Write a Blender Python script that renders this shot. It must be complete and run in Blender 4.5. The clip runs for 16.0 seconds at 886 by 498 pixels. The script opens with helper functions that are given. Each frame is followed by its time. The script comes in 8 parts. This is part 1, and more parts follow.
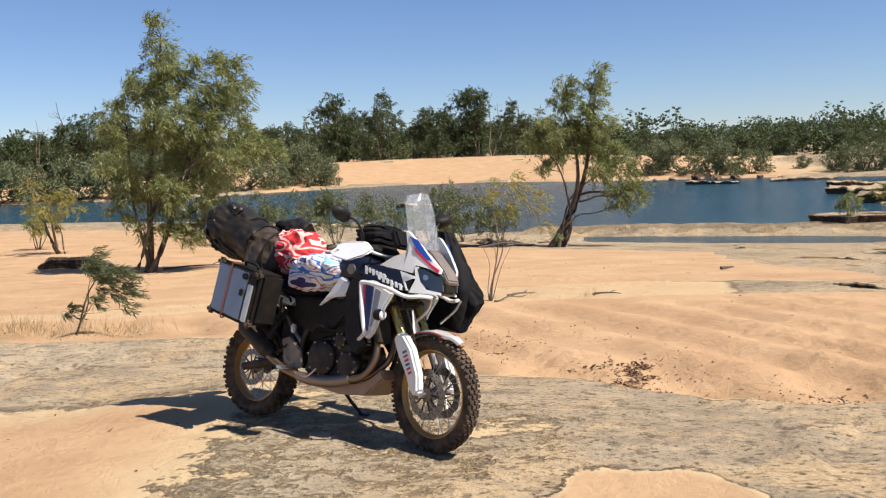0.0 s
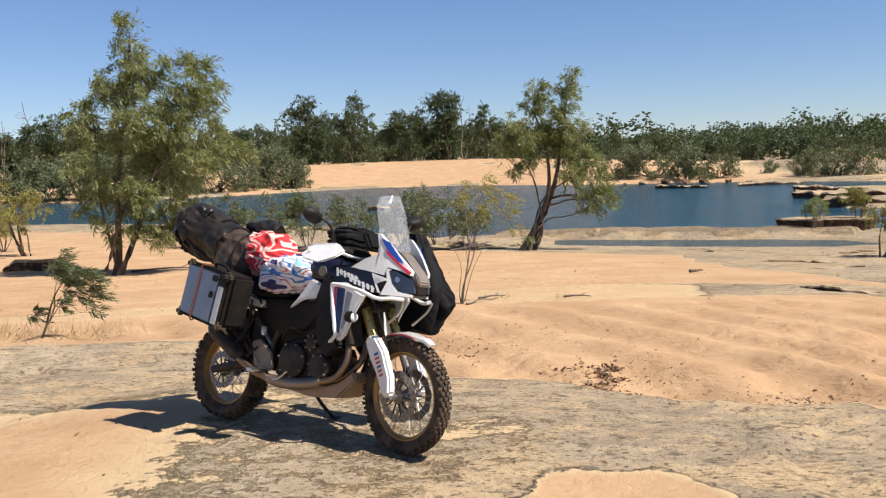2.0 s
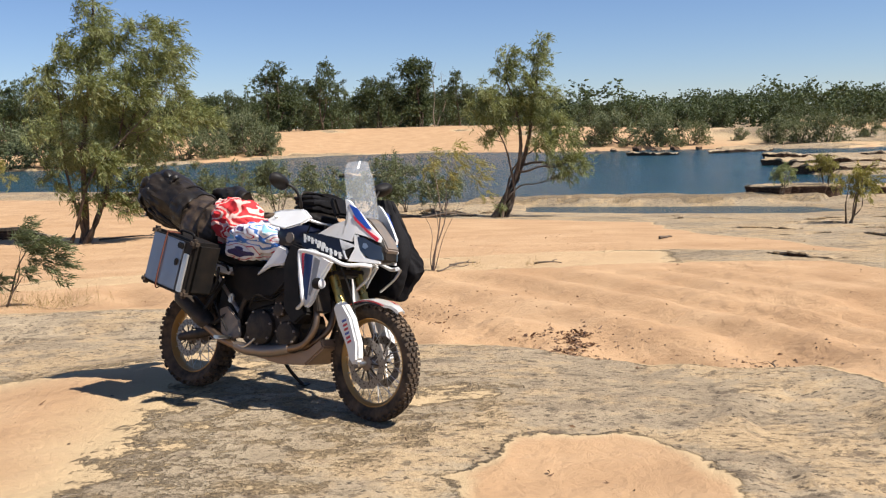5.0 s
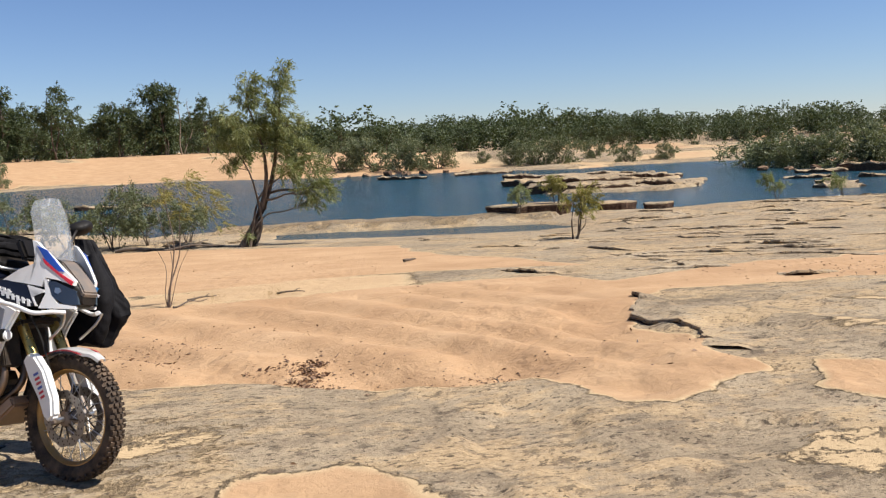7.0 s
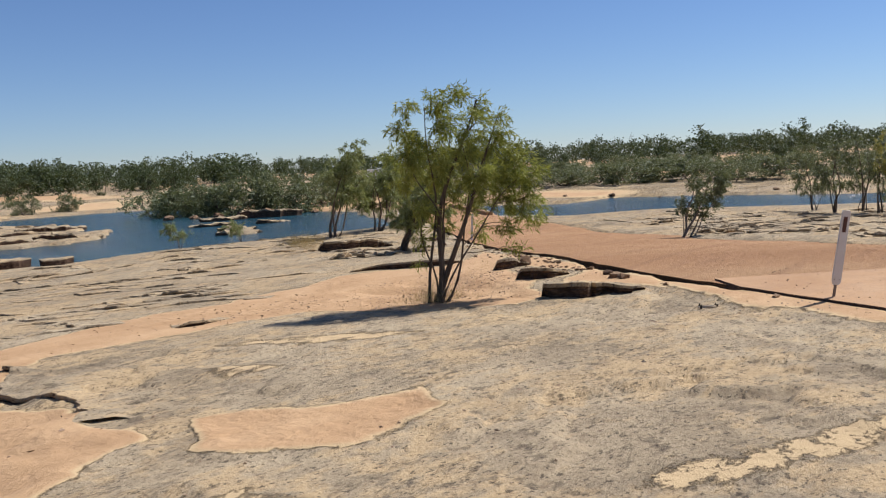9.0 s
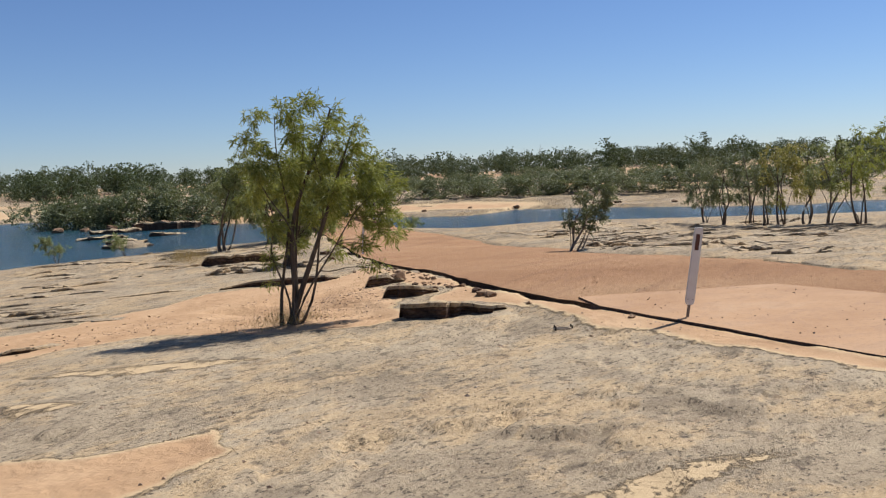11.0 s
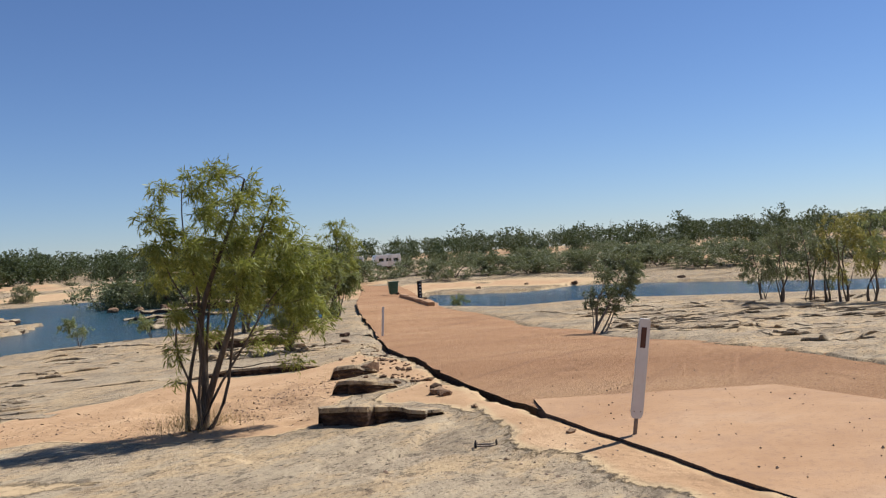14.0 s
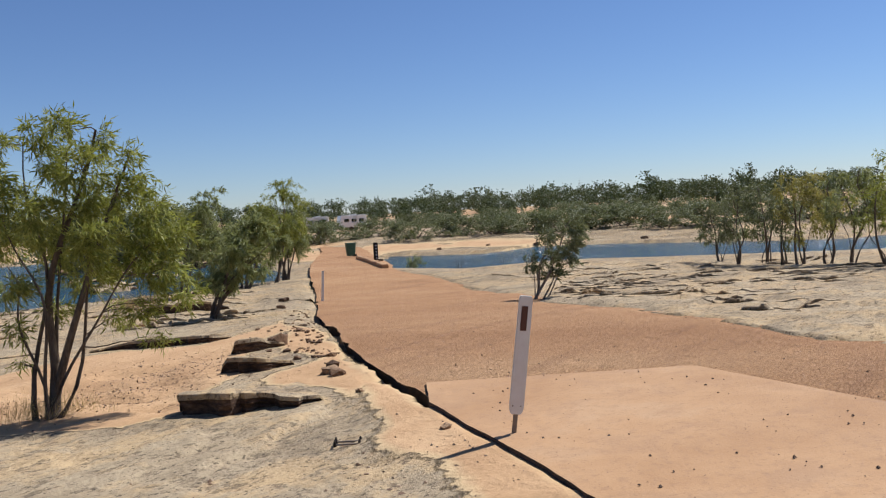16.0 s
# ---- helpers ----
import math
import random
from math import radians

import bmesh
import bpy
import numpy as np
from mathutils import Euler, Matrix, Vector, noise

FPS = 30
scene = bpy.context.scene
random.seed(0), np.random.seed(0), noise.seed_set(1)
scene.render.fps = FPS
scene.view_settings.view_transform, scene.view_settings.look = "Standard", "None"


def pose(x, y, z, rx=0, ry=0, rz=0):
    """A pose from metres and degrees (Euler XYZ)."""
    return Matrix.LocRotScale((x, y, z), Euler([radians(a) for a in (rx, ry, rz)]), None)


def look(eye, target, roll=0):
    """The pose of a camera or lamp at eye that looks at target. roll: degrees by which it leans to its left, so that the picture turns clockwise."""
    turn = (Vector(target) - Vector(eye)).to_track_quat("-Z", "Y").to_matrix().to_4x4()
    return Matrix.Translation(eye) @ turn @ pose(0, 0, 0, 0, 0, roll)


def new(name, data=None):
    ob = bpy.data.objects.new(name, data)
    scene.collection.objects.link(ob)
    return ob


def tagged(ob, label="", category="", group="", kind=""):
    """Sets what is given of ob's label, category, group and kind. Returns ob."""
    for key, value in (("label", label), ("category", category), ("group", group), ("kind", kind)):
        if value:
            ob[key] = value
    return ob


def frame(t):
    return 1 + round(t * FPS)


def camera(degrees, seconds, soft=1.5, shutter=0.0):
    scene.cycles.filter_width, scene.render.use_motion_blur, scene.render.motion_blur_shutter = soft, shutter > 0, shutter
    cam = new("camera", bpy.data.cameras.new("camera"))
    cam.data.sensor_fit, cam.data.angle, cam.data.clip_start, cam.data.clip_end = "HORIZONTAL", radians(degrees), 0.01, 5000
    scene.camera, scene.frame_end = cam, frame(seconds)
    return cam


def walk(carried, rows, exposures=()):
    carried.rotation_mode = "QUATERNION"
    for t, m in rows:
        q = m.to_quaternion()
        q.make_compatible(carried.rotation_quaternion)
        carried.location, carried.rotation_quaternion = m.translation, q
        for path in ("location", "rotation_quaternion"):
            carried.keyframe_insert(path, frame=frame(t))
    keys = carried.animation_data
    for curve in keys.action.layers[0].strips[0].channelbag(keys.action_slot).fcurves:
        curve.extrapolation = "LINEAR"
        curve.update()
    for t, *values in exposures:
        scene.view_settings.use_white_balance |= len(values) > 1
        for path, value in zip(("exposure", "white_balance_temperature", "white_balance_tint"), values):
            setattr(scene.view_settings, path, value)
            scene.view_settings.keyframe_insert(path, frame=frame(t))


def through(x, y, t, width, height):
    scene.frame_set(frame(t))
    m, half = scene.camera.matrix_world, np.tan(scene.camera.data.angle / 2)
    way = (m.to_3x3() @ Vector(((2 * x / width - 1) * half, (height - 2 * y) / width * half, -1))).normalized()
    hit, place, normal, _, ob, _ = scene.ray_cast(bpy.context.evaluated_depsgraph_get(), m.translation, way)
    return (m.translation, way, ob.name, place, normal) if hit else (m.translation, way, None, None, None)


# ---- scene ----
cam = camera(53.6, 16.0, soft=1.25)
PATH = [
    (0, (0.118, -0.064, 1.783), (0.078, 1.925, 1.578), -2.2),
    (0.5, (0.116, -0.046, 1.779), (0.092, 1.944, 1.58), -2.0),
    (1, (0.115, -0.064, 1.782), (0.104, 1.926, 1.582), -2.0),
    (1.5, (0.115, -0.055, 1.775), (0.119, 1.935, 1.576), -2.0),
    (2, (0.117, -0.066, 1.776), (0.142, 1.923, 1.576), -1.9),
    (2.5, (0.111, -0.078, 1.781), (0.135, 1.911, 1.573), -1.8),
    (3, (0.122, -0.073, 1.77), (0.139, 1.913, 1.535), -2.1),
    (5.5, (0.162, -0.04, 1.763), (0.308, 1.935, 1.486), -1.7),
    (6, (0.196, -0.06, 1.772), (0.455, 1.904, 1.496), -2.0),
    (6.5, (0.27, -0.056, 1.77), (0.695, 1.88, 1.5), -2.3),
    (7, (0.439, -0.011, 1.78), (1.061, 1.874, 1.541), -2.6),
    (7.5, (0.663, 0.013, 1.78), (1.526, 1.802, 1.55), -2.6),
    (8, (0.836, 0.053, 1.763), (1.963, 1.687, 1.52), -2.2),
    (8.5, (0.962, 0.149, 1.755), (2.395, 1.527, 1.54), -1.9),
    (9, (1.135, 0.24, 1.759), (2.774, 1.371, 1.571), -2.8),
    (9.5, (1.417, 0.144, 1.738), (3.114, 1.185, 1.548), -3.0),
    (9.7, (1.489, 0.072, 1.757), (3.207, 1.075, 1.555), -2.7),
    (11.8, (2.817, -0.181, 1.724), (4.567, 0.78, 1.604), -3.4),
    (12, (2.962, -0.225, 1.712), (4.695, 0.772, 1.656), -3.4),
    (12.5, (3.445, -0.309, 1.73), (5.165, 0.71, 1.752), -3.4),
    (13, (3.982, -0.491, 1.704), (5.66, 0.597, 1.686), -2.8),
    (13.5, (4.433, -0.596, 1.688), (6.094, 0.518, 1.688), -2.7),
    (14, (4.867, -0.69, 1.693), (6.528, 0.423, 1.701), -3.2),
    (14.5, (5.341, -0.836, 1.682), (7.004, 0.273, 1.602), -3.0),
    (15, (5.788, -0.772, 1.656), (7.479, 0.294, 1.582), -2.9),
    (15.5, (6.105, -0.778, 1.664), (7.785, 0.305, 1.595), -3.0),
    (16, (6.499, -0.753, 1.666), (8.191, 0.311, 1.58), -3.2),
]
walk(cam, [(t, look(eye, target, roll)) for t, eye, target, roll in PATH],
     [(0, 0.69, 6350, 11), (6, 0.65, 6350, 11), (8, 0.50, 6150, 11), (9.5, 0.37, 6000, 10), (12, 0.40, 6000, 10), (16, 0.40, 6000, 10)])

# ---- light ----
SUN_AZ, SUN_EL = 116.0, 53.0          # degrees: clockwise from +y, above the horizon
world = bpy.data.worlds.new("sky")
scene.world = world
world.use_nodes = True
wn = world.node_tree
sky = wn.nodes.new("ShaderNodeTexSky")
sky.sky_type, sky.sun_disc = "NISHITA", False
sky.sun_elevation, sky.sun_rotation = radians(SUN_EL), radians(SUN_AZ)
sky.air_density, sky.dust_density, sky.ozone_density, sky.altitude = 1.0, 0.0, 3.0, 600.0
wn.nodes["Background"].inputs["Strength"].default_value = 0.062
clear = wn.nodes.new("ShaderNodeMix")
clear.data_type, clear.blend_type = "RGBA", "MULTIPLY"
clear.inputs["Factor"].default_value = 1.0
clear.inputs[7].default_value = (0.86, 0.92, 1.10, 1)
wn.links.new(sky.outputs[0], clear.inputs[6])
wn.links.new(clear.outputs[2], wn.nodes["Background"].inputs["Color"])
sun_data = bpy.data.lights.new("sun", "SUN")
sun_data.energy, sun_data.angle, sun_data.color = 5.0, radians(0.53), (1.0, 0.95, 0.87)
sun = new("sun", sun_data)
SUN_DIR = Vector((math.sin(radians(SUN_AZ)) * math.cos(radians(SUN_EL)), math.cos(radians(SUN_AZ)) * math.cos(radians(SUN_EL)), math.sin(radians(SUN_EL))))
sun.matrix_world = look(SUN_DIR * 60, (0, 0, 0))

# ---- materials ----
class Nodes:
    """A small builder for one node material."""

    def __init__(self, name):
        self.mat = bpy.data.materials.new(name)
        self.mat.use_nodes = True
        self.tree = self.mat.node_tree
        self.bsdf = self.tree.nodes["Principled BSDF"]

    def put(self, socket, value):
        if isinstance(value, bpy.types.NodeSocket):
            self.tree.links.new(value, socket)
        elif isinstance(value, (tuple, list)) and len(value) == 3 and socket.type == "RGBA":
            socket.default_value = (*value, 1)
        else:
            socket.default_value = value

    def set(self, **inputs):
        for key, value in inputs.items():
            self.put(self.bsdf.inputs[key.replace("_", " ")], value)
        return self.mat

    def where(self, scale=(1, 1, 1), turn=0.0):
        co = self.tree.nodes.new("ShaderNodeNewGeometry")
        m = self.tree.nodes.new("ShaderNodeMapping")
        m.inputs["Scale"].default_value = scale
        m.inputs["Rotation"].default_value = (0, 0, turn)
        self.put(m.inputs["Vector"], co.outputs["Position"])
        return m.outputs[0]

    def local(self, scale=(1, 1, 1)):
        co = self.tree.nodes.new("ShaderNodeTexCoord")
        m = self.tree.nodes.new("ShaderNodeMapping")
        m.inputs["Scale"].default_value = scale
        self.put(m.inputs["Vector"], co.outputs["Object"])
        return m.outputs[0]

    def noise(self, scale, detail=4.0, rough=0.55, vec=None, warp=0.0):
        n = self.tree.nodes.new("ShaderNodeTexNoise")
        n.inputs["Scale"].default_value, n.inputs["Detail"].default_value, n.inputs["Roughness"].default_value = scale, detail, rough
        n.inputs["Distortion"].default_value = warp
        self.put(n.inputs["Vector"], vec if vec is not None else self.where())
        return n.outputs["Fac"]

    def cells(self, scale, vec=None, feature="DISTANCE_TO_EDGE", jitter=1.0):
        n = self.tree.nodes.new("ShaderNodeTexVoronoi")
        n.feature = feature
        n.inputs["Scale"].default_value = scale
        n.inputs["Randomness"].default_value = jitter
        self.put(n.inputs["Vector"], vec if vec is not None else self.where())
        return n.outputs["Distance"]

    def ramp(self, fac, *stops):
        n = self.tree.nodes.new("ShaderNodeValToRGB")
        e = n.color_ramp.elements
        while len(e) < len(stops):
            e.new(0.5)
        for one, (at, col) in zip(e, stops):
            one.position = at
            one.color = (*col, 1) if isinstance(col, (tuple, list)) else (col, col, col, 1)
        self.put(n.inputs[0], fac)
        return n.outputs[0]

    def mix(self, fac, a, b, blend="MIX"):
        n = self.tree.nodes.new("ShaderNodeMix")
        n.data_type, n.blend_type = "RGBA", blend
        self.put(n.inputs["Factor"], fac)
        self.put(n.inputs[6], a)
        self.put(n.inputs[7], b)
        return n.outputs[2]

    def math(self, op, a, b=0.5, clamp=False):
        n = self.tree.nodes.new("ShaderNodeMath")
        n.operation, n.use_clamp = op, clamp
        self.put(n.inputs[0], a)
        self.put(n.inputs[1], b)
        return n.outputs[0]

    def attr(self, name):
        n = self.tree.nodes.new("ShaderNodeAttribute")
        n.attribute_name = name
        return n.outputs["Fac"]

    def random(self):
        return self.tree.nodes.new("ShaderNodeObjectInfo").outputs["Random"]

    def island(self):
        return self.tree.nodes.new("ShaderNodeNewGeometry").outputs["Random Per Island"]

    def bump(self, height, strength=0.5, dist=0.01, after=None):
        n = self.tree.nodes.new("ShaderNodeBump")
        n.inputs["Strength"].default_value, n.inputs["Distance"].default_value = strength, dist
        self.put(n.inputs["Height"], height)
        if after is not None:
            self.put(n.inputs["Normal"], after)
        return n.outputs[0]


SAND_A, SAND_B, SAND_C = (0.444, 0.2775, 0.148), (0.5106, 0.333, 0.185), (0.3848, 0.2331, 0.1221)


def rock_colour(n):
    """Grey weathered sandstone: lichen in broad patches, pale tan where it is freshly worn; dark flecks and pits, which
    also paint in the shade of small relief.
    """
    big = n.noise(0.34, 5, 0.6, warp=0.6)
    mid = n.noise(3.2, 6, 0.68, n.where((1, 1.7, 1), 0.5))
    fine = n.noise(26, 5, 0.7)
    fleck = n.noise(1.0, 6, 0.75, n.where((13, 19, 14), 0.4))
    grey = n.ramp(n.math("ADD", n.math("MULTIPLY", big, 0.7), n.math("MULTIPLY", mid, 0.3)), (0.36, (0.260, 0.196, 0.124)), (0.48, (0.360, 0.275, 0.175)), (0.60, (0.450, 0.350, 0.226)))
    mottle = n.ramp(n.math("ADD", n.math("MULTIPLY", fine, 0.5), n.math("MULTIPLY", fleck, 0.5)), (0.36, 0.40), (0.43, 0.85), (0.50, 1.0), (0.66, 1.0))
    col = n.mix(1.0, grey, mottle, "MULTIPLY")
    tan = n.ramp(fine, (0.28, (0.36, 0.245, 0.13)), (0.5, (0.47, 0.33, 0.18)), (0.75, (0.53, 0.385, 0.22)))
    worn = n.math("ADD", n.math("MULTIPLY", n.noise(0.62, 5, 0.62, n.where((1, 1.3, 1), 0.5), 0.3), 0.6), n.math("MULTIPLY", mid, 0.45))
    col = n.mix(n.ramp(worn, (0.505, 0.0), (0.575, 0.85)), col, tan)
    # Dark blotches and flakes: shade of crevices and tiny ledges, put into the colour.
    broad = n.ramp(n.noise(1.0, 7, 0.72, n.where((0.9, 1.25, 1.2), 0.55), 0.15), (0.53, 0.0), (0.62, 0.42))
    col = n.mix(broad, col, (0.155, 0.116, 0.078))
    flake = n.ramp(n.noise(1.0, 6, 0.72, n.where((4.2, 6.0, 5), 0.55), 0.1), (0.56, 0.0), (0.61, 0.68))
    col = n.mix(flake, col, (0.105, 0.078, 0.053))
    pale = n.ramp(n.noise(58, 3, 0.7, n.where((1, 1.6, 1), 0.5)), (0.60, 0.0), (0.70, 0.55))
    col = n.mix(pale, col, (0.47, 0.405, 0.30))
    dark = n.ramp(n.noise(5.0, 7, 0.78, n.where((1.6, 2.1, 1.6), 0.5), 0.2), (0.55, 0.0), (0.64, 0.6))
    col = n.mix(dark, col, (0.12, 0.078, 0.054))
    pits = n.ramp(n.noise(1.0, 4, 0.62, n.where((17, 25, 20), 0.55)), (0.585, 0.0), (0.64, 0.78))
    return n.mix(pits, col, (0.05, 0.037, 0.027)), mid, fine


def cracks(n):
    wob = n.noise(1.0, 6, 0.7, n.where((0.5, 1.7, 1), 0.55), 0.3)
    line = n.math("ABSOLUTE", n.math("SUBTRACT", wob, 0.5))
    return n.ramp(line, (0.003, 0.0), (0.010, 1.0))


def ground_material():
    n = Nodes("sand_and_sandstone")
    rock, mid, fine = rock_colour(n)
    crack = cracks(n)
    patchy = n.ramp(n.noise(0.9, 3, 0.5), (0.44, 0.0), (0.56, 1.0))
    crack_here = n.math("MAXIMUM", crack, n.math("SUBTRACT", 1.0, patchy))
    rock = n.mix(n.math("ADD", n.math("MULTIPLY", crack_here, 0.4), 0.6), (0.074, 0.0555, 0.037), rock)
    sand_tone = n.noise(0.7, 5, 0.6, n.where((1, 1.6, 1)))
    sand = n.ramp(sand_tone, (0.3, SAND_C), (0.5, SAND_A), (0.72, SAND_B))
    grains = n.noise(180, 3, 0.7)
    sand = n.mix(n.ramp(grains, (0.35, 0.16), (0.6, 0.0)), sand, (0.2442, 0.1258, 0.0592))
    sand = n.mix(n.ramp(n.attr("sand"), (0.62, 0.85), (0.88, 0.0)), sand, (0.50, 0.365, 0.205))
    litter = n.math("MULTIPLY", n.ramp(n.noise(11, 5, 0.7, warp=0.5), (0.655, 0.0), (0.70, 1.0)), n.ramp(n.noise(0.45, 3, 0.5), (0.5, 0.0), (0.6, 1.0)))
    sand = n.mix(n.math("MULTIPLY", litter, 0.75), sand, (0.1036, 0.0555, 0.0296))
    edge = n.math("ADD", n.attr("sand"), n.math("MULTIPLY", n.math("SUBTRACT", mid, 0.5), 0.9))
    edge = n.math("ADD", edge, n.math("MULTIPLY", n.math("SUBTRACT", fine, 0.5), 0.6))
    is_sand = n.ramp(edge, (0.44, 0.0), (0.56, 1.0))
    col = n.mix(is_sand, rock, sand)
    flakes = n.noise(1.0, 8, 0.74, n.where((3.6, 5.0, 4), 0.55), 0.1)
    shelf = n.math("SNAP", n.noise(1.0, 7, 0.66, n.where((1.5, 2.2, 2), 0.55), 0.25), 0.055)
    h_rock = n.math("ADD", n.math("MULTIPLY", flakes, 0.55), n.math("MULTIPLY", fine, 0.4))
    h_rock = n.math("ADD", h_rock, n.math("MULTIPLY", shelf, 7.0))
    h_rock = n.math("ADD", h_rock, n.math("MULTIPLY", crack_here, 0.08))
    h_sand = n.math("ADD", n.math("MULTIPLY", n.noise(4.5, 6, 0.62, warp=0.3), 0.9), n.math("ADD", n.math("MULTIPLY", grains, 0.10), 0.5))
    churn = n.math("MULTIPLY", n.ramp(n.noise(0.32, 3, 0.5), (0.47, 0.0), (0.60, 1.0)), n.noise(5.5, 1.5, 0.5))
    h_sand = n.math("ADD", h_sand, n.math("MULTIPLY", churn, 0.9))
    h = n.mix(is_sand, h_rock, h_sand)
    return n.set(Base_Color=col, Roughness=0.95, Specular_IOR_Level=0.15, Normal=n.bump(h, 0.85, 0.055))


def rock_material():
    n = Nodes("weathered_sandstone")
    rock, mid, fine = rock_colour(n)
    h = n.math("ADD", n.noise(1.0, 7, 0.7, n.where((3, 5, 14)), 0.4), n.math("MULTIPLY", fine, 0.25))
    return n.set(Base_Color=rock, Roughness=0.93, Specular_IOR_Level=0.2, Normal=n.bump(h, 0.9, 0.07))


def road_material():
    n = Nodes("red_gravel_road")
    big = n.noise(0.35, 4, 0.6, n.where((1.0, 0.4, 1), -0.85))
    col = n.ramp(big, (0.3, (0.345, 0.178, 0.084)), (0.55, (0.425, 0.236, 0.116)), (0.75, (0.48, 0.288, 0.150)))
    col = n.mix(n.ramp(n.noise(42, 5, 0.75), (0.36, 0.75), (0.56, 0.0)), col, (0.1258, 0.0666, 0.037))
    pale = n.ramp(n.noise(55, 3, 0.7), (0.60, 0.0), (0.70, 0.6))
    col = n.mix(pale, col, (0.4884, 0.3478, 0.2294))
    tracks = n.ramp(n.noise(1.0, 4, 0.6, n.where((0.12, 1.5, 1), -0.72), 0.3), (0.52, 0.0), (0.64, 0.32))
    col = n.mix(tracks, col, (0.1998, 0.1036, 0.05772))
    h = n.math("ADD", n.math("ADD", n.noise(34, 5, 0.75), n.noise(9, 4, 0.7)), n.math("MULTIPLY", n.noise(3.0, 3, 0.5), 0.8))
    return n.set(Base_Color=col, Roughness=0.95, Specular_IOR_Level=0.15, Normal=n.bump(h, 0.9, 0.035))


def concrete_material():
    n = Nodes("sandy_concrete")
    col = n.ramp(n.noise(0.8, 5, 0.65), (0.3, (0.333, 0.185, 0.0888)), (0.55, (0.407, 0.2405, 0.1221)), (0.75, (0.4292, 0.2775, 0.1591)))
    dirt = n.ramp(n.noise(13, 6, 0.72), (0.52, 0.0), (0.66, 0.5))
    col = n.mix(dirt, col, (0.2664, 0.1554, 0.0888))
    stain = n.ramp(n.noise(1.6, 5, 0.65, warp=0.6), (0.50, 0.0), (0.64, 0.5))
    col = n.mix(stain, col, (0.3108, 0.1813, 0.0999))
    speck = n.ramp(n.noise(48, 4, 0.7), (0.62, 0.0), (0.68, 0.8))
    col = n.mix(speck, col, (0.1184, 0.0666, 0.0407))
    return n.set(Base_Color=col, Roughness=0.85, Specular_IOR_Level=0.25, Normal=n.bump(n.noise(45, 5, 0.6), 0.4, 0.008))


def shaded_rock_material():
    # Reddish-brown rock, darkened so that its colour holds the shade of undercut faces.
    n = Nodes("shade_darkened_rock")
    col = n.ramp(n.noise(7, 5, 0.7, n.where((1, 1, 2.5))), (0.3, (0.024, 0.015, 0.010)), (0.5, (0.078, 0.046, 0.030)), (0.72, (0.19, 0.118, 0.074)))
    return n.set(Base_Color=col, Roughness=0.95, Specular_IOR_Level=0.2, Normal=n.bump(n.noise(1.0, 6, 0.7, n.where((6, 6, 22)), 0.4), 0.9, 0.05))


def rubble_material():
    n = Nodes("brown_rubble")
    col = n.ramp(n.random(), (0.0, (0.09, 0.052, 0.032)), (0.5, (0.20, 0.118, 0.068)), (1.0, (0.33, 0.215, 0.128)))
    col = n.mix(n.ramp(n.noise(12, 5, 0.7), (0.42, 0.0), (0.65, 0.6)), col, (0.07, 0.045, 0.03))
    return n.set(Base_Color=col, Roughness=0.95, Specular_IOR_Level=0.2, Normal=n.bump(n.noise(14, 6, 0.7), 0.9, 0.04))


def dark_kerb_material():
    # Dark broken road edge, with the shade of its upright side painted in.
    n = Nodes("shade_dark_road_edge")
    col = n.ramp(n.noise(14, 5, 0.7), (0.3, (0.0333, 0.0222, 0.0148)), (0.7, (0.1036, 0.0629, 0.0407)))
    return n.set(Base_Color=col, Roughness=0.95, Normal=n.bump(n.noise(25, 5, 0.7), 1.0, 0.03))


def water_material():
    n = Nodes("river_water")
    n.bsdf.inputs["Transmission Weight"].default_value = 0.0
    ripple = n.math("ADD", n.noise(1.0, 4, 0.7, n.where((1.6, 3.4, 1), 0.3)), n.math("MULTIPLY", n.noise(1.0, 3, 0.7, n.where((7, 12, 1), -0.2)), 0.5))
    col = n.ramp(n.noise(0.05, 4, 0.6, n.where((1, 3, 1))), (0.35, (0.01036, 0.04144, 0.0592)), (0.65, (0.01776, 0.0592, 0.0777)))
    return n.set(Base_Color=col, Roughness=0.16, IOR=1.33, Specular_IOR_Level=0.4, Normal=n.bump(ripple, 1.0, 0.20))


def bark_material(name, a, b):
    n = Nodes(name)
    col = n.ramp(n.noise(6, 5, 0.7, n.where((3, 3, 0.6))), (0.3, a), (0.7, b))
    return n.set(Base_Color=col, Roughness=0.9, Specular_IOR_Level=0.2, Normal=n.bump(n.noise(12, 4, 0.7, n.where((4, 4, 0.7))), 0.8, 0.02))


def leaf_material(name, dark, mid, light, through=0.35):
    n = Nodes(name)
    one = n.island()
    col = n.ramp(one, (0.0, dark), (0.5, mid), (1.0, light))
    col = n.mix(n.math("MULTIPLY", n.ramp(n.noise(0.9, 2, 0.5), (0.4, 0.0), (0.65, 1.0)), 0.35), col, light)
    n.set(Base_Color=col, Roughness=0.5, Specular_IOR_Level=0.35)
    back = n.tree.nodes.new("ShaderNodeBsdfTranslucent")
    n.put(back.inputs["Color"], n.mix(0.4, col, (light[0] * 1.3, light[1] * 1.25, light[2] * 0.6)))
    both = n.tree.nodes.new("ShaderNodeMixShader")
    both.inputs[0].default_value = through
    n.tree.links.new(n.bsdf.outputs[0], both.inputs[1])
    n.tree.links.new(back.outputs[0], both.inputs[2])
    n.tree.links.new(both.outputs[0], n.tree.nodes["Material Output"].inputs["Surface"])
    return n.mat


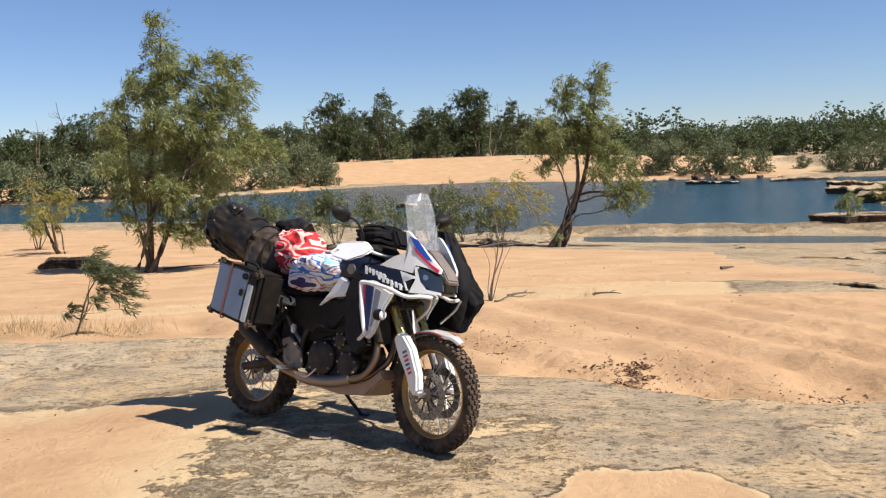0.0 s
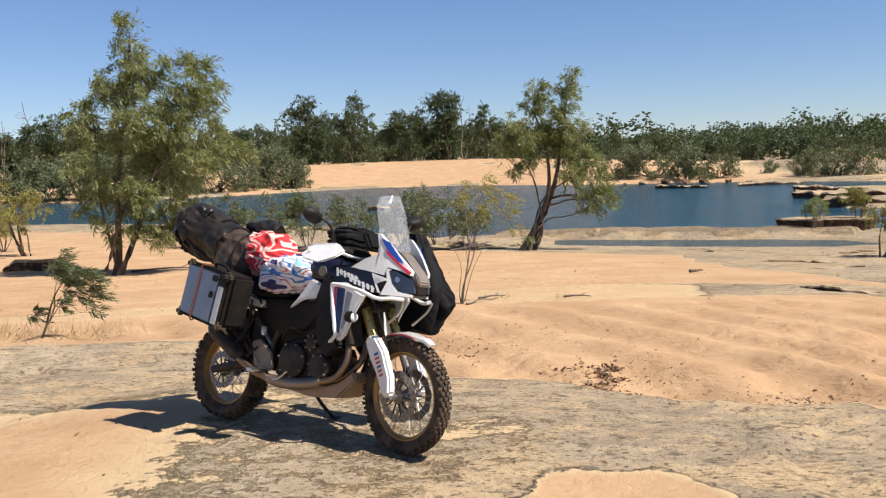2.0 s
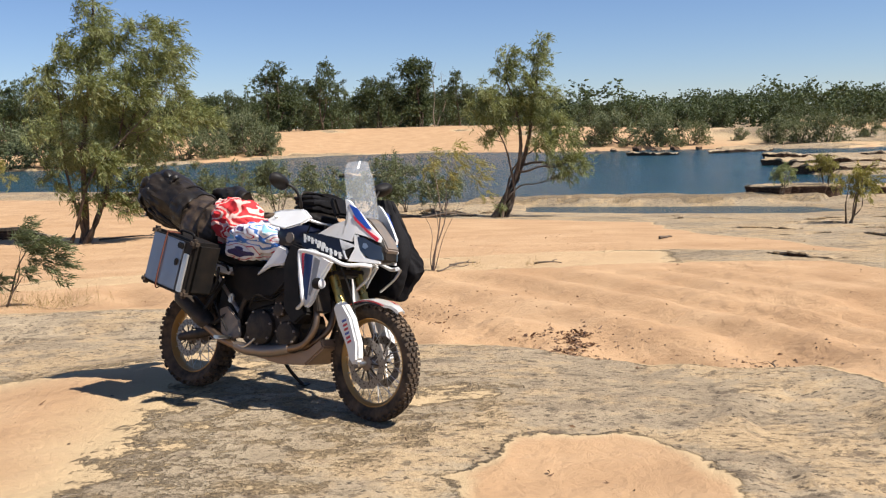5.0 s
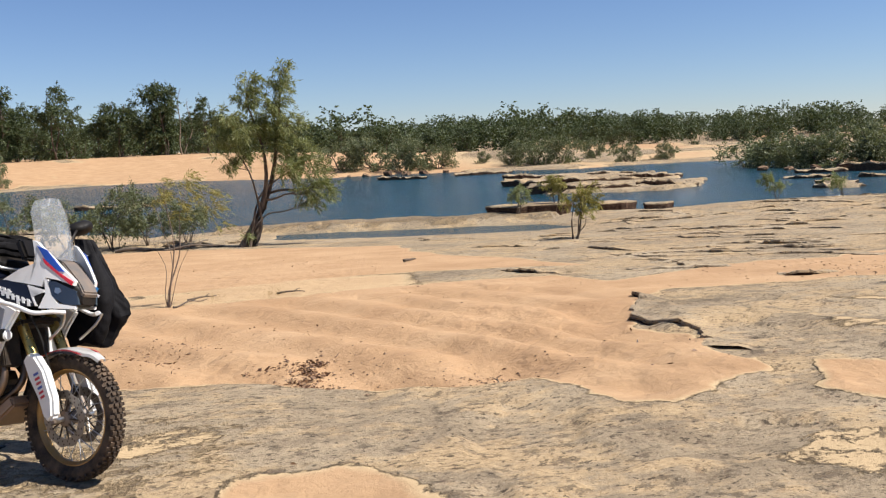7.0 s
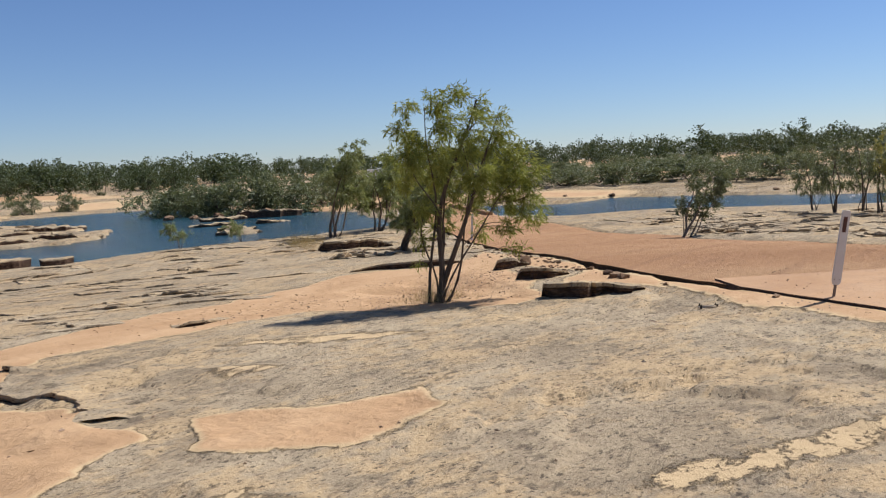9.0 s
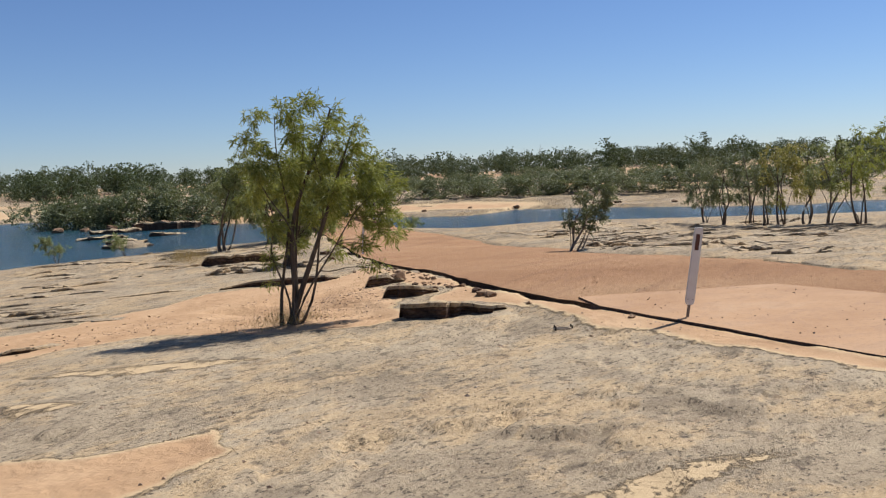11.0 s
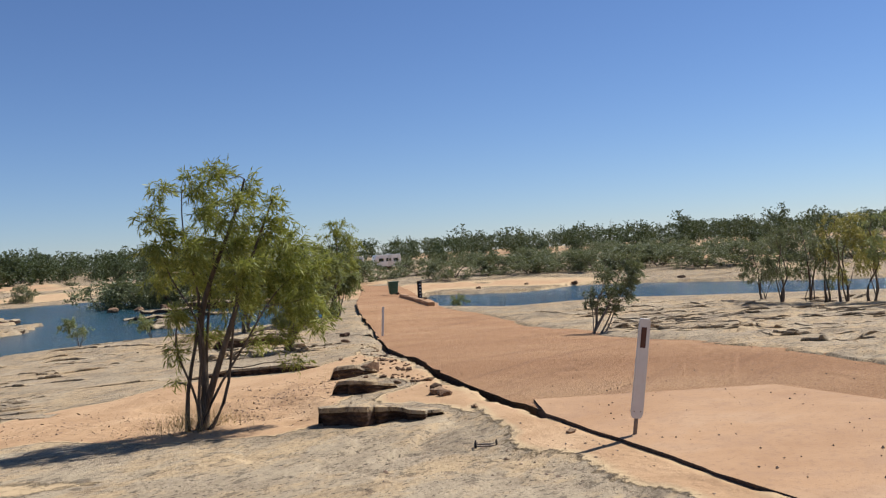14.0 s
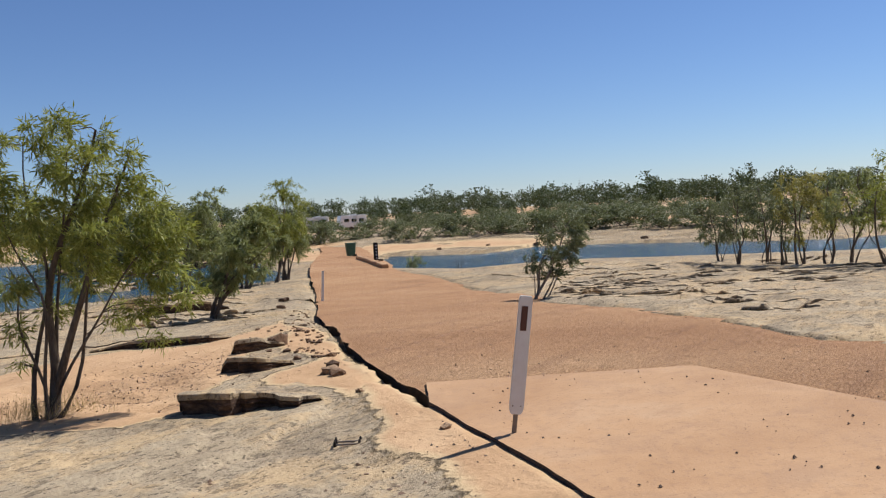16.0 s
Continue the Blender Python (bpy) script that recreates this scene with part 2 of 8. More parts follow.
def plain(name, col, rough=0.5, metal=0.0, spec=0.5, dust=0.0, grain=0.0, coat=0.0):
    """Paint, plastic, rubber or metal, with a film of sand-coloured dust and fine grain."""
    n = Nodes(name)
    base = col
    if dust:
        film = n.ramp(n.noise(9, 5, 0.65, n.local()), (0.35, 0.0), (0.75, dust))
        base = n.mix(film, col, (0.42, 0.27, 0.16))
    worn = n.math("ADD", rough - 0.08, n.math("MULTIPLY", n.noise(14, 4, 0.6, n.local()), 0.16))
    n.set(Base_Color=base, Roughness=worn, Metallic=metal, Specular_IOR_Level=spec, Coat_Weight=coat)
    if grain:
        n.set(Normal=n.bump(n.noise(70, 4, 0.6, n.local()), grain, 0.01))
    return n.mat


M = {
    "ground": ground_material(), "rock": rock_material(), "road": road_material(), "concrete": concrete_material(),
    "kerb": dark_kerb_material(), "rock_shaded": shaded_rock_material(), "water": water_material(),
    "bark": bark_material("grey_brown_bark", (0.0518, 0.037, 0.0259), (0.1776, 0.1332, 0.0962)),
    "bark_pale": bark_material("pale_bark", (0.1184, 0.0814, 0.0555), (0.3108, 0.2442, 0.185)),
    "leaf_olive": leaf_material("olive_leaves", (0.062, 0.078, 0.020), (0.165, 0.188, 0.052), (0.34, 0.355, 0.165), 0.36),
    "leaf_green": leaf_material("green_leaves", (0.085, 0.102, 0.018), (0.195, 0.222, 0.038), (0.35, 0.355, 0.095), 0.38),
    "leaf_grey": leaf_material("grey_green_leaves", (0.052, 0.068, 0.026), (0.115, 0.134, 0.056), (0.23, 0.24, 0.125), 0.28),
    "leaf_yellow": leaf_material("yellowing_leaves", (0.13, 0.12, 0.024), (0.25, 0.225, 0.052), (0.37, 0.33, 0.105), 0.36),
    "leaf_dark": leaf_material("dark_gum_leaves", (0.028, 0.040, 0.013), (0.058, 0.079, 0.026), (0.108, 0.130, 0.051), 0.22),
    "straw": leaf_material("dry_grass", (0.222, 0.1406, 0.0518), (0.333, 0.2294, 0.0962), (0.407, 0.3108, 0.148)),
}

# ---- the ground ----
WATER = -1.55


def lattice(ix, iy, seed):
    h = (ix.astype(np.int64) * 374761393 + iy.astype(np.int64) * 668265263 + seed * 974634777) & 0x7FFFFFFF
    h = ((h ^ (h >> 13)) * 1274126177) & 0x7FFFFFFF
    return ((h ^ (h >> 16)) & 0xFFFF) / 65535.0


def value_noise(x, y, seed=0):
    ix, iy = np.floor(x), np.floor(y)
    fx, fy = x - ix, y - iy
    fx, fy = fx * fx * (3 - 2 * fx), fy * fy * (3 - 2 * fy)
    a, b = lattice(ix, iy, seed), lattice(ix + 1, iy, seed)
    c, d = lattice(ix, iy + 1, seed), lattice(ix + 1, iy + 1, seed)
    return (a + (b - a) * fx) * (1 - fy) + (c + (d - c) * fx) * fy


def fbm(x, y, seed=0, octaves=4, gain=0.5):
    """Noise about 0, within about -0.5 to 0.5."""
    total, amp, norm = 0.0, 1.0, 0.0
    for o in range(octaves):
        total = total + amp * value_noise(x * 2.0 ** o + 17.3 * o, y * 2.0 ** o - 9.1 * o, seed + o)
        norm, amp = norm + amp, amp * gain
    return total / norm - 0.5


def smooth(a, b, v):
    t = np.clip((v - a) / (b - a), 0, 1)
    return t * t * (3 - 2 * t)


def inside(poly, x, y):
    """Distance to the outline of a polygon, positive inside."""
    best, within = np.full(np.shape(x), 1e9), np.zeros(np.shape(x), bool)
    for (ax, ay), (bx, by) in zip(poly, poly[1:] + poly[:1]):
        dx, dy = bx - ax, by - ay
        t = np.clip(((x - ax) * dx + (y - ay) * dy) / (dx * dx + dy * dy), 0, 1)
        best = np.minimum(best, np.hypot(x - ax - t * dx, y - ay - t * dy))
        cross = ((ay > y) != (by > y))
        within ^= cross & (x < dx * (y - ay) / (dy if dy else 1e-9) + ax)
    return np.where(within, best, -best)


RIVER = [(-400, 90), (-120, 75), (-60, 64), (-35, 58), (-22, 55), (-12, 50), (-5, 43), (0.5, 37.5), (3, 37), (7.8, 37), (11.7, 35), (15, 34.2),
         (19.4, 33.9), (21, 32.5), (26, 33.3), (29.5, 32.4), (33.6, 31), (36, 31), (40.5, 30.5), (46, 36), (55, 46), (58, 54), (54, 60), (64, 70), (62, 84),
         (50, 86), (43, 84), (37, 91), (28, 99), (20, 99), (10, 110), (2, 117), (-6, 118), (-14, 113), (-27, 102), (-42, 97), (-75, 98), (-400, 150)]
POOL = [(4.6, 32.6), (8.4, 30.6), (13.5, 28.9), (15.6, 29.2), (15, 31.1), (13, 32.2), (7.2, 34.3), (5, 35)]
BACKWATER = [(47.6, 29.2), (46.2, 22.9), (49.5, 21.2), (52, 18), (52.2, 14), (54, 6), (58, -4), (66, -22), (100, -60), (120, -40), (68, 7.8), (69, 17.3), (70, 23),
             (69.6, 30), (61.4, 30.7), (60.8, 38.7), (52.5, 33.6)]
ISLAND = [(28.6, 66), (22.8, 48.2), (27.2, 45.8), (31.8, 45.7), (37, 52), (40, 66), (37, 74)]
SKERRY = [(35, 37.5), (36.4, 36.7), (39.8, 41.9), (37.6, 42.7)]
FAR_SIDE = [(-400, 112), (-60, 78), (-20, 80), (20, 66), (33, 57), (42, 41), (49, 31), (56, 20), (62, 5), (80, -35), (110, -50), (1800, -900), (1800, 1800), (-1800, 1800), (-1800, 300)]
ROAD_EDGE = [(-4.0, -22.0), (3.0, -11.0), (6.6, -5.2), (8.6, -2.2), (10.2, 0.2), (11.2, 1.4), (12.05, 2.35), (13.1, 3.6), (14.35, 5.0), (16.75, 7.55), (22.6, 13.1), (31, 20.3), (38.5, 27), (46, 33.5), (62, 46), (90, 70), (150, 122)]
ROAD_FAR = [(3.5, -26.0), (9.0, -17.0), (14.2, -9), (15.6, -3), (17.0, 1.0), (21.0, 4.4), (24.6, 8.0), (29.5, 12.0), (38.5, 20.2), (42.5, 25.0), (48.5, 30.2), (64, 43.2), (92, 67), (152, 119)]
ROAD = ROAD_EDGE + ROAD_FAR[::-1]
# Sand lies in hollows of the rock.
BASIN = [(-1.2, 8.6), (0.12, 7.6), (1.15, 7.35), (2.1, 6.5), (2.65, 6.3), (3.38, 6.4), (3.57, 5.4), (3.9, 5.15), (4.36, 5.25), (5.05, 5.7), (5.14, 6.2), (5.0, 6.6), (5.45, 7.3), (5.7, 7.9),
         (5.55, 8.6), (6.4, 9.9), (7.3, 10.7), (8.8, 10.4), (9.2, 10.3), (10.3, 10.4), (11.3, 9.9), (11.3, 7.7), (12, 6.35), (13, 6.3), (14.2, 7.8), (15.2, 9.6), (17, 10.2), (15.3, 11.1), (12.9, 12.6), (11, 13.3), (9.2, 13),
         (7.3, 12.2), (7, 13.7), (4.7, 14.1), (2.6, 13.9), (-2, 14.2), (-5, 13.5), (-9, 13), (-16, 12), (-16, 11), (-6, 11.3), (-2.9, 10.8), (-2.0, 9.4)]
TERRACE = [(-40, 14), (-16, 13.4), (-5, 14.6), (2.9, 16.2), (5.3, 16.2), (7.2, 15.6), (8.2, 15.0), (7.8, 18), (7.2, 20), (7.2, 25), (4, 27.4), (0, 29.5), (-6, 32), (-12, 41), (-22, 46), (-45, 50)]
POND = [(5.6, 5.84), (6.07, 5.43), (6.51, 5.0), (7.19, 4.64), (6.67, 4.04), (5.96, 3.94), (5.49, 4.05), (5.2, 4.37), (4.99, 5.05)]
NEAR_PATCH = [(0.3, 3.6), (0.34, 4.4), (0.69, 4.92), (1.38, 4.95), (1.64, 4.63), (1.8, 4.1), (1.7, 3.5)]
LEFT_PATCH = [(-6, 6.9), (-3.7, 7.5), (-2.6, 7.7), (-1.4, 7.6), (-0.9, 6.6), (-1.5, 5.4), (-1.5, 4.6), (-1.9, 3.6), (-2.2, 2.0), (-6, 2)]
VERGE = [(9.7, 0.4), (10.6, 1.55), (11.3, 2.5), (11.9, 3.3), (12.7, 4.0), (13.3, 4.5), (14.2, 5.3), (15.0, 5.9), (16.2, 7.0), (14.3, 4.9), (13.1, 3.5), (12.05, 2.25), (11.2, 1.3), (10.2, 0.1), (9.3, -0.6)]
BANK_SAND = [(13.45, 4.75), (13.9, 5.6), (14.0, 6.5), (14.75, 7.15), (15.8, 7.2), (16.6, 8.7), (18.4, 10.3), (20.2, 11.9), (19.2, 10.0), (16.9, 7.75), (14.35, 5.1)]
SOFT_GAP = [(-16, 10.5), (-6, 13.0), (-2, 14.0), (2.6, 13.6), (4.7, 13.8), (5.2, 16.4), (2.9, 16.5), (-5, 15.0), (-16, 13.8)]
GULLY = [(12.5, 7.6), (12.35, 6.5), (13.0, 6.1), (14.4, 7.6), (15.4, 9.3), (16.5, 10.2), (15.0, 11.0), (13.2, 11.6), (13.0, 9.6)]
GULLY_SAND = [(10.6, 11.9), (12.6, 13.1), (14.9, 13.1), (16.2, 13.6), (17.1, 12.9), (17.5, 11.5), (19.2, 11.9), (20.4, 12.3), (21.6, 13.2), (19.4, 11.0), (18.05, 10.4), (16.2, 9.0), (14.9, 7.7), (13.5, 7.1), (12.6, 7.0), (11.6, 8.0), (11.2, 10.0)]
DUSTY_ROCK = [(-3.0, 7.6), (-1.0, 7.1), (0.4, 6.9), (1.2, 6.2), (1.1, 5.2), (0.2, 4.4), (-1.0, 3.4), (-2.6, 3.0)]
SMALL_PATCHES = [[(4.08, 4.36), (4.55, 4.13), (4.55, 3.55), (3.88, 3.41), (3.61, 3.8)], [(7.26, 7.96), (7.55, 7.71), (7.8, 6.88), (7.32, 6.77), (7.02, 7.22)],
                 [(8.25, 9.07), (8.99, 8.42), (9.59, 7.58), (9.84, 6.45), (9.13, 6.73), (8.54, 7.93)], [(-0.4, 5.9), (0.5, 6.2), (1.0, 5.95), (0.7, 5.6), (0.1, 5.5)],
                 [(5.4, 2.0), (5.83, 2.14), (6.35, 1.75), (7.07, 1.25), (7.5, 0.81), (7.4, 0.5), (6.69, 0.86), (6.28, 1.24), (5.6, 1.5)]]


def base_height(x, y):
    z = 0.1 - 0.045 * np.clip(y, -12, 200) - 0.034 * np.clip(x - 18, 0, 200)
    low = -1.44 + 0.34 * smooth(16, 30, x) + 0.25 * smooth(-4, -12, x)
    z = low + np.where(z - low > 0.25, z - low, 0.25 * np.exp(np.clip((z - low - 0.25) / 0.25, -30, 0)))
    flat = smooth(3.0, 1.3, np.hypot(x + 0.75, y - 5.85))
    return (z + 0.05 * smooth(6, 2, np.hypot(x - 1.5, y - 5))) * (1 - flat) - 0.05 * flat


def ground_height(x, y):
    """Height and the share of sand, for arrays of places."""
    x, y = np.asarray(x, float), np.asarray(y, float)
    wx, wy = x + 0.5 * fbm(x * 0.9, y * 0.9, 31), y + 0.5 * fbm(x * 0.9, y * 0.9, 57)
    z = base_height(x, y)
    sand = np.zeros_like(z)
    basin = inside(BASIN, wx, wy) + 0.12 * fbm(x * 5, y * 5, 19, 4, 0.65)
    sand = np.maximum(sand, smooth(-0.11, 0.11, basin))
    sunk = 0.17 * smooth(-0.02, 0.4, basin) * smooth(1.9, 0.6, basin) * smooth(10, 8, y) * smooth(4.6, 2.6, x) + 0.05 * smooth(0, 1.2, basin)
    sunk = sunk + 0.15 * smooth(-0.3, 0.25, basin) * smooth(1.3, 0.4, np.hypot(x - 5.6, (y - 8.6) * 0.7))
    z = z - sunk
    terr = inside(TERRACE, wx + 0.8 * fbm(x * 0.4, y * 0.4, 3), wy + 0.8 * fbm(x * 0.4, y * 0.4, 5))
    sand = np.maximum(sand, smooth(-0.15, 0.15, terr))
    for poly, deep in [(POND, 0.035), (NEAR_PATCH, 0.02), (LEFT_PATCH, 0.015), (VERGE, 0.016), (GULLY_SAND, 0.03), (BANK_SAND, 0.0145), (DUSTY_ROCK, 0.0141)] + [(p, 0.012) for p in SMALL_PATCHES]:
        d = inside(poly, x + 0.35 * fbm(x * 1.6, y * 1.6, 9), y + 0.35 * fbm(x * 1.6, y * 1.6, 11))
        d = d + 0.10 * fbm(x * 5.5, y * 5.5, 13, 4, 0.65)
        soft = 0.17 if deep > 0.014 else 0.26
        if poly is VERGE:
            soft = 0.28
        if poly is BANK_SAND:
            soft = 0.3
        if poly is DUSTY_ROCK:
            sand = np.maximum(sand, 0.43 * smooth(-0.5, 0.5, d))
            continue
        if poly is LEFT_PATCH:
            soft = 1.5
        sand = np.maximum(sand, smooth(-soft, soft, d + (0.8 * fbm(x * 0.8, y * 0.8, 15) if soft > 1 else 0)) * (0.62 if deep < 0.014 else (0.93 if soft > 1 else 1.0)))
        z = z - deep * smooth(-0.05, 0.4, d)
    sand = np.maximum(sand, 0.74 * smooth(-0.6, 0.6, inside(SOFT_GAP, wx, wy)))
    z = z - 0.16 * smooth(-0.15, 0.7, inside(GULLY, wx, wy))
    # ridges of drifted sand, flaking steps in the rock
    drift = 0.048 * np.sin((x * 0.95 + y * 0.36) * 6.2 + 5 * fbm(x * 0.35, y * 0.35, 71)) * smooth(0.1, 0.9, basin)
    drift = drift + 0.12 * fbm(x * 0.45, y * 0.45, 21) * np.maximum(smooth(0.1, 1.0, basin), smooth(0.2, 2, terr))
    drift = drift + (0.075 * fbm(x * 1.9, y * 2.6, 23, 4, 0.6) + 0.035 * np.minimum(fbm(x * 4.5, y * 4.5, 27, 3, 0.6), 0.0)) * smooth(0.05, 0.6, np.maximum(basin, terr)) * (0.45 + 0.9 * smooth(-0.1, 0.2, fbm(x * 0.5, y * 0.5, 29)))
    layer = fbm(x * 0.33, y * 0.5, 41, 5, 0.55) * 6
    step = np.floor(layer) + smooth(0.72, 1.0, layer - np.floor(layer))
    rough = 0.08 * (step - layer * 0.55) + 0.10 * fbm(x * 0.25, y * 0.25, 43, 3) + 0.055 * fbm(x * 2.2, y * 3.4, 47, 4, 0.6)
    near_path = smooth(2.5, 6.0, np.hypot(x - 3, y)) * smooth(1.0, 2.8, np.hypot(x + 0.75, y - 5.85))
    z = z + sand * drift + (1 - sand) * rough * (0.35 + 0.65 * near_path)
    # road bed
    lane = inside(ROAD, x, y)
    z = np.where(lane > -0.7, z - np.where(lane > 0, 0.22, (0.015 + 0.10 * smooth(-0.12, 0.10, fbm(x * 0.8, y * 0.8, 87, 3, 0.6)) * smooth(13.6, 15.0, x)) * smooth(-0.5, -0.05, lane)), z)
    # river, pools, islands, far bank; the rock slopes gently down to the water
    wob = 1.6 * fbm(x * 0.22, y * 0.22, 61, 4) + 0.8 * fbm(x * 1.1, y * 1.1, 63, 3)
    river, pool, back = inside(RIVER, x, y), inside(POOL, x, y), inside(BACKWATER, x, y)
    wet = np.maximum(np.maximum(river, back) + wob, pool + 0.45 * wob)
    z = np.minimum(z, WATER + 0.06 + 0.055 * np.maximum(-pool, 0))
    z = np.minimum(z, WATER + 0.14 + 0.07 * np.maximum(-np.maximum(river, back), 0))
    isle = np.maximum(inside(ISLAND, x, y) + 2.2 * wob, inside(SKERRY, x, y) + 0.7 * wob)
    far = inside(FAR_SIDE, x, y) > 0
    off = np.maximum(-wet, 0)
    rise = 3.1 - 2.4 * smooth(5, 70, x)
    bank = WATER + 0.22 + rise * smooth(1, 34, off) + 1.0 * smooth(60, 260, off) * smooth(60, 0, x) + 0.9 * fbm(x * 0.06, y * 0.06, 81, 4) * smooth(3, 30, off) + 0.3 * fbm(x * 0.35, y * 0.35, 83, 3) * smooth(1, 6, off)
    bank = bank + 2.3 * smooth(60, 150, off) * smooth(45, 85, x)
    land = np.where(far, bank, z)
    sand = np.where(far, smooth(-0.08, 0.05, fbm(x * 0.1, y * 0.1, 85, 4) + 0.22 * smooth(1, 7, off) - 0.05), sand)
    sand = np.where(far, sand * (1 - 0.85 * smooth(28, 58, x) * smooth(0.22, -0.08, fbm(x * 0.045, y * 0.045, 88, 3))), sand)
    bed = WATER - 0.25 - 0.5 * smooth(0, 4, wet)
    z = land + (bed - land) * smooth(-0.10, 0.22, wet)
    top = WATER + 0.16 + 0.5 * np.maximum(fbm(x * 0.3, y * 0.3, 91, 4, 0.6) + 0.15, -0.2)
    z = np.maximum(z, bed + (top - bed) * smooth(-0.2, 0.5, isle))
    sand = sand * np.where(isle > 0, 0.4, 1.0)
    # the low stone bar between pool and river
    bar = inside([(2.6, 35.6), (5, 35.4), (7.2, 34.8), (13, 32.7), (15.6, 32), (16.5, 33), (15, 34.0), (11.7, 34.8), (7.8, 36.8), (3, 36.8)], x + wob * 0.2, y + wob * 0.2)
    z = np.where(bar > -0.3, np.maximum(z, bed + (WATER + 0.33 + 0.12 * fbm(x, y, 95) - bed) * smooth(-0.15, 0.12, bar)), z)
    sand = np.where(bar > -0.1, np.maximum(sand * 0, 0.47), sand)
    return z, sand


def mesh_from(name, verts, faces, materials, smooth_shade=True):
    me = bpy.data.meshes.new(name)
    verts, faces = np.asarray(verts, np.float32), np.asarray(faces, np.int32)
    k = faces.shape[1]
    me.vertices.add(len(verts))
    me.vertices.foreach_set("co", verts.ravel())
    me.loops.add(faces.size)
    me.loops.foreach_set("vertex_index", faces.ravel())
    me.polygons.add(len(faces))
    me.polygons.foreach_set("loop_start", np.arange(0, faces.size, k, dtype=np.int32))
    me.polygons.foreach_set("loop_total", np.full(len(faces), k, np.int32))
    me.polygons.foreach_set("use_smooth", np.full(len(faces), smooth_shade, bool))
    for m in materials:
        me.materials.append(m)
    me.update(calc_edges=True)
    return me


def build_ground():
    cx, cy = 2.6, -1.4
    radii = [0.0]
    r = 0.35
    while r < 2600:
        radii.append(r)
        r *= 1.0105 if r < 60 else (1.016 if r < 250 else 1.06)
    angles = np.concatenate([np.arange(-62, 118, 0.30), np.arange(118, 298, 4.0)])      # bearings
    R, A = np.meshgrid(np.array(radii), np.radians(angles), indexing="ij")
    X, Y = cx + R * np.sin(A), cy + R * np.cos(A)
    Z, S = ground_height(X, Y)
    verts = np.stack([X, Y, Z], -1).reshape(-1, 3)
    n, m = R.shape
    i, j = np.meshgrid(np.arange(n - 1), np.arange(m), indexing="ij")
    jn = (j + 1) % m
    faces = np.stack([i * m + j, i * m + jn, (i + 1) * m + jn, (i + 1) * m + j], -1).reshape(-1, 4)[:, ::-1]
    me = mesh_from("ground", verts, faces, [M["ground"]])
    at = me.attributes.new("sand", "FLOAT", "POINT")
    at.data.foreach_set("value", S.ravel().astype(np.float32))
    wrap = np.r_[angles, angles[0] + 360]

    def lookup(x, y):
        x, y = np.asarray(x, float) - cx, np.asarray(y, float) - cy
        u = np.interp(np.hypot(x, y), radii, np.arange(n))
        v = np.interp((np.degrees(np.arctan2(x, y)) + 62) % 360 - 62, wrap, np.arange(m + 1))
        i, j = np.minimum(u.astype(int), n - 2), np.minimum(v.astype(int), m - 1)
        u, v, k = u - i, v - j, (j + 1) % m
        return [(f[i, j] * (1 - v) + f[i, k] * v) * (1 - u) + (f[i + 1, j] * (1 - v) + f[i + 1, k] * v) * u for f in (Z, S)]
    return tagged(new("ground", me), "orange sand and grey flaking sandstone on a river flat", "ground", kind="structure"), lookup


ground, ground_at = build_ground()


def ground_z(x, y):
    return float(ground_at(x, y)[0])


def build_water():
    me = bpy.data.meshes.new("water")
    # one flat sheet at river level, below the banks
    me.from_pydata([(-420, 24, WATER), (40, 24, WATER), (40, -70, WATER), (130, -70, WATER), (130, 300, WATER), (-420, 300, WATER)], [], [(0, 1, 2, 3, 4, 5)])
    me.materials.append(M["water"])
    return tagged(new("water", me), "calm blue river water between sandy banks", "river", kind="structure")


water = build_water()


def strip(left, right):
    """Two outlines, each walked in as many steps, shorter ones first."""
    def resample(line, n):
        p = np.array(line, float)
        s = np.r_[0, np.cumsum(np.hypot(*np.diff(p, axis=0).T))]
        at = s[-1] * np.linspace(0, 1, n) ** 1.9
        return np.stack([np.interp(at, s, p[:, 0]), np.interp(at, s, p[:, 1])], -1)
    return resample(left, 560), resample(right, 560)


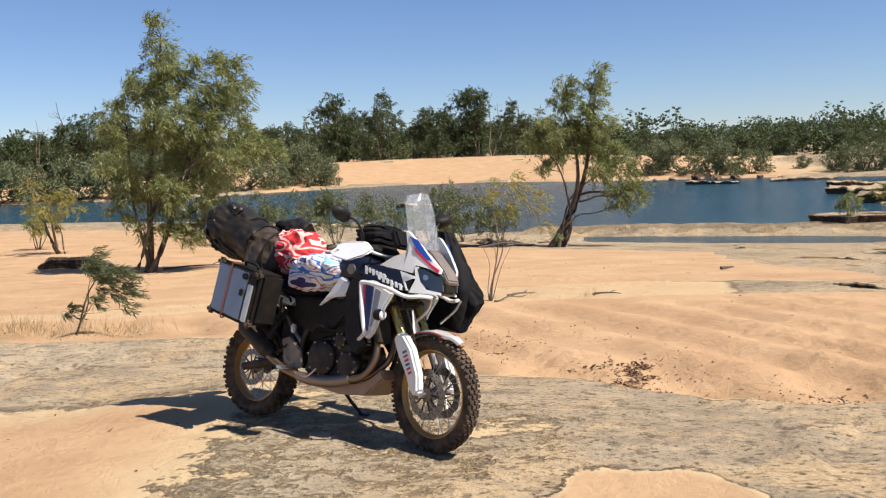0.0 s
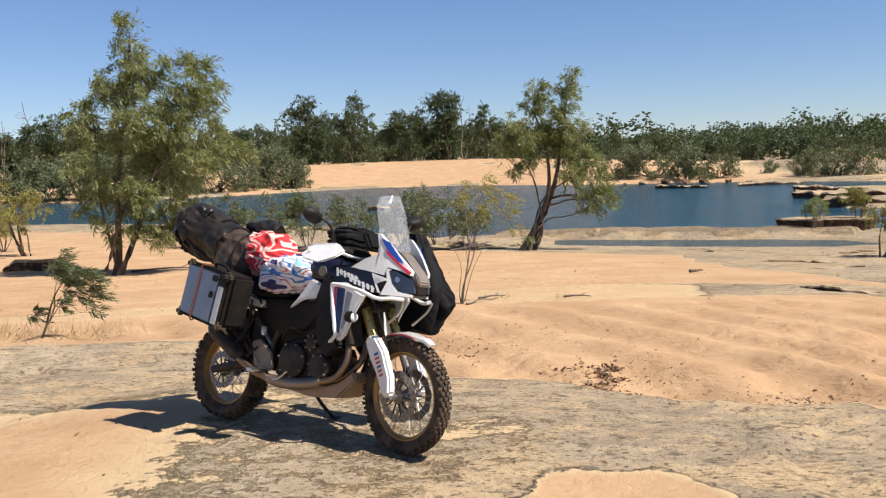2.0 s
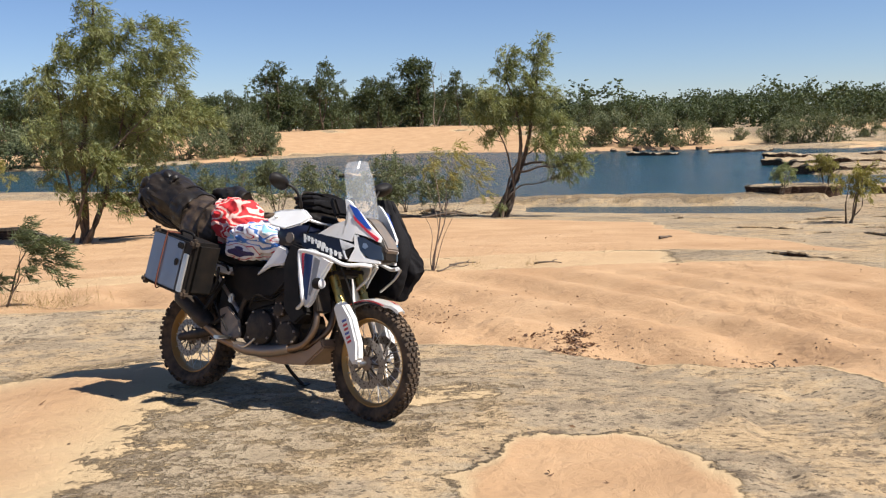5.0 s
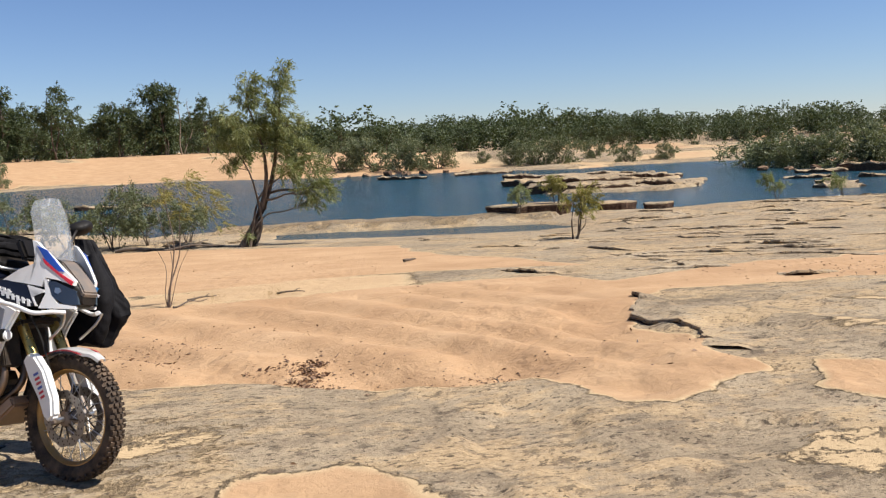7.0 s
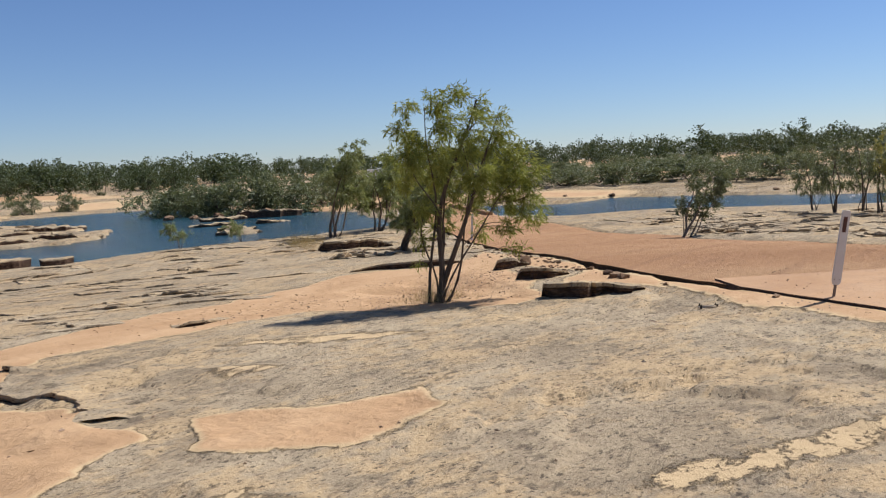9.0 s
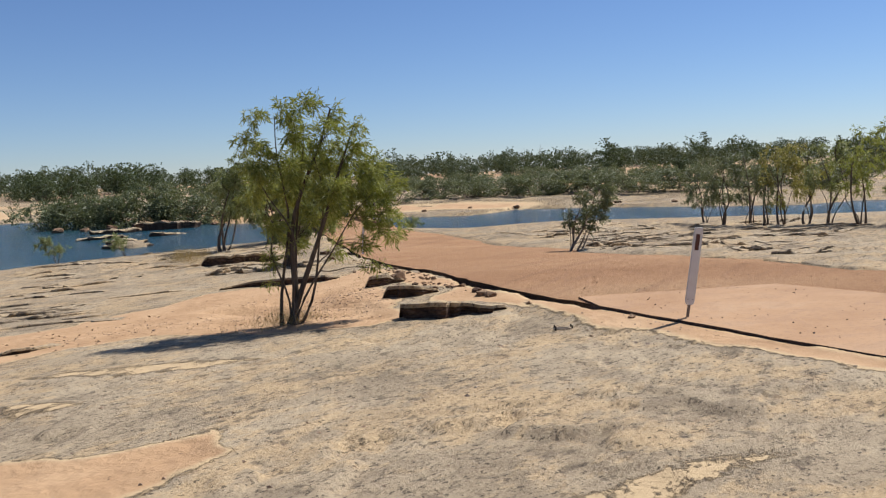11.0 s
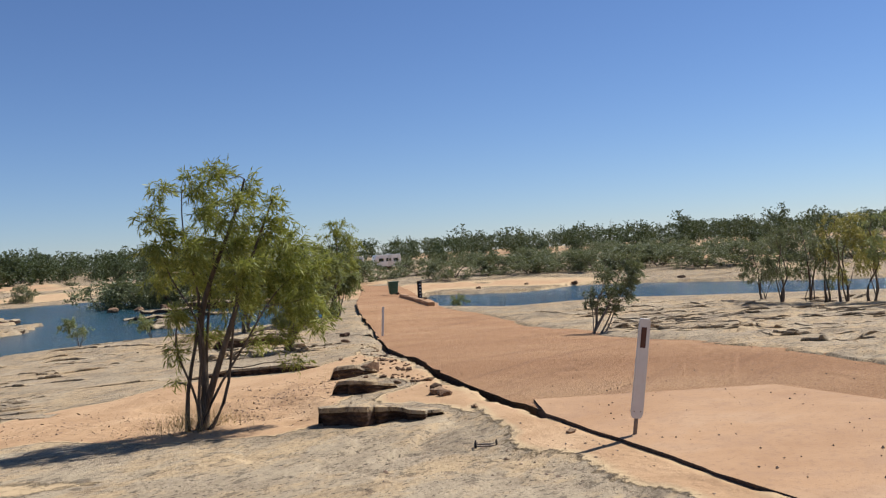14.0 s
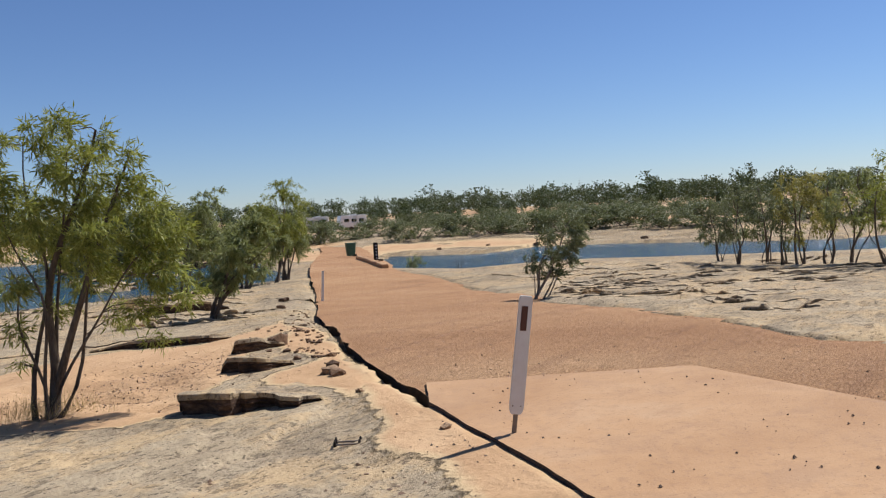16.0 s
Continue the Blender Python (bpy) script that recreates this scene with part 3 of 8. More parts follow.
def build_road():
    a, b = strip(ROAD_EDGE, ROAD_FAR)
    rows = 26
    t = np.linspace(0, 1, rows)[None, :, None]
    piece = lattice(np.floor(np.arange(len(a)) * 0.45 + 2 * fbm(np.arange(len(a)) * 0.11, np.zeros(len(a)), 35, 3)), np.zeros(len(a)), 45)[:, None]
    jag = 0.10 * piece + 0.07 * fbm(np.arange(len(a)) * 0.23, np.zeros(len(a)), 5, 4, 0.6)[:, None] + 0.10 * np.maximum(fbm(np.arange(len(a)) * 0.13, np.zeros(len(a)), 15, 3), 0.1)[:, None]
    side = b - a
    side = side / np.linalg.norm(side, axis=1, keepdims=True)
    a = a + side * jag
    far_jag = 1.6 * fbm(np.arange(len(b)) * 0.06, np.zeros(len(b)), 25, 4, 0.6)[:, None] + 0.5
    b = b + side * far_jag
    p = a[:, None] * (1 - t) + b[:, None] * t
    z = np.maximum(base_height(p[..., 0], p[..., 1]), WATER + 0.42) - 0.02 + 0.03 * fbm(p[..., 0] * 0.4, p[..., 1] * 0.4, 77)
    z = z - 0.07 * t[..., 0] ** 6
    verts = np.concatenate([np.concatenate([p, z[..., None]], -1).reshape(-1, 3)])
    n = len(a)
    i, j = np.meshgrid(np.arange(n - 1), np.arange(rows - 1), indexing="ij")
    faces = np.stack([i * rows + j, (i + 1) * rows + j, (i + 1) * rows + j + 1, i * rows + j + 1], -1).reshape(-1, 4)[:, ::-1]
    road = tagged(new("road", mesh_from("road", verts, faces, [M["road"]])), "red gravel causeway road with a broken dark edge", "road", kind="structure")
    # the broken edge below the road's lip; its dark colour includes painted shade
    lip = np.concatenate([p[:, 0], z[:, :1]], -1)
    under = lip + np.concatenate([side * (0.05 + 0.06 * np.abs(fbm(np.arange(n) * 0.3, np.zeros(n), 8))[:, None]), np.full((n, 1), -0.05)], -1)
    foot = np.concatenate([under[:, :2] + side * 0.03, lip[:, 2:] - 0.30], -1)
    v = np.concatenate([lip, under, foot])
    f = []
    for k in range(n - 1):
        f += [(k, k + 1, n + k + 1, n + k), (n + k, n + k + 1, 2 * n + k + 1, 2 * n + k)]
    tagged(new("road_edge", mesh_from("road_edge", v, f, [M["kerb"]])), "crumbling edge of the road, darkened as if in shade", "road edge", kind="structure")
    return road


road = build_road()


def build_apron():
    outline = [(14.05, 4.2), (14.99, 1.75), (13.5, -0.1), (11.4, -3.2), (8.62, -2.1), (10.2, 0.24), (11.18, 1.43), (12.03, 2.38), (13.08, 3.63)]
    bm = bmesh.new()
    ragged = outline[:5]
    for k in range(40):
        p = np.array([(8.62, -2.1), (10.2, 0.24), (11.18, 1.43), (12.03, 2.38), (13.08, 3.63), (13.98, 4.24)])
        s = np.r_[0, np.cumsum(np.hypot(*np.diff(p, axis=0).T))]
        t = s[-1] * k / 39
        wob = 0.09 * float(fbm(np.array([t * 1.3]), np.array([0.0]), 66, 4, 0.6)[0])
        ragged.append((float(np.interp(t, s, p[:, 0])) + 0.75 * wob, float(np.interp(t, s, p[:, 1])) - 0.6 * wob))
    outline = ragged[1:]
    top = [bm.verts.new((x, y, float(base_height(np.array(x), np.array(y))) + 0.004)) for x, y in outline]
    face = bm.faces.new(top[::-1])
    made = bmesh.ops.extrude_face_region(bm, geom=[face])
    for v in made["geom"]:
        if isinstance(v, bmesh.types.BMVert):
            v.co.z -= 0.11
    bmesh.ops.recalc_face_normals(bm, faces=bm.faces)
    me = bpy.data.meshes.new("apron")
    bm.to_mesh(me)
    me.materials.append(M["concrete"])
    me.materials.append(M["kerb"])
    # The sides get the near-black colour in place of the shade on them.
    for f in me.polygons:
        f.material_index = 0 if abs(f.normal.z) > 0.6 else 1
    return tagged(new("pavement", me), "sandy concrete apron beside the gravel road", "pavement", kind="structure")


apron = build_apron()

# ---- plants ----
def thing(name, x, y, z, label, category, group="", turn=0.0):
    ob = new(name)
    ob.matrix_basis = pose(x, y, z, 0, 0, turn)
    return tagged(ob, label, category, group)


def child(name, me, parent, label=""):
    ob = new(name, me)
    ob.parent = parent
    return tagged(ob, label)


def tubes(paths, sides=6):
    """One mesh from tapered tubes: paths of (points, radii)."""
    verts, faces, base = [], [], 0
    ring = np.arange(sides) * 2 * np.pi / sides
    for pts, rad in paths:
        pts, rad = np.asarray(pts, float), np.asarray(rad, float)
        way = np.gradient(pts, axis=0)
        way /= np.linalg.norm(way, axis=1, keepdims=True) + 1e-9
        ref = np.where(np.abs(way[:, 2:3]) < 0.9, np.array([[0, 0, 1.0]]), np.array([[1.0, 0, 0]]))
        u = np.cross(way, ref)
        u /= np.linalg.norm(u, axis=1, keepdims=True) + 1e-9
        v = np.cross(way, u)
        loop = pts[:, None] + rad[:, None, None] * (np.cos(ring)[None, :, None] * u[:, None] + np.sin(ring)[None, :, None] * v[:, None])
        verts.append(loop.reshape(-1, 3))
        n = len(pts)
        for i in range(n - 1):
            for k in range(sides):
                a, b = base + i * sides + k, base + i * sides + (k + 1) % sides
                faces.append((a, b, b + sides, a + sides))
        base += n * sides
    return np.concatenate(verts), np.array(faces)


def bent(rng, a, b, n, wander, sag=0.0):
    """A crooked line from a to b."""
    a, b = np.asarray(a, float), np.asarray(b, float)
    t = np.linspace(0, 1, n)[:, None]
    p = a + (b - a) * t
    length = np.linalg.norm(b - a)
    bow = rng.normal(size=3) * wander * length
    bow[2] = abs(bow[2]) * 0.5 - sag * length
    return p + np.sin(t * np.pi) * bow + np.sin(t * np.pi * 3) * rng.normal(size=3) * wander * 0.3 * length


def leaf_quads(rng, at, way, length, width):
    """Narrow four-cornered leaves, folded a little, at the given places."""
    n = len(at)
    way = way / (np.linalg.norm(way, axis=1, keepdims=True) + 1e-9)
    side = np.cross(way, rng.normal(size=(n, 3)))
    side /= np.linalg.norm(side, axis=1, keepdims=True) + 1e-9
    up = np.cross(side, way)
    size = length * rng.uniform(0.6, 1.35, (n, 1))
    wide = width * rng.uniform(0.7, 1.3, (n, 1))
    mid = at + way * size * 0.42 + up * size * 0.05
    tip = at + way * size + up * size * rng.uniform(-0.15, 0.05, (n, 1))
    verts = np.stack([at, mid + side * wide, tip, mid - side * wide], 1).reshape(-1, 3)
    faces = np.arange(4 * n).reshape(n, 4)
    return verts, faces


def plant_meshes(seed, stems, clumps, leaves, leaf, droop=0.6, wind=(0.0, 0.0), twigs=7, girth=0.05, wander=0.07, bare=0.0, via=None, lean=None, strands=3, twig_wood=True, slim=0.7):
    """Trunk and crown meshes. stems: tips of the main stems (x, y, z) from the foot; clumps: (x, y, z, radius) of foliage, each
    carried by a limb from the nearest stem; leaves: how many, in hanging sprays; leaf: (length, width); via: a place that the
    stems pass low down; lean: how far the top is blown over."""
    rng = np.random.default_rng(seed)
    paths, stem_lines = [], []
    tall = max(s[2] for s in stems)
    if lean is not None:
        stems = [(x + lean[0] * (z / tall) ** 1.2, y + lean[1] * (z / tall) ** 1.2, z) for x, y, z in stems]
        clumps = [(x + lean[0] * (z / tall) ** 1.2, y + lean[1] * (z / tall) ** 1.2, z, r) for x, y, z, r in clumps]
    along = np.linspace(0, 1, 12)
    for n, (sx, sy, sz) in enumerate(stems):
        foot = rng.normal(size=3) * girth * 1.5
        foot[2] = -0.08
        line = bent(rng, foot, (sx, sy, sz), 12, wander)
        if via is not None:
            t = along[:, None]
            mid = np.array(via) * (1.0 if sx > 0 else 0.3, 1, 1) + rng.normal(size=3) * girth * 1.5
            line = line + 2 * t * (1 - t) * (mid - (foot + np.array((sx, sy, sz))) / 2) * 1.0
        rad = girth * (sz / tall) ** 0.7 * (1.0 if n < 2 else slim) * (1 - 0.78 * along) * (1 + 0.5 * np.exp(-along * 14))
        paths.append((line, rad))
        stem_lines.append((line, rad))
    total = sum(c[3] ** 2.2 for c in clumps)
    pos, way = [], []
    blow = np.array([wind[0], wind[1], -droop])
    for cx, cy, cz, cr in clumps:
        c = np.array([cx, cy, cz])
        best = min(((np.linalg.norm(line[k] - c) + max(0, line[k][2] - c[2] + 0.25 * cr) * 1.5, line[k], rad[k]) for line, rad in stem_lines for k in range(3, 12)), key=lambda q: q[0])
        limb = bent(rng, best[1], c, 8, wander * 1.4)
        r0 = best[2] * 0.6
        paths.append((limb, r0 * (1 - 0.7 * np.linspace(0, 1, 8))))
        share = max(6, int(leaves * cr ** 2.2 / total))
        tw = max(3, int(twigs * (0.6 + 0.4 * cr / clumps[0][3])))
        per = max(2, share // (tw * strands))
        for _ in range(tw):
            out = rng.normal(size=3)
            out /= np.linalg.norm(out)
            out[2] = out[2] * 0.8 + 0.15
            start = limb[rng.integers(4, 8)]
            end = c + out * cr * rng.uniform(0.4, 0.85)
            twig = bent(rng, start, end, 6, 0.1, -0.05)
            if twig_wood:
                paths.append((twig, np.linspace(r0 * 0.28, r0 * 0.08, 6)))
            if rng.uniform() < bare:
                continue
            # sprays of leaves that hang from the outer part of the twig and blow over
            for _ in range(strands):
                root = twig[rng.integers(2, 6)]
                go = out * 0.6 + rng.normal(size=3) * 0.4 + blow * 0.45
                go /= np.linalg.norm(go) + 1e-9
                reach = cr * rng.uniform(0.35, 0.85)
                t = rng.uniform(0.05, 1.0, (per, 1))
                base = root + go * reach * t + blow * reach * 0.65 * t ** 2 + rng.normal(size=(per, 3)) * cr * 0.055
                pos.append(base)
                way.append(go * 0.7 + blow * (0.3 + 1.1 * t) + rng.normal(size=(per, 3)) * 0.55)
    wood = tubes(paths, 6 if girth > 0.02 else 5)
    return wood, leaf_quads(rng, np.concatenate(pos), np.concatenate(way), *leaf)


def plant(name, x, y, label, category, bark, foliage, group="", turn=0.0, z=None, **how):
    wood, green = plant_meshes(**how)
    ob = thing(name, x, y, ground_z(x, y) - 0.02 if z is None else z, label, category, group, turn)
    child("trunk", mesh_from("trunk", *wood, [M[bark]]), ob)
    child("crown", mesh_from("crown", *green, [M[foliage]], False), ob)
    return ob


def ball_of_clumps(seed, n, centre, spread, radius, stretch=1.0):
    rng = np.random.default_rng(seed)
    made = []
    for _ in range(n):
        p = rng.normal(size=3)
        p *= rng.uniform(0.35, 1.0) ** 0.5 / np.linalg.norm(p)
        made.append((centre[0] + p[0] * spread[0], centre[1] + p[1] * spread[1], centre[2] + p[2] * spread[2] * stretch, radius * rng.uniform(0.65, 1.2)))
    return made


# The tall willow-like tree on the sand behind the motorcycle.
tall_clumps = [(0.7, 0.1, 6.75, 0.42), (0.85, 0.1, 6.2, 0.5), (0.55, 0.3, 5.6, 0.7), (1.15, -0.1, 5.6, 0.6), (2.1, 0.1, 5.7, 0.5), (2.8, 0.0, 5.55, 0.55), (3.1, 0.2, 4.9, 0.6), (2.4, -0.2, 4.9, 0.7), (1.6, 0.2, 4.9, 0.8),
               (0.2, 0.0, 4.9, 0.7), (-0.5, 0.2, 4.8, 0.6), (-0.8, 0.0, 4.1, 0.7), (2.8, 0.3, 4.1, 0.7), (0.7, -0.4, 4.2, 0.8), (1.8, -0.3, 4.0, 0.8), (0.2, 0.4, 3.7, 0.8), (1.2, 0.5, 3.3, 0.8), (-0.9, -0.2, 3.2, 0.6), (3.5, 0.0, 3.5, 0.55), (4.0, 0.1, 3.2, 0.4),
               (2.7, -0.2, 3.1, 0.6), (2.0, 0.2, 2.8, 0.65), (0.3, -0.3, 2.7, 0.75), (-0.6, 0.2, 2.3, 0.6), (1.1, -0.4, 2.2, 0.65), (2.1, 0.0, 1.9, 0.55), (0.3, 0.3, 1.8, 0.55), (1.5, 0.3, 1.5, 0.5), (-0.9, 0.1, 1.7, 0.4), (1.5, -0.3, 0.85, 0.28), (0.9, -0.3, 1.35, 0.5), (2.1, 0.1, 1.3, 0.45), (0.0, -0.2, 1.2, 0.4), (1.4, 0.3, 1.1, 0.4)]
plant("river_tree", -8.25, 22.9, "tall drooping olive-green tree with several stems on sand", "tree", "bark", "leaf_olive", seed=11, via=(0.75, 0, 1.7),
      stems=[(0.8, 0.1, 6.2), (2.4, 0.1, 5.2), (2.6, -0.2, 4.0), (-0.3, 0.1, 4.2), (1.4, 0.4, 4.6)], clumps=[(0.62 + (a - 0.62) * 0.84, b, c * 0.955, d * 0.93) for a, b, c, d in tall_clumps], leaves=40000, leaf=(0.155, 0.0125), droop=0.5, wind=(0.42, 0.05), twigs=11, girth=0.095, wander=0.05, strands=4)

# The leaning tree at the water's edge.
lean_clumps = [(1.35, 0, 5.75, 0.35), (1.25, 0.1, 5.2, 0.5), (0.3, 0.1, 5.4, 0.4), (0.15, 0.2, 4.8, 0.6), (1.0, 0.1, 4.6, 0.6), (-0.6, 0.1, 4.3, 0.55), (-0.9, 0, 3.6, 0.5), (-0.2, -0.2, 3.8, 0.6), (0.6, 0.2, 3.9, 0.65), (1.4, -0.1, 3.9, 0.55), (1.1, 0.3, 3.3, 0.6), (0.1, 0.2, 3.1, 0.5),
               (1.7, 0, 3.0, 0.6), (1.3, -0.3, 2.5, 0.55), (2.1, 0.1, 2.4, 0.6), (2.5, 0, 1.8, 0.5), (2.0, 0.1, 1.7, 0.5), (-0.6, 0.1, 2.7, 0.4), (2.2, 0, 1.2, 0.3), (-0.2, -0.1, 0.3, 0.22)]
plant("leaning_tree", 3.45, 28.9, "slender green tree leaning at the water's edge", "tree", "bark", "leaf_olive", seed=12, via=(0.55, 0, 1.9),
      stems=[(1.25, 0, 5.0), (0.15, 0.1, 4.6), (1.9, 0.2, 2.6), (-0.6, 0, 3.4)], clumps=lean_clumps, leaves=21000, leaf=(0.155, 0.0135), droop=0.5, wind=(0.25, 0), twigs=11, girth=0.12, wander=0.05, strands=4)

# The bushy young tree beside the path, and the ones behind it.
young_clumps = [(-0.45, 0.1, 3.2, 0.2), (-0.5, 0.0, 2.85, 0.26), (0.05, 0.1, 3.3, 0.26), (0.35, -0.1, 3.35, 0.22), (0.7, 0.1, 3.2, 0.2), (1.05, 0.0, 3.0, 0.18), (0.15, 0.2, 2.9, 0.34), (0.6, -0.2, 2.85, 0.32), (-0.35, -0.2, 2.5, 0.34), (0.1, -0.3, 2.45, 0.36), (0.5, 0.2, 2.45, 0.38), (0.95, 0.1, 2.6, 0.34),
                (1.25, -0.1, 2.35, 0.3), (-0.5, 0.2, 2.1, 0.3), (0.0, 0.3, 2.05, 0.34), (0.75, -0.3, 2.05, 0.38), (1.15, 0.2, 2.0, 0.36), (1.5, 0.0, 2.0, 0.28), (1.45, -0.2, 1.65, 0.3), (1.05, 0.1, 1.6, 0.3), (0.45, 0.2, 1.65, 0.3), (-0.3, -0.1, 1.6, 0.24), (1.6, 0.1, 1.35, 0.22), (1.15, -0.1, 1.2, 0.2),
                (0.0, 0.2, 1.25, 0.2), (-0.3, 0.0, 1.05, 0.17), (0.7, 0.3, 1.15, 0.17), (1.35, 0.0, 0.85, 0.13), (-0.4, 0.1, 0.65, 0.1)]
plant("young_gum_tree", 12.15, 8.0, "bushy many-stemmed green young tree beside a sandy gully", "tree", "bark", "leaf_green", turn=-56, seed=23, via=(0.62, 0, 1.25),
      stems=[(0.75, 0, 3.1), (1.05, 0.1, 2.8), (-0.05, 0.05, 3.0), (0.35, 0.2, 2.9), (-0.35, 0.1, 2.2), (-0.25, -0.1, 1.7), (1.35, -0.1, 1.9), (0.5, -0.3, 2.4)], clumps=[(a * 0.94 + 0.08, b, c * 0.94, d * 0.95) for a, b, c, d in young_clumps], leaves=19000, leaf=(0.105, 0.0078), droop=0.42, wind=(0.22, 0.05), twigs=12, girth=0.058, wander=0.05, strands=3, slim=0.5)
# east of the young tree: place, height, half width, how far blown over, leaves
for n, (x, y, h, w, over, leaf) in enumerate([(22.4, 16.5, 2.8, 1.0, (0.95, -1.05), "leaf_olive"), (29.9, 25.7, 4.3, 0.95, (0.75, -0.8), "leaf_olive"), (36.0, 26.8, 4.7, 1.15, (0.3, -0.3), "leaf_green"), (33.4, 26.2, 3.3, 1.1, (0.2, -0.2), "leaf_olive"), (38.6, 28.6, 3.9, 1.2, (0, 0), "leaf_olive")]):
    plant("bank_tree", x, y, "olive-green bushy tree on the rocky river bank", "tree", "bark", leaf, group="trees on the rocky bank", seed=30 + n, lean=over, bare=0.1,
          stems=[(-0.5 * w, 0, 0.7 * h), (0.3 * w, 0.2, 0.85 * h), (0.6 * w, -0.2, 0.7 * h), (0, 0.4, 0.8 * h)], clumps=ball_of_clumps(40 + n, 17, (0, 0, 0.62 * h), (w, w, 0.33 * h), 0.145 * h), leaves=10500, leaf=(0.16, 0.016), droop=0.6, twigs=8, girth=0.07)

# Sapling, wind-bent seedling, and plants at the water.
plant("sapling", 0.58, 13.9, "thin sapling with drooping yellow-green leaves on sand", "sapling", "bark_pale", "leaf_yellow", seed=51,
      stems=[(0.05, 0, 1.9), (0.35, 0, 1.75), (-0.08, 0.1, 1.6), (0.5, 0, 1.2), (-0.15, 0, 1.2)], clumps=[(0.1, 0, 1.8, 0.24), (0.4, 0, 1.9, 0.26), (0.65, 0, 1.75, 0.24), (0.75, 0.1, 1.5, 0.22), (0.35, 0, 1.55, 0.22), (-0.05, 0.1, 1.65, 0.16), (0.85, 0, 1.25, 0.14), (0.15, 0.1, 1.4, 0.14)], leaves=1500, leaf=(0.085, 0.006), droop=0.55, wind=(0.75, 0), twigs=6, girth=0.016, wander=0.04)
plant("seedling", -5.25, 11.75, "small wind-bent seedling with feathery grey-green leaves", "seedling", "bark", "leaf_grey", seed=52, lean=(0.35, 0),
      stems=[(0.1, 0, 1.0), (0.0, 0.1, 0.8), (0.3, 0, 0.6)], clumps=[(-0.05, 0, 1.05, 0.17), (0.0, 0, 0.9, 0.2), (0.2, 0.05, 0.85, 0.2), (0.1, 0, 0.7, 0.2), (0.4, 0, 0.62, 0.2), (0.6, 0.05, 0.5, 0.16), (0.75, 0, 0.35, 0.12), (0.2, -0.05, 0.5, 0.15), (-0.2, 0, 0.35, 0.14), (0.45, 0.0, 0.85, 0.14)], leaves=2600, leaf=(0.105, 0.0072), droop=0.3, wind=(1.25, 0), twigs=6, girth=0.018, strands=3)
for n, (x, y, h, w, leaf) in enumerate([(12.0, 22.8, 1.6, 0.5, "leaf_yellow"), (14.6, 33.0, 1.3, 0.5, "leaf_olive"), (16.4, 33.2, 1.7, 0.5, "leaf_yellow"), (25.8, 30.9, 1.1, 0.45, "leaf_olive"), (28.8, 30.5, 0.9, 0.4, "leaf_olive"),
                                        (48.5, 27.5, 1.2, 0.6, "leaf_olive"), (-14.5, 31.5, 2.6, 1.0, "leaf_yellow"), (-16.5, 34, 1.6, 0.7, "leaf_olive")]):
    plant("bank_shrub", x, y, "sparse shrub with thin stems on the rocks", "shrub", "bark", leaf, group="shrubs on the rocks", turn=n * 50, seed=60 + n,
          stems=[(-0.4 * w, 0, 0.7 * h), (0.3 * w, 0.1, 0.8 * h), (0.7 * w, 0, 0.6 * h), (0, -0.3 * w, 0.75 * h)], clumps=ball_of_clumps(70 + n, 8, (0.15 * w, 0, 0.68 * h), (w, 0.8 * w, 0.27 * h), 0.3 * h ** 0.5), leaves=int(1700 * h), leaf=(0.11, 0.013), droop=0.35, wind=(0.3, -0.25), lean=(0.35 * w, -0.3 * w), twigs=6, girth=0.022 * h, bare=0.15)

plant("road_shrub", 26.0, 8.9, "pale grey-green leaning shrub with bare lower stems on the rock", "shrub", "bark_pale", "leaf_grey", seed=59, lean=(0.62, -0.74), bare=0.1,
      stems=[(0.1, 0.1, 1.9), (-0.3, 0.3, 1.6), (0.3, -0.3, 1.7), (0.0, 0.0, 2.0), (-0.4, 0.4, 1.2), (0.45, -0.4, 1.3)], clumps=ball_of_clumps(75, 18, (0.05, 0, 1.4), (0.68, 0.68, 0.72), 0.26), leaves=5000, leaf=(0.11, 0.014), droop=0.15, wind=(0.3, -0.35), twigs=7, girth=0.04)

# Grey-green shrubs along the near water.
for n, (x, y, h, w) in enumerate([(-6.6, 34.5, 2.4, 1.7), (-4.6, 33.5, 2.1, 1.4), (-2.4, 32.5, 2.1, 1.3), (0.2, 32.2, 2.2, 1.4), (-0.9, 31.6, 1.7, 1.1), (-8.4, 33.6, 1.6, 1.2), (1.6, 32.6, 1.4, 1.0)]):
    plant("water_shrub", x, y, "grey-green leafy shrub at the water", "shrub", "bark", "leaf_grey", group="shrubs along the water", turn=n * 80, seed=80 + n,
          stems=[(-0.5 * w, 0, 0.7 * h), (0.4 * w, 0.1, 0.8 * h), (0.8 * w, 0, 0.55 * h), (0, -0.3 * w, 0.8 * h), (-0.8 * w, 0.2, 0.5 * h)], clumps=ball_of_clumps(90 + n, 13, (0, 0, 0.6 * h), (w, 0.9 * w, 0.36 * h), 0.42), leaves=4200, leaf=(0.11, 0.018), droop=0.1, wind=(0.2, 0), twigs=9, girth=0.03)

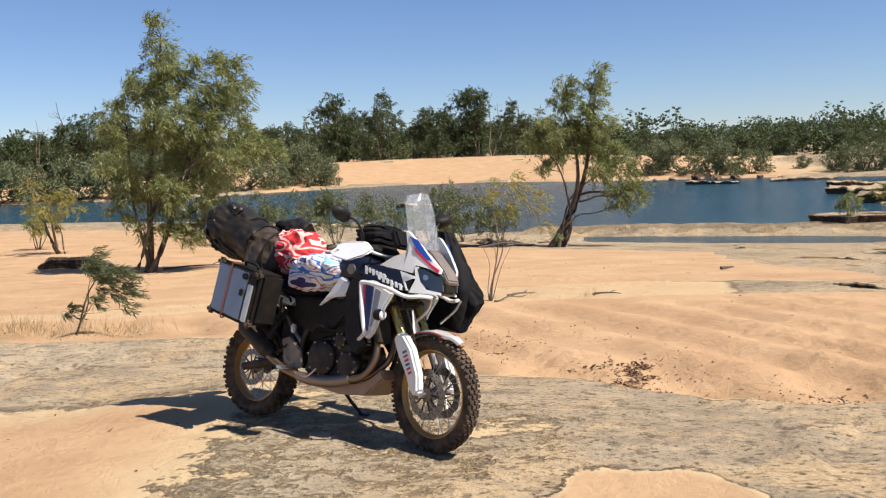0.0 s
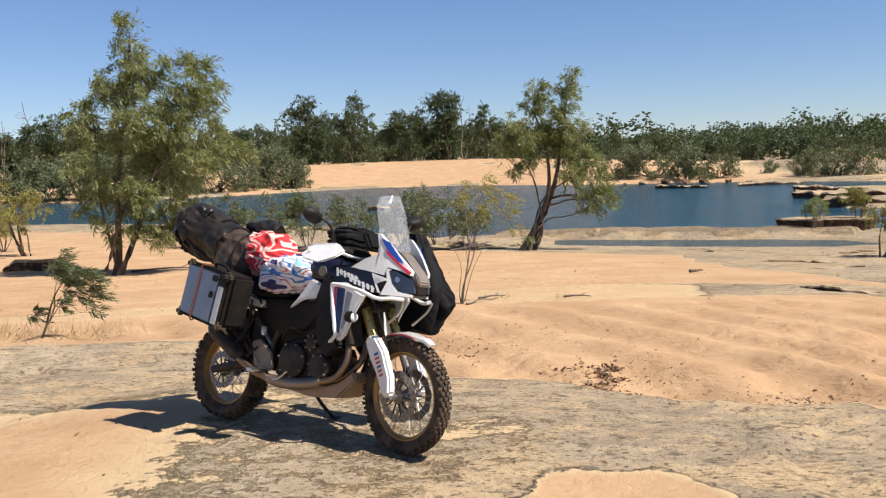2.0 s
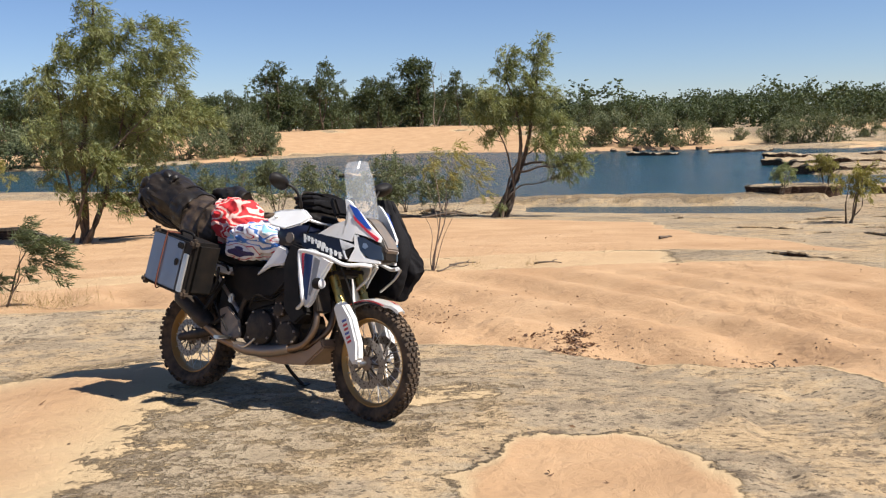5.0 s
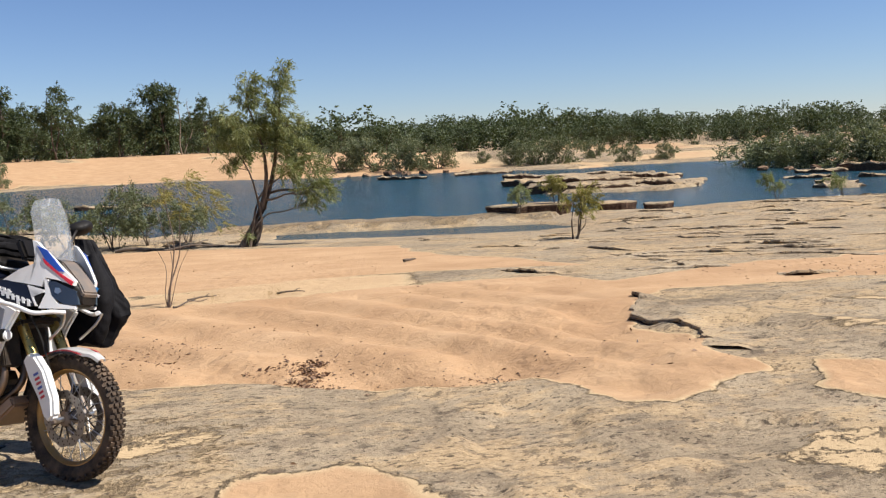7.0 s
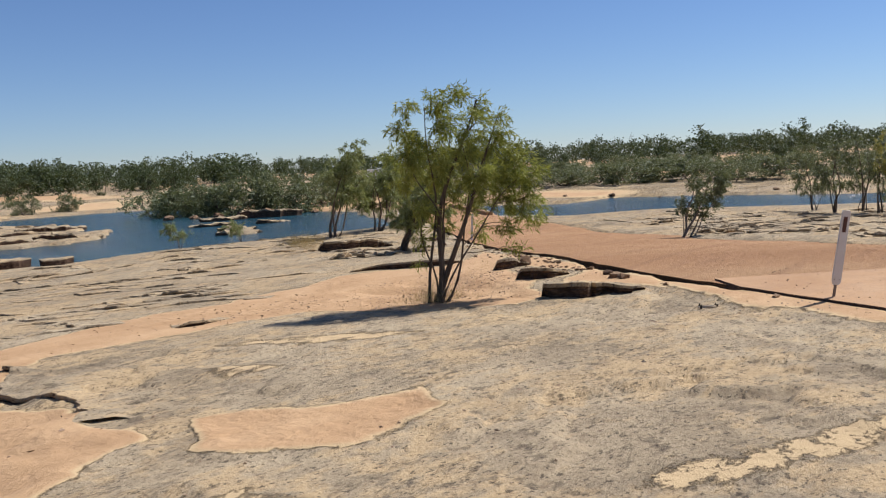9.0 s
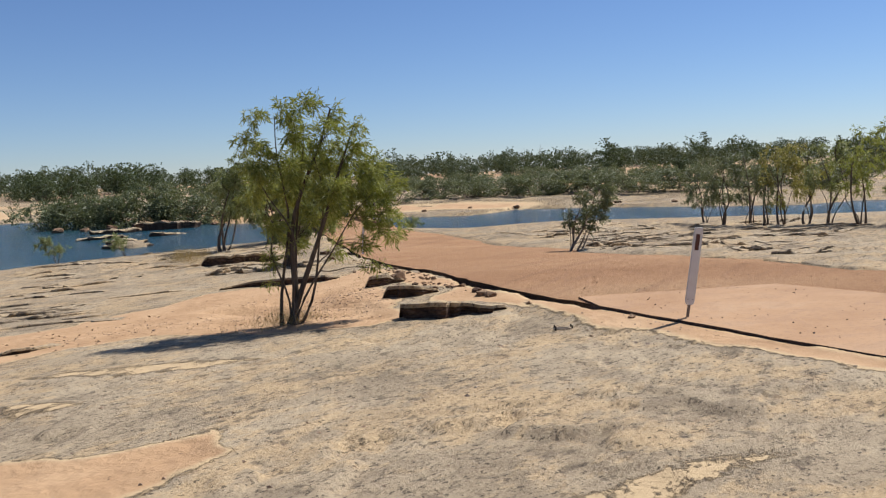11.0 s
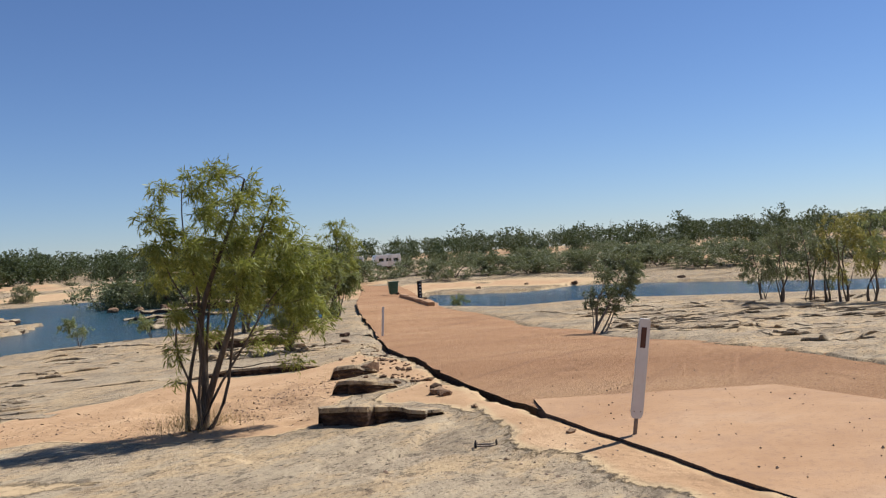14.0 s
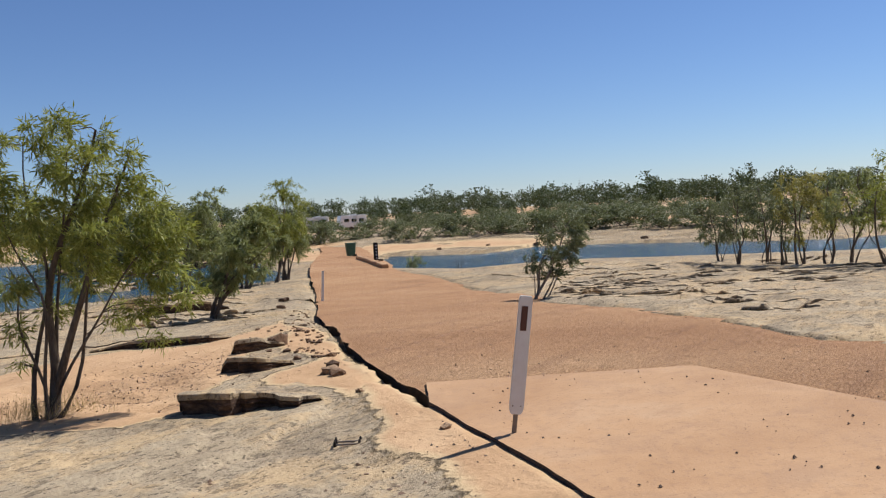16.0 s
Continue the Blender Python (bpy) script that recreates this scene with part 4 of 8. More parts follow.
# Slim trees on the rock shelf beyond the road.
for n, (x, y, h, w, leaf) in enumerate([(x, y, h * 0.8, w * 0.9, leaf) for x, y, h, w, leaf in [(41.0, 7.6, 3.9, 0.9, "leaf_grey"), (40.3, 6.4, 4.1, 0.8, "leaf_grey"), (38.6, 4.9, 4.4, 0.9, "leaf_yellow"), (38.0, 3.9, 4.0, 0.9, "leaf_yellow"), (36.6, 3.0, 4.2, 1.0, "leaf_olive"),
                                        (35.5, 1.9, 4.4, 1.1, "leaf_green"), (34.2, 0.9, 4.6, 1.2, "leaf_green"), (43.0, 8.8, 3.2, 1.1, "leaf_grey"), (34.0, -0.6, 5.4, 1.4, "leaf_green"), (39.5, 5.6, 3.6, 0.8, "leaf_grey")]]):
    plant("shelf_tree", x, y, "slim olive tree with bare lower stems on the rock shelf", "tree", "bark", leaf, group="trees on the rock shelf", turn=n * 65, seed=110 + n,
          stems=[(-0.4 * w, 0, 0.8 * h), (0.3 * w, 0.1, 0.9 * h), (0.6 * w, -0.2, 0.75 * h), (-0.7 * w, 0.3, 0.5 * h)], clumps=ball_of_clumps(130 + n, 14, (0, 0, 0.64 * h), (w, w, 0.36 * h), 0.34), leaves=2600, leaf=(0.15, 0.016), droop=0.6, twigs=8, girth=0.042, bare=0.2)

# Far gums and bushes: a few kinds, each copied.
GUMS, SMALL_GUMS, BUSHES = [], [], []
for n in range(6):
    high, wide = [(0.36, 0.20), (0.30, 0.26), (0.36, 0.17), (0.26, 0.28), (0.34, 0.22), (0.38, 0.15)][n]
    wood, green = plant_meshes(seed=200 + n, stems=[(-0.08, 0, 0.80), (0.07, 0.05, 0.86), (0.12, -0.1, 0.7)],
                               clumps=ball_of_clumps(210 + n, 22, (0, 0, 0.92 - high), (wide, wide, high - 0.06), 0.115) + ball_of_clumps(225 + n, 7, (0, 0, 0.2), (wide, wide, 0.13), 0.10), leaves=11000, leaf=(0.021, 0.0062), droop=0.35, twigs=10, girth=0.013, twig_wood=False)
    GUMS.append((mesh_from("trunk", *wood, [M["bark"]]), mesh_from("crown", *green, [M["leaf_dark"]], False)))
    wood, green = plant_meshes(seed=260 + n, stems=[(-0.08, 0, 0.75), (0.09, 0.05, 0.8)],
                               clumps=ball_of_clumps(270 + n, 15, (0, 0, 0.62), (0.26, 0.26, 0.30), 0.14) + ball_of_clumps(280 + n, 5, (0, 0, 0.2), (0.26, 0.26, 0.12), 0.12), leaves=3800, leaf=(0.034, 0.0105), droop=0.35, twigs=9, girth=0.014, twig_wood=False)
    SMALL_GUMS.append((mesh_from("trunk", *wood, [M["bark"]]), mesh_from("crown", *green, [M["leaf_dark"]], False)))
for n in range(4):
    wood, green = plant_meshes(seed=230 + n, stems=[(-0.4, 0, 0.5), (0.3, 0.2, 0.6), (0.5, -0.3, 0.5), (-0.1, -0.4, 0.55)],
                               clumps=ball_of_clumps(240 + n, 18, (0, 0, 0.48), (0.75, 0.7, 0.30), 0.24) + ball_of_clumps(250 + n, 9, (0, 0, 0.16), (0.8, 0.75, 0.10), 0.2), leaves=7000, leaf=(0.046, 0.013), droop=0.15, wind=(0.2, -0.2), twigs=9, girth=0.025, twig_wood=False)
    BUSHES.append((mesh_from("trunk", *wood, [M["bark"]]), mesh_from("crown", *green, [M["leaf_grey"]], False)))


def far_plant(kind, meshes, x, y, size, turn, label, category, group, squash=1.0):
    ob = thing(kind, x, y, ground_z(x, y) - 0.05 * size, label, category, group, turn)
    ob.scale = (size * squash, size * squash, size)
    child("trunk", meshes[0], ob)
    child("crown", meshes[1], ob)
    return ob


def from_camera(bearing, far):
    return 2.0 + far * math.sin(radians(bearing)), far * math.cos(radians(bearing))


rng = np.random.default_rng(77)
# tall gums on the left sand bank: bearing, distance, height, kind
for b, far, h, kind in [(-8.5, 158, 14.2, 0), (-7.7, 160, 11.5, 4), (-5.5, 152, 12.8, 1), (-3.2, 160, 7.8, 3), (-1.9, 158, 11.6, 4), (-0.9, 163, 9.2, 1), (0.35, 158, 15.2, 2), (0.7, 160, 10.4, 0), (2.0, 166, 8.4, 3), (3.0, 154, 10.6, 1), (3.7, 164, 7.4, 5), (-11.3, 165, 9.2, 0), (-12.6, 172, 9, 4), (-10.2, 172, 7.5, 3),
                        (-6.6, 168, 7.2, 3), (-4.4, 170, 7, 3), (-22.9, 124, 10.6, 1), (-24.2, 127, 10.2, 3), (-21.4, 130, 9.2, 1), (-26.0, 132, 8.0, 0), (-27.6, 130, 8.6, 4), (-29.5, 128, 8.4, 0), (-18.6, 135, 8.5, 4), (-16.5, 138, 8.5, 0), (-14.5, 140, 7.5, 3), (-20.0, 138, 7.5, 3), (5.2, 172, 8, 3), (6.6, 175, 8, 1)]:
    x, y = from_camera(b, far)
    far_plant("gum_tree", GUMS[kind], x, y, h, rng.uniform(0, 360), "tall dark green gum tree on the far sand bank", "tree", "gum trees on the far bank", rng.uniform(0.95, 1.15))
# smaller trees along the far bank
for _ in range(95):
    b = rng.uniform(6, 92)
    far = rng.uniform(150, 215) if b < 45 else rng.uniform(120, 210)
    x, y = from_camera(b, far)
    far_plant("bank_gum", SMALL_GUMS[rng.integers(6)], x, y, rng.uniform(3.6, 6.2) * (1.0 - 0.38 * min(1, max(0, (b - 24) / 20))), rng.uniform(0, 360), "dark green gum tree beyond the river", "tree", "small gum trees beyond the river", rng.uniform(1.1, 1.6))
# bushes at the far water: bearing, distance, height, width
for b, far, h, w in [(-10.4, 118, 6.2, 0.75), (-11.4, 121, 5.2, 1.0), (-9.5, 119, 4.0, 0.8), (-24.6, 109, 5.0, 1.1), (-22.4, 107, 5.6, 1.1), (-20.6, 108, 5.2, 1.1), (-18.8, 110, 5, 1.0), (-16.8, 110, 4.6, 1.0), (-26.8, 110, 4.6, 1.2), (-14.6, 112, 4.6, 1.0), (-28.8, 112, 5, 1.2), (-13.0, 114, 3.6, 1.0), (13.3, 107, 4.4, 1.2), (15.4, 104, 4.0, 1.2), (17.4, 106, 3.0, 1.1), (11.2, 110, 4, 1.0), (23.6, 104, 3.2, 1.2), (25.3, 104, 3.4, 1.1), (22.0, 106, 2.4, 1.0),
                     (20.4, 110, 1.5, 1.0), (29.5, 104, 2.2, 1.1), (32, 106, 2.0, 1.2), (27.5, 112, 2.3, 1.0), (37.2, 82, 3.6, 1.5), (39.6, 80, 3.4, 1.6), (41.5, 78, 3.2, 1.6), (43.5, 79, 3.6, 1.5), (45.5, 77, 3.2, 1.5), (38.6, 88, 3.0, 1.6), (47.5, 82, 3.2, 1.6), (49.5, 85, 3.0, 1.6),
                     (58, 88, 3, 1.3), (60.5, 92, 3.2, 1.5), (63, 90, 3.0, 1.5), (65, 93, 3.4, 1.5), (67, 90, 3.2, 1.4), (69, 92, 3.4, 1.5), (71, 92, 3.6, 1.5), (73.5, 86, 3.2, 1.3), (76, 90, 3.6, 1.4), (79, 92, 3.4, 1.4), (82, 90, 3.4, 1.4), (85, 88, 3.6, 1.4), (55.5, 100, 3, 1.4), (53, 96, 3.2, 1.3), (51, 92, 3.2, 1.3)]:
    x, y = from_camera(b, far)
    h = h * (1 - 0.32 * min(1, max(0, (b - 46) / 8)))
    far_plant("bank_bush", BUSHES[rng.integers(4)], x, y, h / 0.85, rng.uniform(0, 360), "dense grey-green bush on the far bank", "bush", "bushes on the far bank", w * (0.8 if b < 50 else 1.15))


for _ in range(70):
    b = rng.uniform(47, 97)
    x, y = from_camera(b, rng.uniform(98, 185))
    if inside(ROAD, np.array([x]), np.array([y]))[0] < -4:
        far_plant("scrub_bush", BUSHES[rng.integers(4)], x, y, rng.uniform(1.6, 3.0), rng.uniform(0, 360), "low grey-green scrub bush beyond the river", "bush", "scrub beyond the river", rng.uniform(0.9, 1.4))


def build_far_woods():
    """The dark line of woodland behind everything."""
    r = np.random.default_rng(5)
    kinds = [plant_meshes(seed=300 + k, stems=[(-0.10, 0, 0.80), (0.1, 0, 0.9)], clumps=ball_of_clumps(310 + k, 11, (0, 0, 0.62), (0.30, 0.30, 0.27), 0.15) + ball_of_clumps(320 + k, 8, (0, 0, 0.25), (0.40, 0.40, 0.20), 0.18), leaves=560, leaf=(0.060, 0.022), droop=0.4, twigs=5, girth=0.016, strands=2)[1] for k in range(4)]
    verts, faces, base = [], [], 0
    spots = [(b, *from_camera(b, far)) for b, far in zip(r.uniform(-35, 102, 1250), r.uniform(185, 265, 1250))]
    heights = ground_at(np.array([q[1] for q in spots]), np.array([q[2] for q in spots]))[0]
    for (b, x, y), z in zip(spots, heights):
        v, f = kinds[r.integers(4)]
        a, h = r.uniform(0, 6.28), r.uniform(6.5, 10.0) * (0.92 if b < 6 else 0.84 - 0.28 * min(1, max(0, (b - 24) / 20))) * (1 + 0.4 * (r.uniform() < 0.06))
        w = h * r.uniform(0.9, 1.35)
        turned = np.stack([v[:, 0] * math.cos(a) - v[:, 1] * math.sin(a), v[:, 0] * math.sin(a) + v[:, 1] * math.cos(a), v[:, 2]], -1) * (w, w, h) + (x, y, z)
        verts.append(turned)
        faces.append(f + base)
        base += len(v)
    me = mesh_from("far_woods", np.concatenate(verts), np.concatenate(faces), [M["leaf_dark"]], False)
    return tagged(new("far_woods", me), "dark line of gum woodland beyond the river", "woodland", kind="stuff")


far_woods = build_far_woods()

# ---- loose and layered rock ----
M["litter"] = leaf_material("dry_leaf_litter", (0.0518, 0.0259, 0.0148), (0.1258, 0.0629, 0.0333), (0.2368, 0.1332, 0.0666), 0.1)
M["rubble"] = rubble_material()
M["wood"] = bark_material("grey_driftwood", (0.074, 0.0555, 0.0407), (0.1924, 0.148, 0.111))
# Crust colour darkened, since the crumbs also stand for shaded dimples in sand.
M["crumb"] = leaf_material("crust_and_dimple_shade", (0.085, 0.048, 0.028), (0.17, 0.100, 0.056), (0.30, 0.185, 0.108), 0.0)
M["pebble"] = plain("dark_gravel", (0.074, 0.0444, 0.0296), 0.9)


def rock_plate(outline, lift, thick, seed, top=None, label="layered grey sandstone ledge with a dark broken edge", group="rock ledges", lean=0.0, broken=0.05, bumpy=0.08):
    """A slab of bedrock with a jagged, undercut rim; its top follows the slope."""
    p = np.array(outline + outline[:1], float)
    s = np.r_[0, np.cumsum(np.hypot(*np.diff(p, axis=0).T))]
    n = max(18, min(110, int(s[-1] / 0.09)))
    at = np.linspace(0, s[-1], n, endpoint=False)
    x, y = np.interp(at, s, p[:, 0]), np.interp(at, s, p[:, 1])
    cx, cy = x.mean(), y.mean()
    size = s[-1] / 6.3
    k = np.arange(n)
    jag = 1 + 0.42 * fbm(x * 1.6 / size ** 0.5, y * 1.6 / size ** 0.5, seed, 5, 0.72) + 0.10 * (np.floor(3 * value_noise(x * 2.3, y * 2.3, seed + 2)) / 3 - 0.33)
    x, y = cx + (x - cx) * jag, cy + (y - cy) * jag

    def height(a, b):
        return (base_height(a, b) if top is None else np.full(np.shape(a), top)) + lift - lean * ((a - cx) * 0.75 + (b - cy) * 0.66) / size

    rings = []
    rim = broken * 2 * fbm(x * 1.9, y * 1.9, seed + 11, 3, 0.6)
    for grow, down in ((0.55, -0.015), (0.86, -0.012), (0.97, 0.0), (1.0, 0.05), (0.99, 0.14), (0.965, 0.22), (0.945, 0.45), (0.95, 1.0)):
        rx, ry = cx + (x - cx) * grow, cy + (y - cy) * grow
        wobble = bumpy * fbm(rx * 2.1, ry * 2.9, seed + 3, 4) if grow < 0.99 and down < 0.1 else 0.0
        side = 0.02 * fbm(k * 0.35, np.full(n, down * 9), seed + 7, 3) if down > 0 else 0
        rings.append(np.stack([rx + side, ry + side, height(rx, ry) + wobble + rim * min(1.0, max(0.0, grow - 0.5) * 2.3) - down * thick], -1))
    mid = np.array([[cx, cy, float(height(np.array(cx), np.array(cy))) + 0.015]])
    verts = np.concatenate(rings + [mid])
    faces = []
    for r in range(len(rings) - 1):
        for j in range(n):
            faces.append((r * n + j, (r + 1) * n + j, (r + 1) * n + (j + 1) % n, r * n + (j + 1) % n))
    me = bpy.data.meshes.new("ledge")
    origin = np.array([cx, cy, verts[:, 2].min()])
    me.from_pydata((verts - origin).tolist(), [], faces + [(len(verts) - 1, j, (j + 1) % n) for j in range(n)])
    me.materials.append(M["rock"])
    me.materials.append(M["rock_shaded"])
    # The rim's faces take the colour with shade painted in.
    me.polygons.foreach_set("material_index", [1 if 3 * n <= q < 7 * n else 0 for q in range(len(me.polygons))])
    me.polygons.foreach_set("use_smooth", [True] * len(me.polygons))
    me.set_sharp_from_angle(angle=radians(40))
    ob = new("rock_ledge", me)
    ob.location = origin
    return tagged(ob, label, "rock", group)


def rock_scarp(line, high, deep, seed, ends=(0.5, 0.5), label="low broken sandstone ledge with a dark face", group="rock ledges", dark_from=6, undercut=0.45):
    """A broken step in the bedrock along a line, its face to the right of the way walked; the top sinks into the rock behind."""
    p = np.array(line, float)
    s = np.r_[0, np.cumsum(np.hypot(*np.diff(p, axis=0).T))]
    n = max(14, min(90, int(s[-1] / 0.055)))
    at = np.linspace(0, s[-1], n)
    x, y = np.interp(at, s, p[:, 0]), np.interp(at, s, p[:, 1])
    for q in range(3):
        x[1:-1], y[1:-1] = (x[:-2] + x[1:-1] * 2 + x[2:]) / 4, (y[:-2] + y[1:-1] * 2 + y[2:]) / 4
    dx, dy = np.gradient(x), np.gradient(y)
    long = np.hypot(dx, dy) + 1e-9
    fx, fy = dy / long, -dx / long
    # blocks: the edge steps in and out, and each block has its own height
    rough = fbm(at * 1.1, at * 0 + seed, seed, 4, 0.65)
    block = lattice(np.floor(at * 3.4 + 1.5 * fbm(at * 1.7, at * 0, seed + 5, 2)), np.zeros(n), seed + 9) - 0.5
    chip = lattice(np.floor(at * 9 + fbm(at * 4, at * 0, seed + 6, 2)), np.zeros(n), seed + 10) - 0.5
    push = min(1.6 * high + 0.03, 0.22) * (1.1 * rough + 0.8 * block + 0.35 * chip)
    x, y = x + fx * push, y + fy * push
    t = np.linspace(0, 1, n)
    fade = np.minimum(smooth(0, max(ends[0], 1e-3), t + 0.002), smooth(0, max(ends[1], 1e-3), 1.002 - t))
    h = high * (0.30 + 0.70 * fade) * (1 + (0.6 if high < 0.13 else 0.06) * block + (0.4 if high < 0.13 else 0.06) * chip + (0.5 if high < 0.13 else 0.25) * rough) * np.where(fade < 0.02, 0.2, 1)
    h = h - 0.05 * high * (1 - fade)
    if high < 0.13:
        h = h * np.where(lattice(np.floor(at * 3.1 + 0.8 * fbm(at * 2, at * 0, seed + 21, 2)), np.zeros(n), seed + 31) < 0.28, 0.35, 1.0)
    under = high * undercut * np.abs(fbm(at * 2.4, at * 0 + 3, seed + 1, 3)) * 2
    backs = np.array([-0.05 / deep, 1.0, 0.7, 0.42, 0.2, 0.06, 0.0])[:, None]
    levels = ground_at(x - fx * deep * backs, y - fy * deep * backs)[0]
    foot = levels[0]
    rows = []
    for level, back, up in zip(levels[1:], backs[1:, 0], (-0.12, 0.10, 0.55, 0.86, 1.0, 0.97)):
        bx, by = x - fx * deep * back, y - fy * deep * back
        g = np.maximum(level, foot) * (1 - up) + foot * up if up > 0 else level
        rows.append(np.stack([bx, by, g + h * up + 0.22 * high * fbm(bx * 5, by * 6, seed + 2, 3) * (0.2 < up < 0.9)], -1))
    for out, up, wild in ((0.012, 0.80, 0.3), (-0.01, 0.62, 1.0), (0.008, 0.55, 0.4), (-0.02, 0.28, 1.0), (-0.005, 0.18, 0.4), (-0.03, -0.5, 0.6)):
        side = out + wild * (0.10 * high * fbm(at * 5, np.full(n, up * 7), seed + 4, 3) * 2) - under * (1 - up) * 0.35
        rows.append(np.stack([x + fx * side, y + fy * side, foot + h * up - 0.02], -1))
    verts = np.concatenate(rows)
    m = len(rows)
    faces = [(r * n + j, r * n + j + 1, (r + 1) * n + j + 1, (r + 1) * n + j) for r in range(m - 1) for j in range(n - 1)]
    me = bpy.data.meshes.new("ledge")
    origin = np.array([x.mean(), y.mean(), verts[:, 2].min()])
    me.from_pydata((verts - origin).tolist(), [], [q[::-1] for q in faces])
    me.materials.append(M["rock"])
    me.materials.append(M["rock_shaded"])
    # Rows from dark_from on have the face's shade in their colour.
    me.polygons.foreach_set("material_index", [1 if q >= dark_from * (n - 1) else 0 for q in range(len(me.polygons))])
    me.polygons.foreach_set("use_smooth", [True] * len(me.polygons))
    me.set_sharp_from_angle(angle=radians(38))
    ob = new("rock_ledge", me)
    ob.location = origin
    return tagged(ob, label, "rock", group)


# the undercut rim of the sandy hollow, the thick slab, and ledges about the gully
rock_scarp([(6.75, 10.45), (6.2, 9.75), (5.80, 9.15)], 0.085, 0.4, 1, (0.3, 0.1), "grey rock rim undercut above a sandy hollow", dark_from=7)
rock_scarp([(5.78, 9.22), (5.76, 8.8), (5.85, 8.27), (5.83, 7.9), (5.55, 7.4), (5.2, 6.8)], 0.085, 0.45, 12, (0.03, 0.75), "grey rock rim undercut above a sandy hollow", dark_from=8)
rock_scarp([(12.50, 6.45), (12.48, 6.2), (12.66, 5.65), (13.0, 5.25), (13.35, 5.0)], 0.22, 1.5, 2, (0.04, 0.6), "thick grey rock slab with a dark shaded face", undercut=1.6)
rock_scarp([(14.75, 8.1), (14.8, 7.85), (15.05, 7.5), (15.5, 7.35)], 0.20, 0.9, 3, (0.1, 0.7), "grey boulder slab beside the road bank")
rock_scarp([(16.4, 9.55), (16.45, 9.3), (16.8, 9.15), (17.2, 9.2)], 0.22, 0.6, 4, (0.15, 0.6), "dark rock lump below the road bank")
rock_scarp([(16.9, 13.9), (17.2, 13.0), (17.5, 12.1), (17.8, 11.5), (18.5, 11.5)], 0.15, 1.3, 13, (0.3, 0.3), "flat rock ledge in the sandy gully")
rock_scarp([(25.0, 22.3), (25.2, 21.0), (26.4, 19.8)], 0.34, 1.2, 5, (0.1, 0.3), "dark rock block beside dry grass")
rock_scarp([(-12.3, 25.4), (-11.2, 25.0), (-10.0, 25.3)], 0.34, 1.0, 6, (0.2, 0.3), "dark low rock on the sand")
rock_scarp([(9.55, 11.05), (9.95, 10.8), (10.6, 10.9)], 0.07, 0.4, 7, (0.2, 0.6), "thin rock ledge in the sand")
rock_scarp([(6.55, 15.2), (6.7, 14.6), (7.2, 13.9)], 0.08, 0.5, 8, (0.4, 0.1), "thin rock ledge in the sand")
rock_plate([(13.6, 34.3), (14.6, 33.2), (16.6, 32.8), (17.4, 33.4), (16.8, 34.4), (15.0, 34.9)], 0.62, 0.8, 9, top=WATER, label="square grey rock at the water's edge")
rock_plate([(18.6, 33.2), (19.4, 32.9), (20.3, 33.2), (20.2, 34.0), (19.0, 34.2)], 0.50, 0.8, 10, top=WATER, label="dark rock block at the water's edge")
rock_plate([(20.6, 32.9), (21.4, 32.7), (22.0, 33.0), (21.6, 33.6), (20.8, 33.6)], 0.36, 0.6, 11, top=WATER, label="dark rock block at the water's edge")
rng = np.random.default_rng(19)


def blob(x, y, a, b, turn):
    pts = []
    for k in range(9):
        t = 2 * math.pi * k / 9
        r = rng.uniform(0.75, 1.15)
        u, v = a * r * math.cos(t), b * r * math.sin(t)
        pts.append((x + u * math.cos(turn) - v * math.sin(turn), y + u * math.sin(turn) + v * math.cos(turn)))
    return pts


# rocks of the island and skerries
for x, y, a, b, h in [(24.5, 48.5, 2.2, 0.9, 0.75), (27.5, 47.5, 2.0, 0.8, 0.55), (31.0, 47.3, 2.2, 0.9, 0.5), (28.5, 51, 3.4, 1.2, 0.6), (33.5, 50.5, 2.0, 0.8, 0.45), (31, 56, 3.5, 1.5, 0.7), (27.5, 58, 3.0, 1.4, 0.8), (35.5, 57, 2.8, 1.2, 0.5), (37.5, 64, 3.0, 1.2, 0.5), (30.5, 65, 3.0, 1.4, 0.6),
                     (36.2, 38.6, 1.6, 0.7, 0.34), (38.2, 41.2, 1.3, 0.6, 0.3), (41.5, 47, 1.8, 0.6, 0.25), (44.5, 44.5, 1.5, 0.6, 0.3), (24, 83, 3.0, 0.8, 0.4), (33, 84, 3.5, 0.8, 0.4), (-6, 44.5, 2.2, 0.8, 0.4), (-2, 62, 3, 0.8, 0.3), (47, 52, 2.2, 0.8, 0.5), (50.5, 50.5, 2.4, 0.9, 0.7), (52.5, 53.5, 2.0, 0.9, 0.7)]:
    rock_plate(blob(x, y, a, b, rng.uniform(-0.7, 0.2)), 0.62 * h * rng.uniform(0.5, 1.1), h + 0.5, int(rng.integers(1000)), top=WATER, lean=rng.uniform(-0.05, 0.2), broken=0.2, bumpy=0.35, label="flat dark-edged rock standing in the river", group="river rocks")
